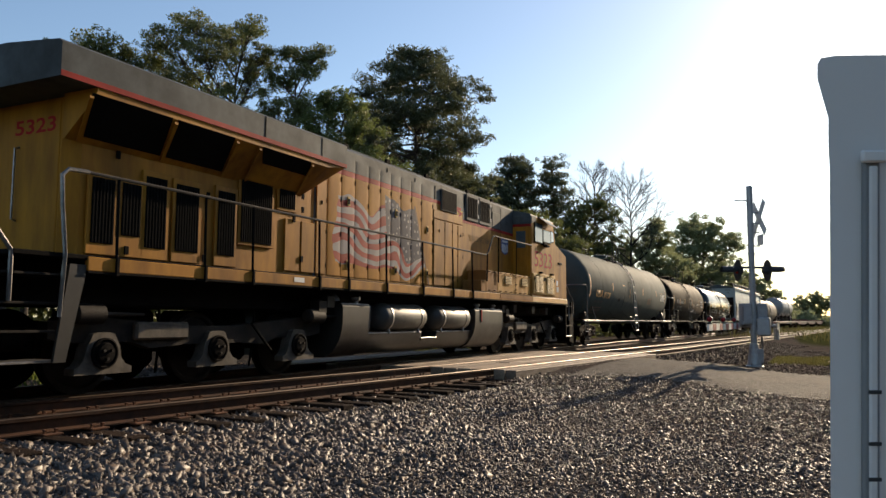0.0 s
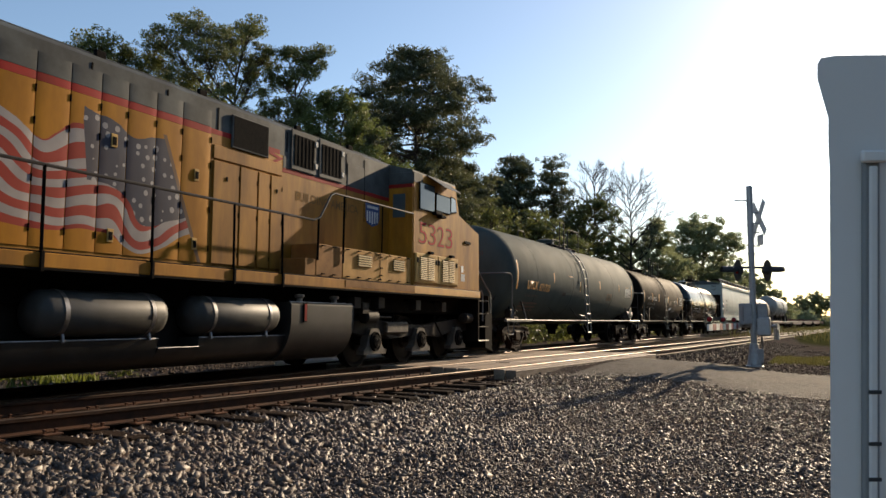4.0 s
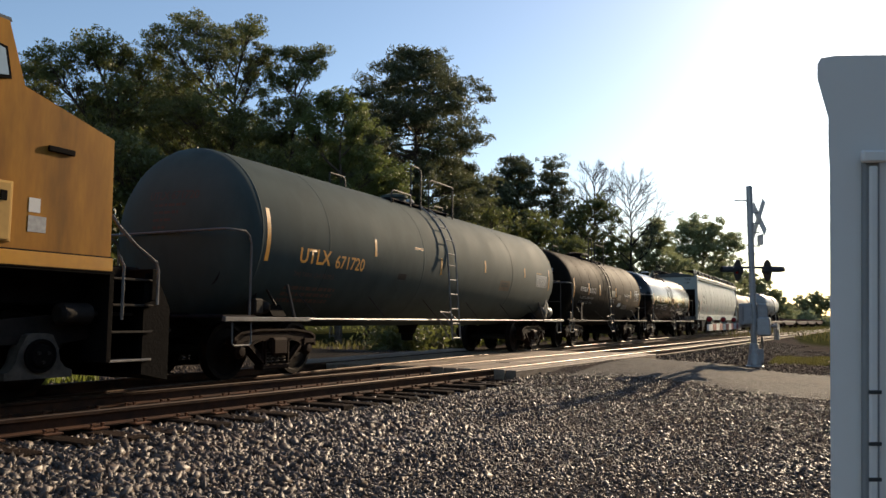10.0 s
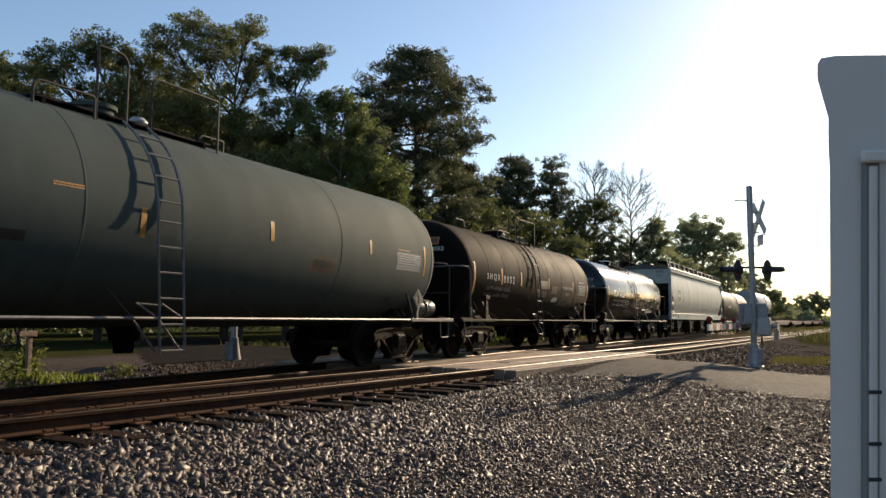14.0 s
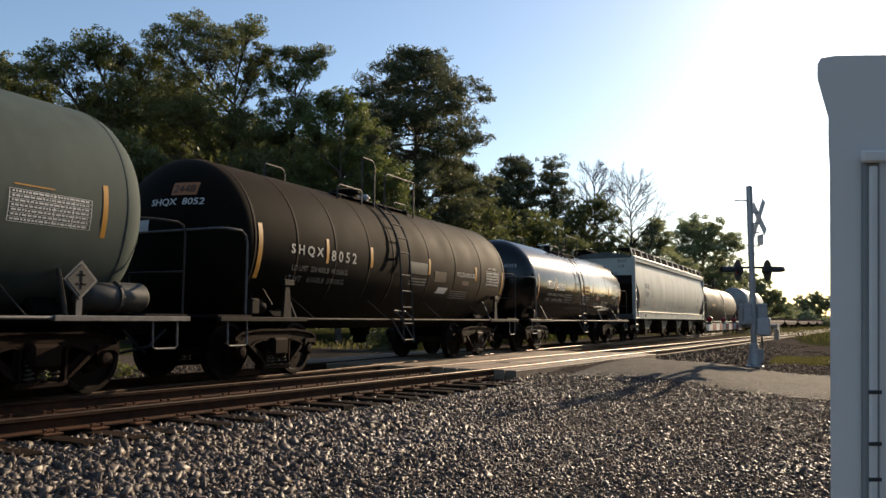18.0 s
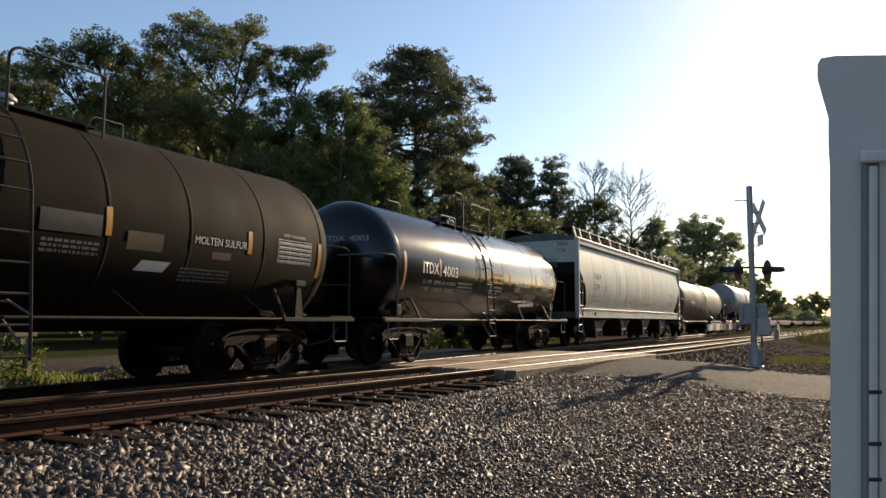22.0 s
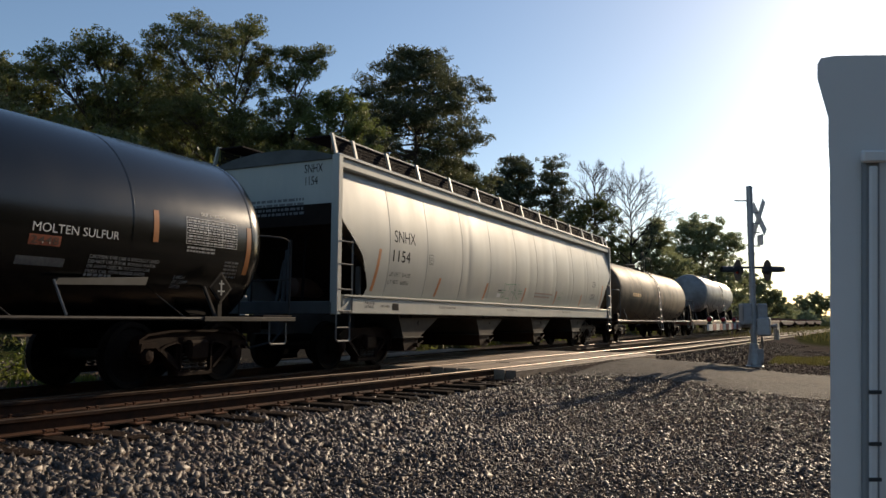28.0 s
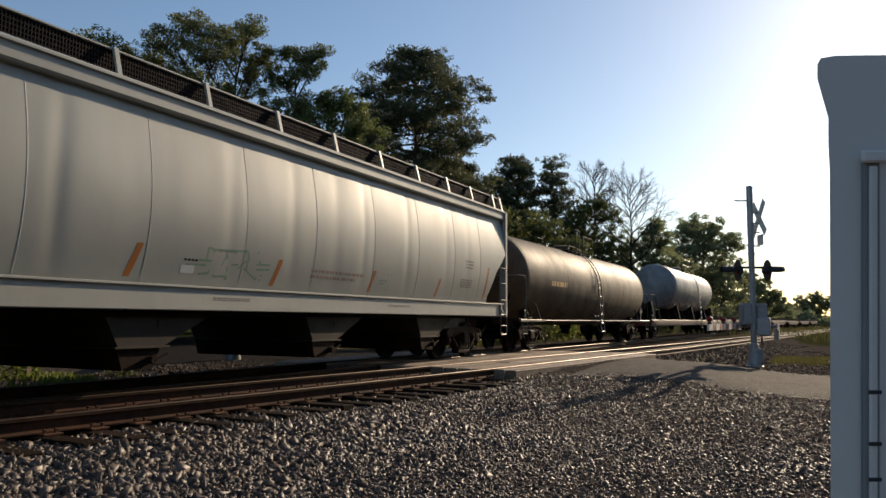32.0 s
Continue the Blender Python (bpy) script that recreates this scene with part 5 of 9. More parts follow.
    for r in range(6):
        strip(car, f, L(68.62), L(69.66), 2.02 + 0.075 * r, 2.027 + 0.075 * r, M_WHITE, "data_grid_line")
    for c in range(4):
        strip(car, f, L(68.62) + (0, 0.42, 0.72, 1.03)[c] - 0.004, L(68.62) + (0, 0.42, 0.72, 1.03)[c] + 0.004, 2.02, 2.4, M_WHITE, "data_grid_line")
    for r in range(5):
        bars(car, on_tank(zc, R, 0.006), L(68.65), 2.345 - 0.075 * r, 0.96, 0.028, 1, M_FADED, 90 + r, "data_panel", "white stencilled data panel")
    bars(car, f, L(68.65), 1.96, 0.55, 0.028, 2, M_FADED, 96)
    bars(car, f, L(69.45), 1.80, 0.3, 0.03, 5, M_DIM, 97)
    hf = head_face(L(59.3), R, zc, R * 0.5)
    tagged(part("end_lettering", text_mesh("ITDX  4003", 0.95, 0.12, lambda u, v: hf(0.0 - u, 2.62 + v), 0.015), M_FADED, car, "pale lettering on the tank head"), kind="stuff")
    # tan and black tank car behind the hopper
    R, zc = 1.48, 2.28
    car, L = tank_car("dusty tan and black tank car", 93.4, 111.0, 94.3, 109.9, R, zc, M_TANKTAN, (95.3, 109.0), (94.35, 98.2, 102.1, 106.0, 109.85), 0.0, 101.6)
    f = on_tank(zc, R)
    bars(car, f, L(96.4), 2.12, 1.6, 0.16, 1, M_REFLECT, 31)
    # pale tank on a red oxide frame
    R, zc = 1.36, 3.08
    car, L = tank_car("pale grey tank car with a red oxide frame", 112.0, 136.6, 119.4, 132.9, R, zc, M_TANKPALE, (114.0, 134.6), (119.45, 126.0, 132.85), 0.0, 126.0, style="small", rail_mat=M_OXIDE)
    part("deck", Geo().box(L(112.1), L(136.5), -1.42, 1.42, 0.72, 1.05, 0.02), M_OXIDE, car, "faded red oxide deck")
    for x in (121.0, 126.0, 131.0):
        part("cradle", Geo().prism([(-1.2, 1.1), (1.2, 1.1), (1.0, 2.0), (0.5, 1.66), (-0.5, 1.66), (-1.0, 2.0)], "x", L(x) - 0.12, L(x) + 0.12), M_BLACK, car)
    for a, b in (((125.2, -0.6), (128.4, -0.6)),):
        grab(car, [(L(a[0]), -0.6, zc + R - 0.15), (L(a[0]), -0.6, zc + R + 0.75), (L(b[0]), -0.6, zc + R + 0.75), (L(b[0]), -0.6, zc + R - 0.15)], 0.025)
        grab(car, [(L(a[0]), -0.6, zc + R + 0.35), (L(b[0]), -0.6, zc + R + 0.35)], 0.02)


def flat_car(x0, x1, label):
    mid = (x0 + x1) / 2
    car = thing("flat_car", label, "flat car", group="freight cars of the train")
    wheels = []
    h = (x1 - x0) / 2
    part("deck", Geo().box(-h, h, -1.4, 1.4, 0.95, 1.12, 0.02), M_OXIDE, car)
    part("side_sill", Geo().prism([(-h, 1.0), (h, 1.0), (h * 0.6, 0.55), (-h * 0.6, 0.55)], "y", -1.45, -1.36), M_OXIDE, car)
    part("side_sill", Geo().prism([(-h, 1.0), (h, 1.0), (h * 0.6, 0.55), (-h * 0.6, 0.55)], "y", 1.36, 1.45), M_OXIDE, car)
    for k in (-1, 1):
        part("end_bulkhead", Geo().box(k * (h - 0.4) - 0.08, k * (h - 0.4) + 0.08, -1.3, 1.3, 1.12, 1.45, 0.02), M_OXIDE, car)
        freight_truck(car, k * (h - 1.9), wheels)
        coupler(car, k * (h - 0.1), k)
    CARS.append((car, mid, h - 1.9, []))


def build_hopper():
    x0, x1 = 72.15, 92.05
    mid = (x0 + x1) / 2
    L = lambda x: x - mid
    car = thing("covered_hopper_car", "off-white covered hopper car with bulging sides and dark lettering", "hopper car", group="freight cars of the train")
    wheels = []
    half = (x1 - x0) / 2

    def side_y(z):
        """The bulging side in section."""
        t = (z - 1.38) / (3.93 - 1.38)
        return -(1.40 + 0.20 * math.sin(math.pi * min(1, max(0, t)) ** 0.85))

    seams = [74.02, 75.67, 77.52, 79.28, 81.15, 82.95, 84.9, 86.75, 88.6, 90.15]

    def surf(xx, z, side=-1):
        """The side with its seams, swellings and dents."""
        d = min(abs(xx - q) for q in seams)
        e = min(1.0, max(0.0, (z - 1.38) / (3.93 - 1.38)))
        swell = 0.006 * min(1.0, d / 0.5) ** 0.7 + 0.012 * noise.noise((xx * 0.55, 3.0 * side, 0.0)) * min(1.0, d / 0.3)
        crease = sum(a * math.exp(-((xx - c - 0.06 * math.sin(2 * z)) / w) ** 2) for c, w, a in ((77.95, 0.13, 0.022), (80.85, 0.15, 0.012), (82.35, 0.14, 0.014), (83.6, 0.20, 0.014), (84.55, 0.12, 0.014), (86.3, 0.12, 0.018), (88.2, 0.13, 0.012), (89.4, 0.13, 0.010)))
        dent = 0.010 * noise.noise((xx * 0.8, z * 0.7, 5.0 + side)) * math.sin(math.pi * e)
        return side_y(z) - (swell + dent - 0.5 * crease) * math.sin(math.pi * e) ** 0.5

    # body: nine bays that swell a little between the seams; ends cut back below
    n_x, n_z = 420, 24
    for side in (-1, 1):
        vs, fs = [], []
        for i in range(n_x + 1):
            x = x0 + 0.12 + (x1 - x0 - 0.24) * i / n_x
            for k in range(n_z + 1):
                z = 1.38 + (3.93 - 1.38) * k / n_z
                cut = float(np.interp(z, (1.38, 1.6, 2.22, 2.80), (1.0, 1.08, 0.72, 0.0)))
                xx = min(max(x, x0 + 0.12 + cut), x1 - 0.12 - cut)
                y = surf(xx, z, side)
                vs.append((L(xx), side * -y, z))
        m_ = n_z + 1
        fs = [(i * m_ + k, (i + 1) * m_ + k, (i + 1) * m_ + k + 1, i * m_ + k + 1) for i in range(n_x) for k in range(n_z)]
        body = part("side_sheet", Geo().add(vs, fs), M_HOPPER, car, "off-white bulging steel side sheet")
        for s in seams:
            pts = [(L(s), side * -(surf(s, z, side) + 0.003), z) for z in np.linspace(1.42, 3.9, 16)]
            part("weld_seam", Geo().tube(pts, 0.007, 5), M_HOPPER, body)
    # side sills, top chords
    for side in (-1, 1):
        y0, y1 = sorted((side * 1.36, side * 1.56))
        part("side_sill", Geo().box(L(x0) + 0.25, L(x1) - 0.25, y0, y1, 1.08, 1.40, 0.012), M_HOPPER, car, "off-white side sill beam")
        part("sill_lip", Geo().box(L(x0) + 0.25, L(x1) - 0.25, min(side * 1.5, side * 1.60), max(side * 1.5, side * 1.60), 1.39, 1.425, 0.006), M_HOPPER, car)
        part("top_chord", Geo().box(L(x0) + 0.05, L(x1) - 0.05, min(side * 1.40, side * 1.56), max(side * 1.40, side * 1.56), 3.76, 4.04, 0.03), M_HOPPER, car)
        part("top_chord_lip", Geo().box(L(x0) + 0.05, L(x1) - 0.05, min(side * 1.54, side * 1.60), max(side * 1.54, side * 1.60), 3.96, 4.0, 0.006), M_HOPPER, car)
    # roof
    prof = [(-1.5, 3.98), (-1.0, 4.12), (-0.4, 4.2), (0.4, 4.2), (1.0, 4.12), (1.5, 3.98), (1.5, 3.94), (-1.5, 3.94)]
    part("roof", Geo().prism(prof, "x", L(x0) + 0.06, L(x1) - 0.06), M_HOPPEREND, car, "pale grey arched roof")
    part("hatch_trough", Geo().box(L(x0) + 0.9, L(x1) - 0.9, -0.3, 0.3, 4.2, 4.3, 0.02), M_HOPPEREND, car)
    # roof walkways
    for side in (-1, 1):
        w = part("roof_walkway", Geo().box(L(x0) + 0.05, L(x1) - 0.05, min(side * 0.75, side * 1.34), max(side * 0.75, side * 1.34), 4.36, 4.39, 0.004), M_GRATE, car, "dark grated roof walkway")
        g = Geo()
        for k in range(int((x1 - x0) / 0.045) - 2):
            xx = L(x0) + 0.1 + k * 0.045
            g.box(xx, xx + 0.016, min(side * 1.33, side * 1.345), max(side * 1.33, side * 1.345), 4.08, 4.38)
        for z in (4.12, 4.18, 4.24, 4.30):
            g.box(L(x0) + 0.1, L(x1) - 0.1, min(side * 1.332, side * 1.343), max(side * 1.332, side * 1.343), z, z + 0.016)
        tagged(part("walkway_grating", g, M_GRATE, w), kind="stuff")
        part("walkway_rim", Geo().box(L(x0) + 0.05, L(x1) - 0.05, min(side * 1.33, side * 1.37), max(side * 1.33, side * 1.37), 4.385, 4.41, 0.004), M_HOPPER, w)
        for xp in (72.22, 72.91, 74.18, 75.5, 77.15, 78.78, 80.4, 82.05, 83.7, 85.35, 86.95, 88.5, 89.9, 91.4, 91.95):
            xx = L(xp)
            part("walkway_post", Geo().add([(xx - 0.035, side * 1.50, 4.03), (xx + 0.035, side * 1.50, 4.03), (xx + 0.035, side * 1.40, 4.42), (xx - 0.035, side * 1.40, 4.42), (xx - 0.035, side * 1.46, 4.03), (xx + 0.035, side * 1.46, 4.03), (xx + 0.035, side * 1.36, 4.42), (xx - 0.035, side * 1.36, 4.42)], [(0, 1, 2, 3), (4, 7, 6, 5), (0, 4, 5, 1), (1, 5, 6, 2), (2, 6, 7, 3), (3, 7, 4, 0)]), M_HOPPER, w)
    # ends
    for way, xe in ((-1, x0), (1, x1)):
        s = lambda d: L(xe) - way * d
        lo, hi = sorted((s(0.10), s(0.14)))
        part("end_panel", Geo().prism([(-1.5, 3.12), (1.5, 3.12), (1.5, 3.98), (1.0, 4.12), (0.4, 4.2), (-0.4, 4.2), (-1.0, 4.12), (-1.5, 3.98)], "x", lo, hi), M_HOPPER, car, "pale upper end panel")
        # Dusty brown strip and slope sheet hold the end's shade in their colour.
        part("end_panel", Geo().prism([(-1.5, 2.72), (1.5, 2.72), (1.5, 3.118), (-1.5, 3.118)], "x", lo, hi), M_SLOPE, car, "dust-browned lower edge of the end panel, shade in its colour")
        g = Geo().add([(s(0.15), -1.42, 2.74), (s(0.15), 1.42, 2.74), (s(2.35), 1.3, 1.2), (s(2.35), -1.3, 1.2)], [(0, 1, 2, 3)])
        part("slope_sheet", g, M_SLOPE, car, "brown sloping end sheet, shade in its colour")
        part("end_sill", Geo().box(*sorted((s(0.0), s(0.3))), -1.5, 1.5, 1.06, 1.3, 0.015), M_HOPPEREND, car)
        part("center_sill", Geo().box(*sorted((s(0.0), s(2.6))), -0.3, 0.3, 0.68, 1.06, 0.015), M_HOPPEREND, car)
        for side in (-1, 1):
            part("corner_post", Geo().box(*sorted((s(0.0), s(0.14))), min(side * 1.44, side * 1.60), max(side * 1.44, side * 1.60), 1.06, 4.0, 0.012), M_HOPPER, car, "off-white corner post")
            part("inner_post", Geo().box(*sorted((s(1.05), s(1.12))), min(side * 1.3, side * 1.4), max(side * 1.3, side * 1.4), 1.3, 2.0, 0.01), M_HOPPEREND, car)
            xa, xb = sorted((s(0.06), s(0.5)))
            lad = part("ladder", Geo().rod((s(0.52), side * 1.58, 1.1), (s(0.52), side * 1.58, 2.45), 0.02, 6), M_PIPE, car, "side ladder with round rungs")
            for z in (1.12, 1.52, 1.98, 2.40):
                part("rung", Geo().rod((xa, side * 1.6, z), (xb, side * 1.6, z), 0.014, 6), M_PIPE, lad)
            grab(car, [(s(0.02), side * 1.58, 1.08), (s(0.02), side * 1.58, 0.62), (s(0.06), side * 1.58, 0.58), (s(0.42), side * 1.58, 0.58), (s(0.46), side * 1.58, 0.62), (s(0.46), side * 1.58, 1.08)], 0.018, name="sill_step")
            grab(car, [(s(0.03), side * 1.58, 0.82), (s(0.45), side * 1.58, 0.82)], 0.014, name="sill_step")
            part("corner_brace", Geo().prism([(s(0.15), 1.16), (s(0.55), 1.40), (s(0.55), 1.36), (s(0.2), 1.12)], "y", side * 1.565, side * 1.58), M_HOPPER, car)
        tr = 74.0 if way < 0 else 90.2
        part("air_reservoir", Geo().lathe([(-0.5, 0.1), (-0.45, 0.2), (0.45, 0.2), (0.5, 0.1)], (L(tr) - way * -0.4, 0.2, 1.62), "x", 14), M_RUSTPANEL, car)
        part("brake_rigging", Geo().rod((s(0.3), -0.6, 1.3), (s(0.4), -0.6, 2.6), 0.03, 6), M_BLACK, car)
        for dx in (0.35, 0.9, 1.5):
            part("end_strut", Geo().rod((s(0.2 + dx * 0.3), 0.5 * (dx - 0.9), 1.2), (s(0.15 + dx * 0.5), 0.5 * (dx - 0.9), 2.6 - dx * 0.3), 0.045, 6), M_HOPPEREND, car)
        coupler(car, s(0.15), way)
        freight_truck(car, L(tr), wheels)
    # discharge hoppers underneath
    for a in (74.72, 78.76, 82.92, 87.0):
        e = L(a)
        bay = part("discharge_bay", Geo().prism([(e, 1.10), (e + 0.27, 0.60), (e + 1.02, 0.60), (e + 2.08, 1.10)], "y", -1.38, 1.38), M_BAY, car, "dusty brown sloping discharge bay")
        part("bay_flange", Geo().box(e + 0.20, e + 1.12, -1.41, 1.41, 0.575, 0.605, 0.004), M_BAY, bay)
        part("outlet_gate", Geo().prism([(e + 0.27, 0.575), (e + 0.98, 0.575), (e + 0.86, 0.30), (e + 0.36, 0.30)], "y", -1.36, 1.36), M_RUSTTRUCK, bay, "rusty outlet gate")
        part("gate_shaft", Geo().rod((e + 0.80, -1.46, 0.42), (e + 0.80, -1.36, 0.42), 0.05, 10).rod((e + 0.80, -1.45, 0.42), (e + 1.02, -1.45, 0.50), 0.016, 6), M_RUSTTRUCK, bay)
        part("vent_fitting", Geo().rod((e + 0.95, -1.395, 0.90), (e + 0.95, -1.38, 0.90), 0.05, 10), M_BAY, bay)
    for side in (-1, 1):
        part("brake_pipe", Geo().rod((L(x0) + 2.6, side * 1.46, 1.035), (L(x1) - 2.6, side * 1.46, 1.035), 0.022, 8), M_BLACK, car, "dark pipe under the side sill")
        for k in range(8):
            part("pipe_clip", Geo().box(L(x0) + 3.0 + k * 1.95, L(x0) + 3.06 + k * 1.95, *sorted((side * 1.43, side * 1.49)), 1.01, 1.085, 0.004), M_BLACK, car)
    # lettering and strips
    f = lambda x, z: (x, surf(x + mid, z) - 0.0018, z)
    letter(car, f, "SNHX", L(74.2), 2.56, 0.9, 0.25, M_INK, label="dark stencilled letters", bold=-0.005)
    letter(car, f, "1154", L(74.16), 2.16, 0.72, 0.24, M_INK, label="dark stencilled numerals", bold=0.0)
    letter(car, f, "LD LMT  219100", L(74.1), 1.86, 0.86, 0.08, M_INK, label="small stencilled weight data", bold=-0.01)
    letter(car, f, "LT WT  66900", L(74.08), 1.70, 0.84, 0.08, M_INK, label="small stencilled weight data", bold=-0.01)
    for x, z0, z1 in ((73.65, 1.53, 2.37), (76.39, 1.50, 1.93), (79.17, 1.50, 1.94), (82.04, 1.50, 1.93), (85.0, 1.5, 1.93), (87.9, 1.5, 1.92), (90.7, 1.5, 2.35)):
        strip(car, f, L(x) - 0.05, L(x) + 0.05, z0, z1, M_ORANGE, "reflective_strip", "orange reflective strip", slant=-0.14)
    g = Geo()
    for a, b, c, d in ((75.75, 75.95, 2.2, 2.21), (75.75, 75.95, 2.41, 2.42), (75.75, 75.76, 2.2, 2.42), (75.94, 75.95, 2.2, 2.42), (75.75, 75.95, 2.345, 2.352)):
        g.add([f(L(a), c), f(L(b), c), f(L(b), d), f(L(a), d)], [(0, 1, 2, 3)])
    part("plate_box", g, M_INK, car, "small stencilled box")
    letter(car, f, "C", L(75.81), 2.22, 0.08, 0.1, M_INK, bold=0.0)
    fs_ = lambda x, z: (x, -1.564, z)
    letter(car, fs_, "JACK HERE", L(73.75), 1.2, 0.34, 0.06, M_INK, label="tiny stencilled words", bold=0.0)
    letter(car, fs_, "PULL HERE\nLIFT HERE", L(73.15), 1.19, 0.36, 0.13, M_INK, label="tiny stencilled words", bold=0.0)
    strip(car, fs_, L(74.2), L(74.45), 1.16, 1.30, M_INK, "small_placard", n=1)
    bars(car, fs_, L(76.3), 1.26, 0.9, 0.016, 2, M_DIM, 40)
    bars(car, fs_, L(80.5), 1.26, 0.8, 0.016, 2, M_DIM, 41)
    bars(car, fs_, L(85.5), 1.26, 0.9, 0.016, 2, M_DIM, 42)
    bars(car, f, L(82.9), 1.78, 1.7, 0.05, 1, M_RUSTTEXT, 43)
    bars(car, f, L(82.9), 1.68, 1.4, 0.05, 1, M_RUSTTEXT, 46)
    bars(car, f, L(89.2), 2.4, 0.5, 0.045, 3, M_DIM, 44)
    bars(car, f, L(89.0), 1.95, 0.7, 0.026, 5, M_DIM, 45)
    # spray paint scrawl
    sc = mat("faded green spray paint", (0.17, 0.29, 0.19), (0.25, 0.34, 0.25), 15.0, 0.7, 0, 0.0)
    strokes = ([(80.37, 1.78), (80.38, 1.99), (80.5, 1.96), (81.21, 2.0), (81.26, 1.9), (81.24, 1.72)], [(80.5, 1.96), (80.46, 1.62), (80.26, 1.60)], [(80.62, 1.97), (80.56, 1.58), (80.86, 1.60)],
               [(80.76, 1.94), (80.80, 1.57), (80.87, 1.55)], [(80.95, 1.97), (80.85, 1.55)], [(80.70, 1.75), (80.78, 1.92), (80.83, 1.66)], [(80.0, 1.72), (80.38, 1.73)], [(80.22, 1.80), (80.48, 1.80)],
               [(80.9, 1.77), (81.05, 1.78)], [(81.05, 1.72), (81.22, 1.86)], [(81.18, 1.74), (81.51, 1.57)], [(81.53, 1.88), (81.50, 1.57)], [(81.45, 1.81), (81.78, 1.82)], [(81.47, 1.73), (81.78, 1.75)],
               [(81.45, 2.02), (81.44, 1.97)], [(81.60, 1.66), (81.63, 1.63)], [(81.58, 1.59), (81.61, 1.57)], [(85.51, 1.9), (85.48, 1.55)], [(85.2, 1.74), (85.5, 1.75)], [(85.22, 1.68), (85.42, 1.69)], [(85.65, 1.92), (85.62, 1.6)])
    for way in strokes:
        g = Geo()
        for (xa, za), (xb, zb) in zip(way, way[1:]):
            d = math.hypot(xb - xa, zb - za)
            nx, nz = -(zb - za) / d * 0.015, (xb - xa) / d * 0.015
            g.add([f(L(xa) + nx, za + nz), f(L(xb) + nx, zb + nz), f(L(xb) - nx, zb - nz), f(L(xa) - nx, za - nz)], [(0, 1, 2, 3)])
        part("spray_stroke", g, sc, car, "faded green spray paint")
    strip(car, f, L(79.92), L(80.17), 1.60, 1.71, M_WHITE, "label_sheet", "small white label", n=2)
    bars(car, f, L(79.95), 1.77, 0.26, 0.03, 1, M_INK, 47)
    ef = lambda y, z: (L(x0) + 0.095, y, z)
    part("end_lettering", text_mesh("SNHX\n1154", 0.42, 0.4, lambda u, v: ef(-0.75 - u, 3.48 + v), 0.0), M_INK, car, "dark lettering on the end panel")
    bars(car, lambda a, z: (L(x0) + 0.095, 0.55 - a, z), 0.0, 3.2, 1.3, 0.05, 4, M_DIM, 46)
    CARS.append((car, mid, (90.2 - 74.0) / 2, wheels))


build_tanks()
build_hopper()
for k, (a, b) in enumerate(((137.6, 155.6), (157.0, 175.0), (176.4, 194.4), (195.8, 213.8), (215.2, 233.2), (234.6, 252.6))):
    flat_car(a, b, "low red oxide flat car far along the train")


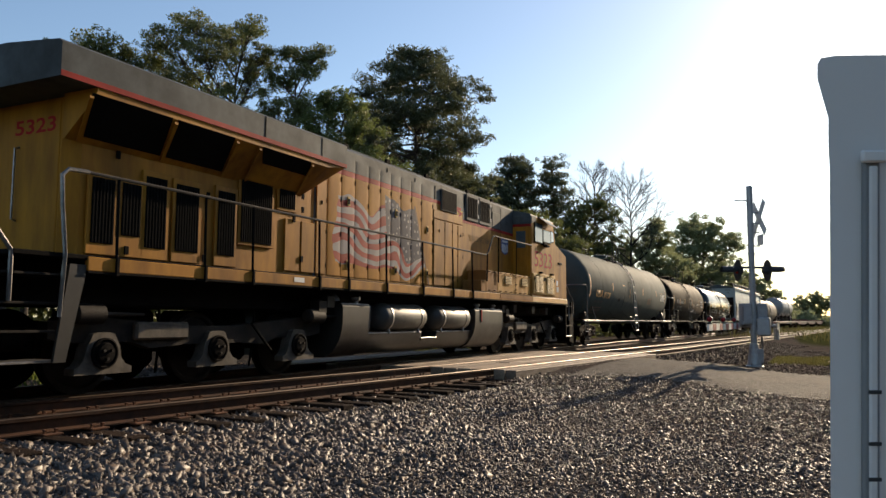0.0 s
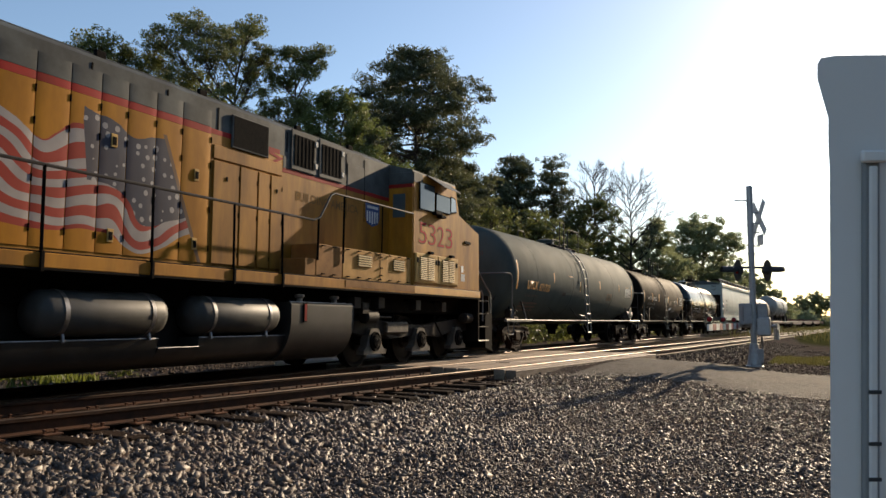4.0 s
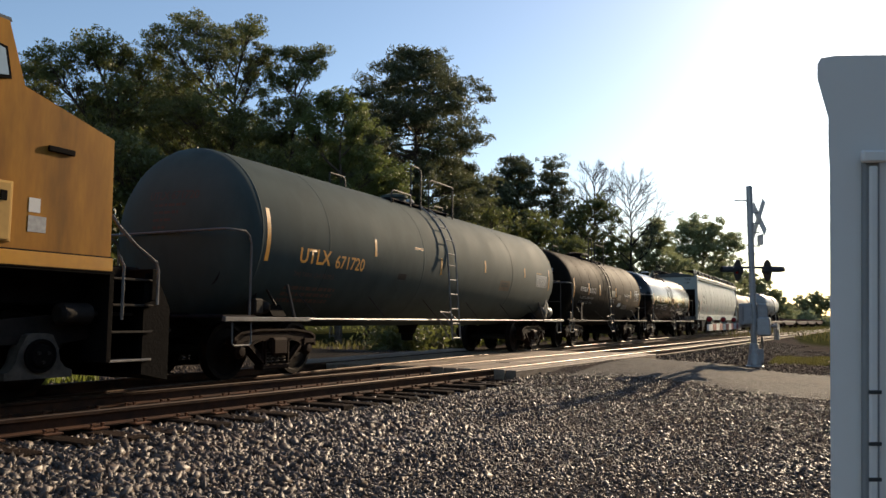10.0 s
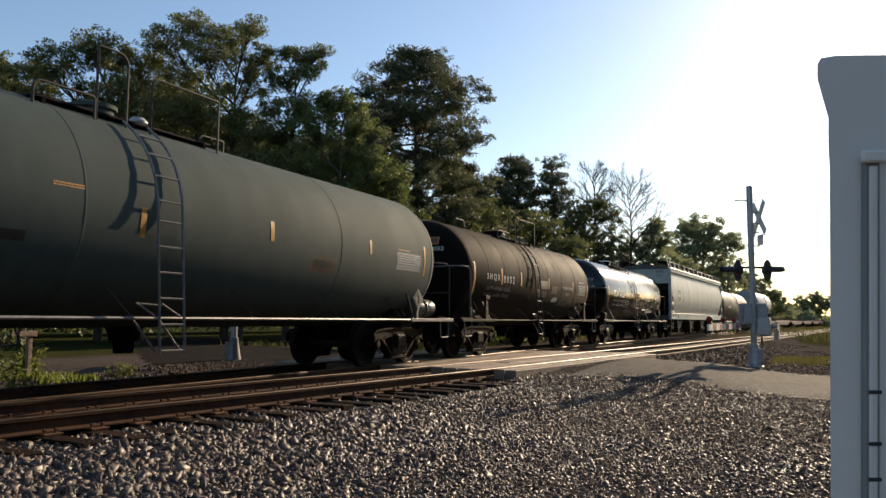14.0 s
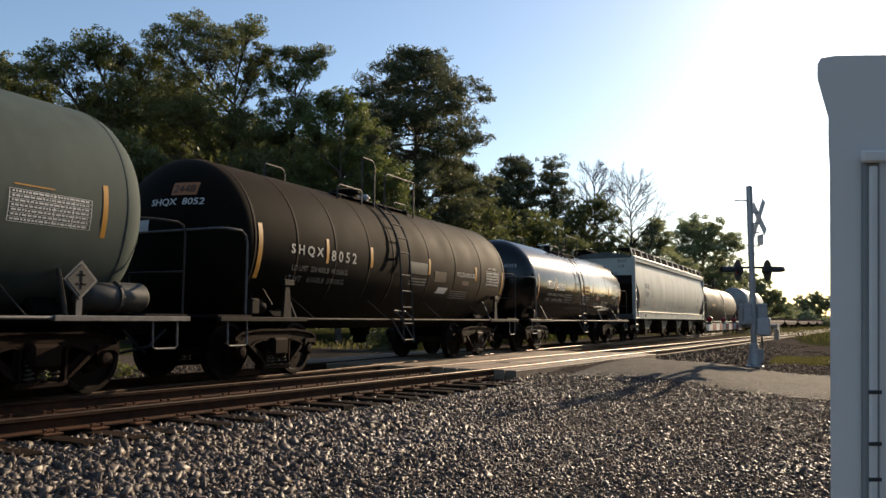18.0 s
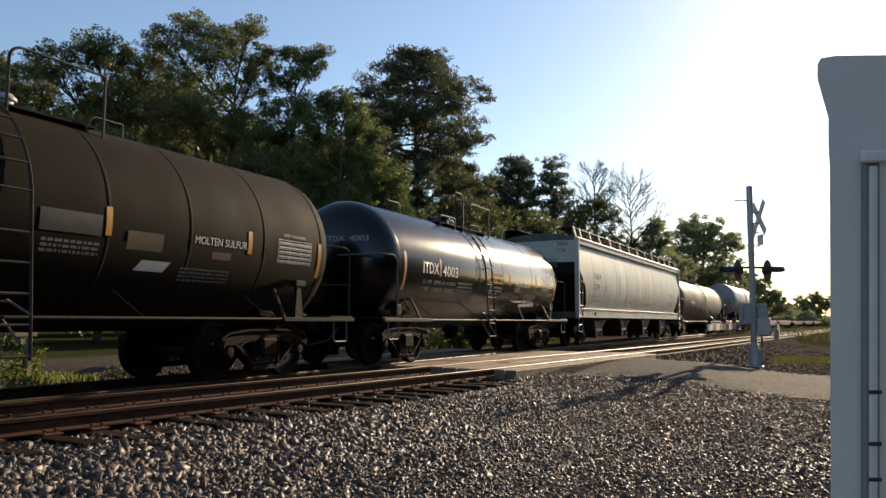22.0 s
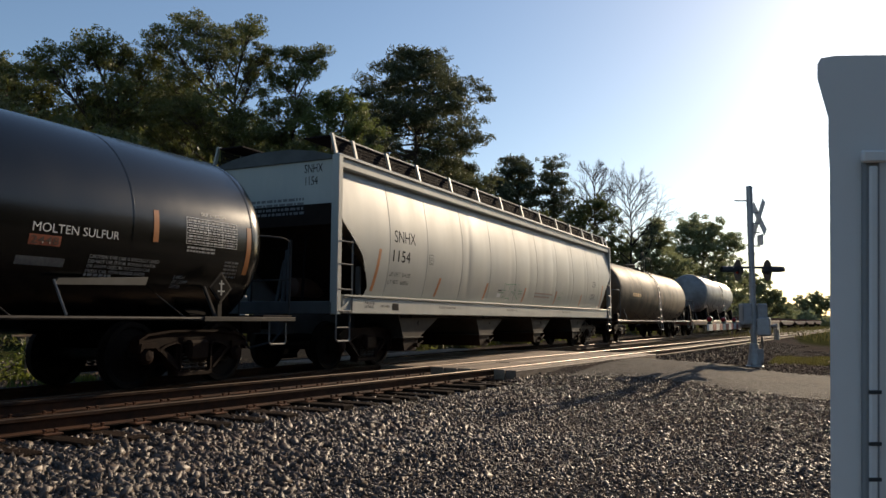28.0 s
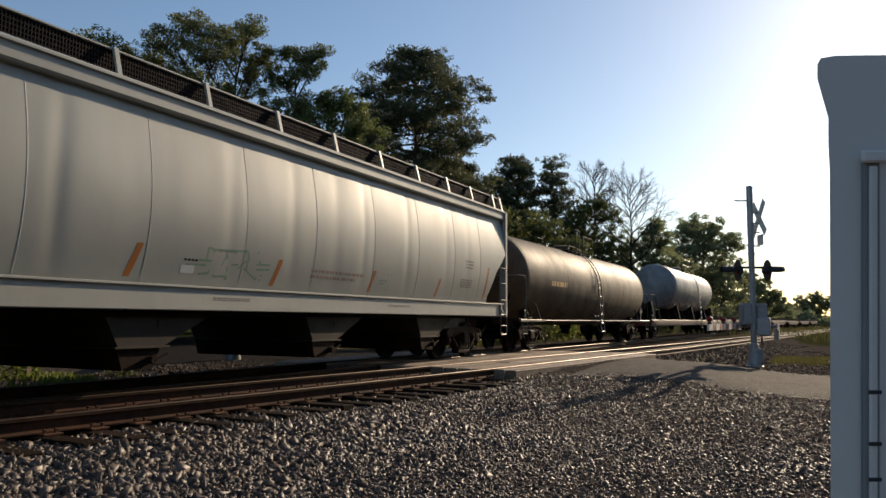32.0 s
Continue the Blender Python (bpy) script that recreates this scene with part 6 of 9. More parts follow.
def flag_paint():
    """Yellow door paint with a large waving flag painted across it: stripes, a blue field, white stars."""
    m = mat("yellow paint with waving flag", (0.44, 0.185, 0.010), (0.38, 0.155, 0.009), 3.0, 0.62, 0, 0.05, 30, dirt=(0.10, 0.045, 0.012), dscale=1.6, damt=0.45, stretch=(1, 1, 0.35), spec=0.1)
    N, K = m.node_tree.nodes, m.node_tree.links
    bsdf = N["Principled BSDF"]
    base = bsdf.inputs["Base Color"].links[0].from_socket
    tc = N.new("ShaderNodeTexCoord")
    sp = N.new("ShaderNodeSeparateXYZ")
    K.new(tc.outputs["Object"], sp.inputs[0])

    def op(kind, a, b=0.0, c=None):
        n = N.new("ShaderNodeMath")
        n.operation = kind
        for i, v in enumerate((a, b) if c is None else (a, b, c)):
            if isinstance(v, bpy.types.NodeSocket):
                K.new(v, n.inputs[i])
            else:
                n.inputs[i].default_value = v
        return n.outputs[0]

    def mix(fac, a, b):
        x = N.new("ShaderNodeMix")
        x.data_type = "RGBA"
        for sock, val in ((x.inputs[0], fac), (x.inputs[6], a), (x.inputs[7], b)):
            if isinstance(val, bpy.types.NodeSocket):
                K.new(val, sock)
            else:
                sock.default_value = (*val, 1)
        return x.outputs[2]

    x = op("ADD", sp.outputs["X"], 16.0)
    z = sp.outputs["Z"]
    wn_ = N.new("ShaderNodeTexNoise")
    wn_.inputs["Scale"].default_value, wn_.inputs["Detail"].default_value = 0.9, 1.0
    K.new(tc.outputs["Object"], wn_.inputs["Vector"])
    wob = op("MULTIPLY", op("SUBTRACT", wn_.outputs["Fac"], 0.5), 1.0)
    wave = op("ADD", op("MULTIPLY", op("SINE", op("MULTIPLY", x, 3.4)), 0.13), wob)
    # the cloth falls away towards the front
    zz = op("ADD", op("ADD", z, wave), op("MULTIPLY", op("SUBTRACT", x, 12.3), 0.06))
    stripe = op("GREATER_THAN", op("FRACT", op("MULTIPLY", zz, 3.6)), 0.48)
    sh = N.new("ShaderNodeTexNoise")
    sh.inputs["Scale"].default_value, sh.inputs["Detail"].default_value = 2.2, 3.0
    K.new(tc.outputs["Object"], sh.inputs["Vector"])
    white = mix(sh.outputs["Fac"], (0.15, 0.15, 0.165), (0.48, 0.45, 0.42))
    red = mix(sh.outputs["Fac"], (0.20, 0.02, 0.022), (0.37, 0.04, 0.035))
    cloth = mix(stripe, white, red)
    # blue field with stars
    field = op("MULTIPLY", op("GREATER_THAN", op("ADD", x, op("MULTIPLY", z, 0.12)), 14.62), op("GREATER_THAN", op("ADD", op("SUBTRACT", z, op("MULTIPLY", op("SUBTRACT", x, 14.3), -0.25)), wave), 2.75))
    vor = N.new("ShaderNodeTexVoronoi")
    vor.inputs["Scale"].default_value, vor.inputs["Randomness"].default_value = 6.0, 0.55
    K.new(tc.outputs["Object"], vor.inputs["Vector"])
    star = op("LESS_THAN", vor.outputs["Distance"], op("MULTIPLY", sh.outputs["Fac"], 0.46))
    navy = mix(sh.outputs["Fac"], (0.010, 0.022, 0.045), (0.045, 0.068, 0.105))
    blue = mix(star, navy, (0.30, 0.30, 0.30))
    cloth = mix(field, cloth, blue)
    # ragged outline of the painted cloth
    edge = N.new("ShaderNodeTexNoise")
    edge.inputs["Scale"].default_value, edge.inputs["Detail"].default_value = 1.6, 4.0
    K.new(tc.outputs["Object"], edge.inputs["Vector"])
    e = op("MULTIPLY", op("SUBTRACT", edge.outputs["Fac"], 0.5), 0.5)
    left = op("GREATER_THAN", op("ADD", x, e), op("ADD", 12.2, op("MULTIPLY", op("ABSOLUTE", op("SUBTRACT", z, 2.6)), 0.25)))
    right = op("LESS_THAN", op("ADD", x, op("MULTIPLY", op("SUBTRACT", z, 1.8), 0.42)), 16.3)
    top = op("LESS_THAN", op("ADD", op("ADD", z, wave), op("MULTIPLY", e, 0.3)), op("ADD", 3.4, op("MULTIPLY", op("GREATER_THAN", x, 14.2), 0.2)))
    low = op("GREATER_THAN", op("ADD", z, op("MULTIPLY", wave, 0.8)), 2.05)
    mask = op("MULTIPLY", op("MULTIPLY", left, right), op("MULTIPLY", top, low))
    mask = op("MULTIPLY", mask, 0.92)
    lean = op("ADD", x, op("MULTIPLY", op("SUBTRACT", z, 1.8), 0.42))
    pole = op("MULTIPLY", op("MULTIPLY", op("GREATER_THAN", lean, 16.29), op("LESS_THAN", lean, 16.36)), op("LESS_THAN", z, 3.62))
    painted = mix(mask, base, cloth)
    K.new(mix(op("MULTIPLY", pole, 0.85), painted, (0.10, 0.07, 0.055)), bsdf.inputs["Base Color"])
    return m


def build_locomotive():
    X0 = 16.0
    G = lambda: Geo((-X0, 0, 0))
    loco = thing("locomotive", "yellow and grey diesel locomotive with a painted waving flag", "locomotive")
    wheels = []
    sd = -1.53                       # cab side
    hy = 0.93                        # half width of the hood
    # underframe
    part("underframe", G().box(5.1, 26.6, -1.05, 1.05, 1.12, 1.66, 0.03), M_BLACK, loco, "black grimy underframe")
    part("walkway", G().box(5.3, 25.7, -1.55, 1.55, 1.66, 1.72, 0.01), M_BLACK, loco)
    for side in (-1, 1):
        a, b = sorted((side * 1.5, side * 1.565))
        part("side_sill", G().box(6.24, 25.68, a, b, 1.53, 1.70, 0.008), M_YELLOW, loco, "yellow side sill")
        part("sill_edge", G().box(6.24, 25.68, a - 0.004, b + 0.004, 1.50, 1.53, 0.004), M_BLACK, loco)
    # long hood core and roof
    hood = part("long_hood", G().prism([(-hy, 1.72), (hy, 1.72), (hy, 4.36), (hy - 0.06, 4.43), (hy - 0.2, 4.47), (0.4, 4.5), (-0.4, 4.5), (-hy + 0.2, 4.47), (-hy + 0.06, 4.43), (-hy, 4.36)], "x", 11.6, 22.2), M_GRAY, loco, "grey upper long hood")
    part("hood_stripe", G().box(11.7, 18.2, -hy - 0.006, hy + 0.006, 3.86, 3.94), M_RED, loco, "red stripe")
    lower = part("hood_side", G().box(11.7, 22.15, -hy - 0.004, hy + 0.004, 1.74, 3.86), M_YELLOW, loco, "yellow hood side")
    M_FLAG = flag_paint()
    for side in (-1, 1):
        o = side * (hy + 0.004)
        part("grey_band", G().box(18.3, 22.03, *sorted((o, o + side * 0.004)), 3.645, 3.86), M_GRAY, loco, "grey paint under the vents")
        part("red_zigzag", G().prism([(17.9, 3.88), (18.3, 3.80), (18.02, 3.66), (18.3, 3.60), (18.3, 3.565), (17.88, 3.64), (18.14, 3.78), (17.9, 3.82)], "y", o, o + side * 0.005), M_RED, loco, "angular bend of the red stripe")
        part("red_band", G().box(18.3, 22.03, *sorted((o, o + side * 0.004)), 3.565, 3.643), M_RED, loco, "red stripe under the vents")
    xs = [12.04, 12.5, 13.0, 13.52, 14.0, 14.46, 14.9, 15.4, 15.9, 16.5]
    for i in range(len(xs) - 1):
        a, b = xs[i] + 0.008, xs[i + 1] - 0.008
        for side in (-1, 1):
            out = [(a, side * (hy + 0.004)), (a, side * (hy + 0.011)), (a + 0.04, side * (hy + 0.0155)), (a + 0.13, side * (hy + 0.018)), (b - 0.13, side * (hy + 0.018)), (b - 0.04, side * (hy + 0.0155)), (b, side * (hy + 0.011)), (b, side * (hy + 0.004))]
            d = part("engine_door", G().prism(out, "z", 1.82, 3.84), M_FLAG, loco, "yellow hood door with part of the painted flag" if side < 0 else "")
            if side < 0:
                part("door_cap", G().prism([(p, q * 1.0 + (0.002 if side > 0 else -0.002)) for p, q in out], "z", 3.95, 4.2), M_GRAY, d)
                part("door_stripe", G().prism(out, "z", 3.842, 3.948), M_RED, d)
                for z in ((), (2.02, 3.3), (), (), (), (2.02, 3.3), (), (), (2.05, 3.1))[i]:
                    lp = part("latch_plate", G().box((a + b) / 2 - 0.05, (a + b) / 2 + 0.05, side * (hy + 0.034), side * (hy + 0.018), z - 0.05, z + 0.13, 0.004), M_DUSTY, d)
                    part("latch", G().box((a + b) / 2 - 0.03, (a + b) / 2 + 0.03, side * (hy + 0.044), side * (hy + 0.03), z - 0.02, z + 0.09, 0.004), M_BLACK, lp)
                for z in (2.0, 2.6, 3.3, 3.7):
                    part("hinge", G().rod((b + 0.008, side * (hy + 0.016), z), (b + 0.008, side * (hy + 0.016), z + 0.09), 0.011, 6), M_BLACK, d)
    for a, b in ((11.66, 11.98), (16.56, 17.15), (17.18, 17.6), (17.63, 17.93), (17.96, 18.26)):
        d = part("hood_door", G().box(a, b, -hy - 0.03, -hy - 0.003, 1.82, 3.45 if a > 16 else 3.6, 0.01), M_YELLOW, loco, "yellow hood door")
        part("latch", G().box((a + b) / 2 - 0.018, (a + b) / 2 + 0.018, -hy - 0.042, -hy - 0.028, 3.15, 3.22, 0.004), M_BLACK, d) if round(a, 2) in (16.56, 17.96, 11.66) else None
        for z in (1.95, 2.6, 3.2):
            part("hinge", G().rod((b, -hy - 0.028, z), (b, -hy - 0.028, z + 0.08), 0.009, 6), M_BLACK, d)
    part("hood_panel", G().box(16.56, 18.26, -hy - 0.02, -hy - 0.003, 3.48, 3.70, 0.008), M_YELLOW, loco)
    part("panel_joint", G().box(20.32, 20.335, -hy - 0.009, -hy - 0.003, 3.0, 4.3), M_SCREEN, loco)
    part("panel_joint", G().box(21.0, 21.015, -hy - 0.009, -hy - 0.003, 3.0, 4.3), M_SCREEN, loco)
    part("access_door", G().box(20.36, 20.98, -hy - 0.016, -hy - 0.003, 3.66, 4.12, 0.006), M_GRAY, loco, "grey access door")
    # roof seams and small lift lugs
    for x in (12.6, 14.3, 15.6, 16.65, 18.4):
        part("roof_seam", G().box(x - 0.012, x + 0.012, -hy - 0.008, hy + 0.008, 3.95, 4.3), M_BLACK, loco)
    for x in (12.8, 14.5, 16.4, 18.85, 20.6):
        part("lift_lug", G().box(x - 0.08, x + 0.08, -0.85, -0.78, 4.42, 4.54, 0.01), M_BLACK, loco)
    part("roof_edge", G().rod((12, -0.74, 4.48), (22, -0.74, 4.48), 0.02, 6), M_GRAY, loco)
    part("exhaust_stack", G().box(14.2, 15.2, -0.3, 0.3, 4.46, 4.62, 0.03), M_BLACK, loco)
    # air intake screen and vents near the cab
    for side in (-1, 1):
        y = side * (hy + 0.003)
        fr = part("intake_screen", G().box(16.94, 17.86, min(y, y + side * 0.04), max(y, y + side * 0.04), 3.72, 4.27, 0.012), M_GRAY, loco, "grey frame with a dark intake screen")
        part("screen", G().box(16.97, 17.83, min(y + side * 0.036, y + side * 0.044), max(y + side * 0.036, y + side * 0.044), 3.75, 4.25), M_SCREEN, fr)
        for a, b in ((18.50, 19.26), (19.36, 20.16)):
            fr = part("vent", G().box(a, b, min(y, y + side * 0.03), max(y, y + side * 0.03), 3.66, 4.40, 0.012), M_GRAY, loco, "grey framed vent with dark slats")
            part("screen", G().box(a + 0.07, b - 0.07, min(y + side * 0.026, y + side * 0.034), max(y + side * 0.026, y + side * 0.034), 3.74, 4.31), M_SCREEN, fr)
            for z in (3.78, 4.2):
                part("vent_latch", G().box(b - 0.055, b + 0.02, *sorted((y + side * 0.025, y + side * 0.05)), z, z + 0.1, 0.006), M_FADED, fr)
            for k in range(6):
                xx = a + 0.1 + k * (b - a - 0.2) / 5
                part("slat", G().box(xx - 0.012, xx + 0.012, min(y + side * 0.033, y + side * 0.042), max(y + side * 0.033, y + side * 0.042), 3.75, 4.30), M_BLACK, fr)
    # radiator section at the rear
    rad = part("radiator_hood", G().prism([(6.57, -hy), (6.4, -hy + 0.16), (6.4, hy - 0.16), (6.57, hy), (11.75, hy), (11.75, -hy)], "z", 1.74, 3.8), M_YELLOW, loco, "dirty yellow radiator section")
    wing = [(-1.52, 3.79), (1.52, 3.79), (1.52, 4.20), (1.47, 4.24), (0.5, 4.34), (-0.5, 4.34), (-1.47, 4.24), (-1.52, 4.20)]
    cap = part("radiator_cap", G().prism(wing, "x", 5.78, 11.8), M_GRAY, loco, "grey overhanging radiator roof")
    for side in (-1, 1):
        a, b = sorted((side * 1.515, side * 1.527))
        part("red_edge", G().box(5.78, 11.8, a, b, 3.79, 3.86), M_RED, cap, "red edge stripe")
        for x0, x1 in ((6.52, 7.78), (7.88, 9.03), (9.68, 10.96)):
            lo, hi = 3.27 if x0 < 9.5 else 3.50, 3.70
            at_y = lambda z: side * (hy + 0.030 + (z - 3.22) * 1.16)
            q = [(x0, at_y(lo), lo), (x1, at_y(lo), lo), (x1 - 0.26, at_y(hi), hi), (x0 - 0.26, at_y(hi), hi)]
            part("radiator_screen", G().add(q + [(p[0], p[1] * 0.97, p[2] + 0.02) for p in q], [(0, 1, 2, 3), (7, 6, 5, 4), (0, 4, 5, 1), (1, 5, 6, 2), (2, 6, 7, 3), (3, 7, 4, 0)]), M_SCREEN, cap, "dark slanted radiator screen")
        part("wing_underside", G().prism([(side * (hy - 0.02), 3.22), (side * (hy + 0.01), 3.21), (side * 1.505, 3.70), (side * 1.505, 3.80), (side * (hy - 0.02), 3.80)], "x", 6.3, 11.2), M_YELLOW, cap, "dirty yellow slanted underside of the radiator wing")
        for x in (6.46, 7.83, 9.08, 9.6, 11.0):
            part("screen_rib", G().add([(x, side * (hy + 0.03), 3.23), (x + 0.06, side * (hy + 0.03), 3.23), (x - 0.20, side * 1.5, 3.665), (x - 0.26, side * 1.5, 3.665), (x, side * (hy + 0.03), 3.20), (x + 0.06, side * (hy + 0.03), 3.20), (x - 0.20, side * 1.5, 3.635), (x - 0.26, side * 1.5, 3.635)], [(0, 1, 2, 3), (7, 6, 5, 4), (0, 4, 5, 1), (1, 5, 6, 2), (2, 6, 7, 3), (3, 7, 4, 0)]), M_YELLOW, cap)
        part("wing_end", G().add([(11.2, side * hy, 3.22), (11.2, side * 1.5, 3.70), (11.76, side * 1.5, 3.79), (11.5, side * hy, 3.44), (11.2, side * hy, 3.8), (11.2, side * 1.5, 3.8), (11.76, side * 1.5, 3.8), (11.5, side * hy, 3.8)], [(0, 1, 2, 3), (4, 7, 6, 5), (0, 4, 5, 1), (1, 5, 6, 2), (2, 6, 7, 3), (3, 7, 4, 0)]), M_YELLOW, cap)
    for x in (9.45, 11.0):
        part("cap_seam", G().box(x - 0.01, x + 0.01, -1.526, 1.526, 3.8, 4.2), M_BLACK, cap)
    # louvre doors under the radiators
    y = -hy
    for x0, x1, z0, z1 in ((6.72, 7.08, 1.94, 2.80), (7.2, 7.52, 2.08, 2.80), (7.6, 7.98, 1.95, 2.96), (8.16, 8.62, 1.95, 2.94), (9.03, 9.42, 1.96, 2.98), (9.56, 10.34, 2.22, 3.33), (10.54, 10.98, 2.92, 3.36)):
        d = part("louvre_door", G().box(x0 - 0.06, x1 + 0.06, y - 0.04, y - 0.002, 1.79 if x0 < 9.5 else z0 - 0.05, z1 + 0.08, 0.01), M_YELLOW, loco, "yellow door with a dark louvre")
        part("louvre_backing", G().box(x0, x1, y - 0.045, y - 0.039, z0, z1), M_SCREEN, d)
        n = max(3, int((x1 - x0) / 0.05))
        for k in range(n):
            xx = x0 + (k + 0.5) * (x1 - x0) / n
            part("louvre_slat", G().box(xx - 0.01, xx + 0.01, y - 0.06, y - 0.043, z0 + 0.01, z1 - 0.01), M_SCREEN, d)
    for x, z in ((7.1, 3.1), (7.3, 1.83), (8.75, 1.83), (8.8, 2.8), (10.95, 2.7), (11.2, 3.15), (11.2, 2.0), (11.2, 2.9)):
        part("latch", G().box(x - 0.035, x + 0.035, y - 0.06, y - 0.035, z, z + 0.11, 0.006), M_BLACK, loco)
    for x0, x1 in ((10.72, 11.15), (11.2, 11.6)):
        part("hood_door", G().box(x0, x1, y - 0.035, y - 0.002, 1.82, 2.75, 0.01), M_YELLOW, loco, "yellow hood door")
    # rear end
    part("rear_wall", G().box(6.385, 6.41, -0.74, 0.74, 1.76, 3.76, 0.008), M_YELLOW, loco)
    part("rear_number", text_mesh("5323", 0.8, 0.2, lambda u, v: (6.38 - X0, 0.13 - u, 3.36 + v), 0.02), M_NUMRED, loco, "faded red numerals on the rear")
    part("rear_grab", G().tube([(6.38, 0.03, 3.2), (6.32, 0.03, 3.18), (6.32, 0.03, 2.25), (6.38, 0.03, 2.23)], 0.016, 6), M_STEEL, loco)
    # battery boxes beside the walkway
    for side in (-1, 1):
        a, b = sorted((side * 0.95, side * 1.50))
        bx = part("battery_box", G().box(19.4, 22.08, a, b, 1.72, 2.30, 0.012), M_DUSTBOX, loco, "dusty yellow battery box with louvres")
        o = side * 1.505
        for x0, x1 in ((19.9, 20.38), (21.25, 21.72)):
            for k in range(5):
                z = 1.99 + 0.045 * k
                part("louvre_slat", G().prism([(x0, z), (x1, z), (x1, z + 0.028), (x0, z + 0.028)], "y", o, o + side * 0.03), M_SLAT, bx)
            part("louvre_backing", G().box(x0, x1, min(o, o + side * 0.004), max(o, o + side * 0.004), 1.985, 2.212), M_SCREEN, bx)
        part("door_joint", G().box(20.735, 20.75, *sorted((o, o + side * 0.003)), 1.74, 2.29), M_SCREEN, bx)
        for k in range(7):
            x = 19.55 + 0.39 * k
            for z in (2.27, 1.765):
                part("hasp", G().box(x - 0.05, x + 0.02, *sorted((o, o + side * 0.045)), z - 0.009, z + 0.009), M_BLACK, bx)
        for z in (2.22, 2.0, 1.85):
            part("hasp", G().box(20.72, 20.78, *sorted((o, o + side * 0.04)), z - 0.01, z + 0.01), M_BLACK, bx)
        sb = part("step_box", G().box(18.56, 19.385, a, b, 1.72, 2.30, 0.012), M_BROWNBOX, loco, "brown dusty equipment box")
        for x in (18.75, 19.1):
            part("hasp", G().box(x - 0.05, x + 0.02, *sorted((o, o + side * 0.045)), 2.262, 2.28), M_BLACK, sb)
            part("hasp", G().box(x - 0.05, x + 0.02, *sorted((o, o + side * 0.045)), 1.76, 1.778), M_BLACK, sb)
        part("step_box_tread", G().box(18.24, 18.55, a, b, 1.72, 2.02, 0.012), M_BROWNBOX, loco, "brown dusty step")
        part("lower_panel", G().box(19.4, 22.08, *sorted((side * 1.566, side * 1.572)), 1.57, 1.70), M_BROWNBOX, loco, "dusty brown panel under the battery box")
    # cab
    roofx = [(22.1, 4.15), (24.2, 4.18)]
    cab_prof = [(22.1, 1.55), (25.68, 1.55), (25.66, 3.18), (24.44, 3.53), (24.22, 4.2), (22.1, 4.2)]
    cab = part("cab_body", G().prism(cab_prof, "y", -1.53, 1.53), M_YELLOW, loco, "yellow wide-nose cab")
    roof = [(-1.53, 4.2), (1.53, 4.2), (1.50, 4.25), (0.9, 4.40), (-0.9, 4.40), (-1.50, 4.25)]
    part("cab_roof", G().prism(roof, "x", 22.05, 24.25), M_GRAY, cab, "dark grey cab roof")
    part("cab_top_band", G().box(22.09, 22.5, -1.536, 1.536, 3.98, 4.2), M_GRAY, cab)
    part("cab_rear_wall", G().box(22.04, 22.1, -1.52, 1.52, 1.75, 3.86, 0.01), M_YELLOW, cab, "yellow back wall of the cab")
    part("cab_rear_stripe", G().box(22.036, 22.1, -1.522, 1.522, 3.862, 3.938), M_RED, cab, "red stripe")
    part("cab_rear_top", G().box(22.04, 22.1, -1.52, 1.52, 3.94, 4.2, 0.01), M_GRAY, cab, "grey upper back wall")
    part("cab_rear_door", G().box(22.015, 22.045, -1.42, -0.98, 2.32, 3.84, 0.01), M_YELLOW, cab, "yellow cab door")
    part("door_pane", G().box(22.008, 22.018, -1.36, -1.05, 3.2, 3.72, 0.01), M_GLASS, cab)
    for side in (-1, 1):
        y = side * 1.53
        yy = lambda d: (min(y, y + side * d), max(y, y + side * d))
        for (x0, x1, z0, z1) in ((22.34, 23.03, 3.43, 4.0), (23.14, 23.86, 3.49, 3.86)):
            w = part("window", G().box(x0 - 0.03, x1 + 0.03, *yy(0.03), z0 - 0.03, z1 + 0.03, 0.012), M_BLACK, cab, "dark framed cab side window")
            part("pane", G().box(x0, x1, *yy(0.036), z0, z1), M_GLASS, w)
        w = part("window", G().prism([(23.93, 3.5), (24.27, 3.56), (24.2, 3.9), (23.97, 3.93), (23.93, 3.9)], "y", y, y + side * 0.02), M_BLACK, cab, "small front quarter window")
        # Solid pane, painted with the brightness of the sky behind.
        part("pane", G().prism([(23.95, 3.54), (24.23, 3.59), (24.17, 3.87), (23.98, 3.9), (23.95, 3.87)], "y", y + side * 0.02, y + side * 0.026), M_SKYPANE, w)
        g = G().add([(22.68, y, 4.24), (23.95, y, 4.2), (23.9, y + side * 0.30, 3.98), (22.98, y + side * 0.30, 4.0), (22.68, y, 4.22), (23.95, y, 4.18), (23.9, y + side * 0.30, 3.96), (22.98, y + side * 0.30, 3.98)], [(0, 1, 2, 3), (7, 6, 5, 4), (0, 4, 5, 1), (1, 5, 6, 2), (2, 6, 7, 3), (3, 7, 4, 0)])
        part("sunshade", g, M_GRAY, cab, "grey sunshade over the cab window")
        part("arm_rest", G().box(22.95, 23.3, *yy(0.12), 3.36, 3.44, 0.02), M_BLACK, cab)
        part("mirror", G().box(23.2, 23.45, *yy(0.14), 3.32, 3.38, 0.01), M_BLACK, cab)
        # louvred cabinet doors below the cab
        fr = part("louvre_frame", G().box(22.15, 24.36, *yy(0.02), 1.78, 2.44, 0.01), M_DUSTY, cab, "yellow louvred cabinet doors")
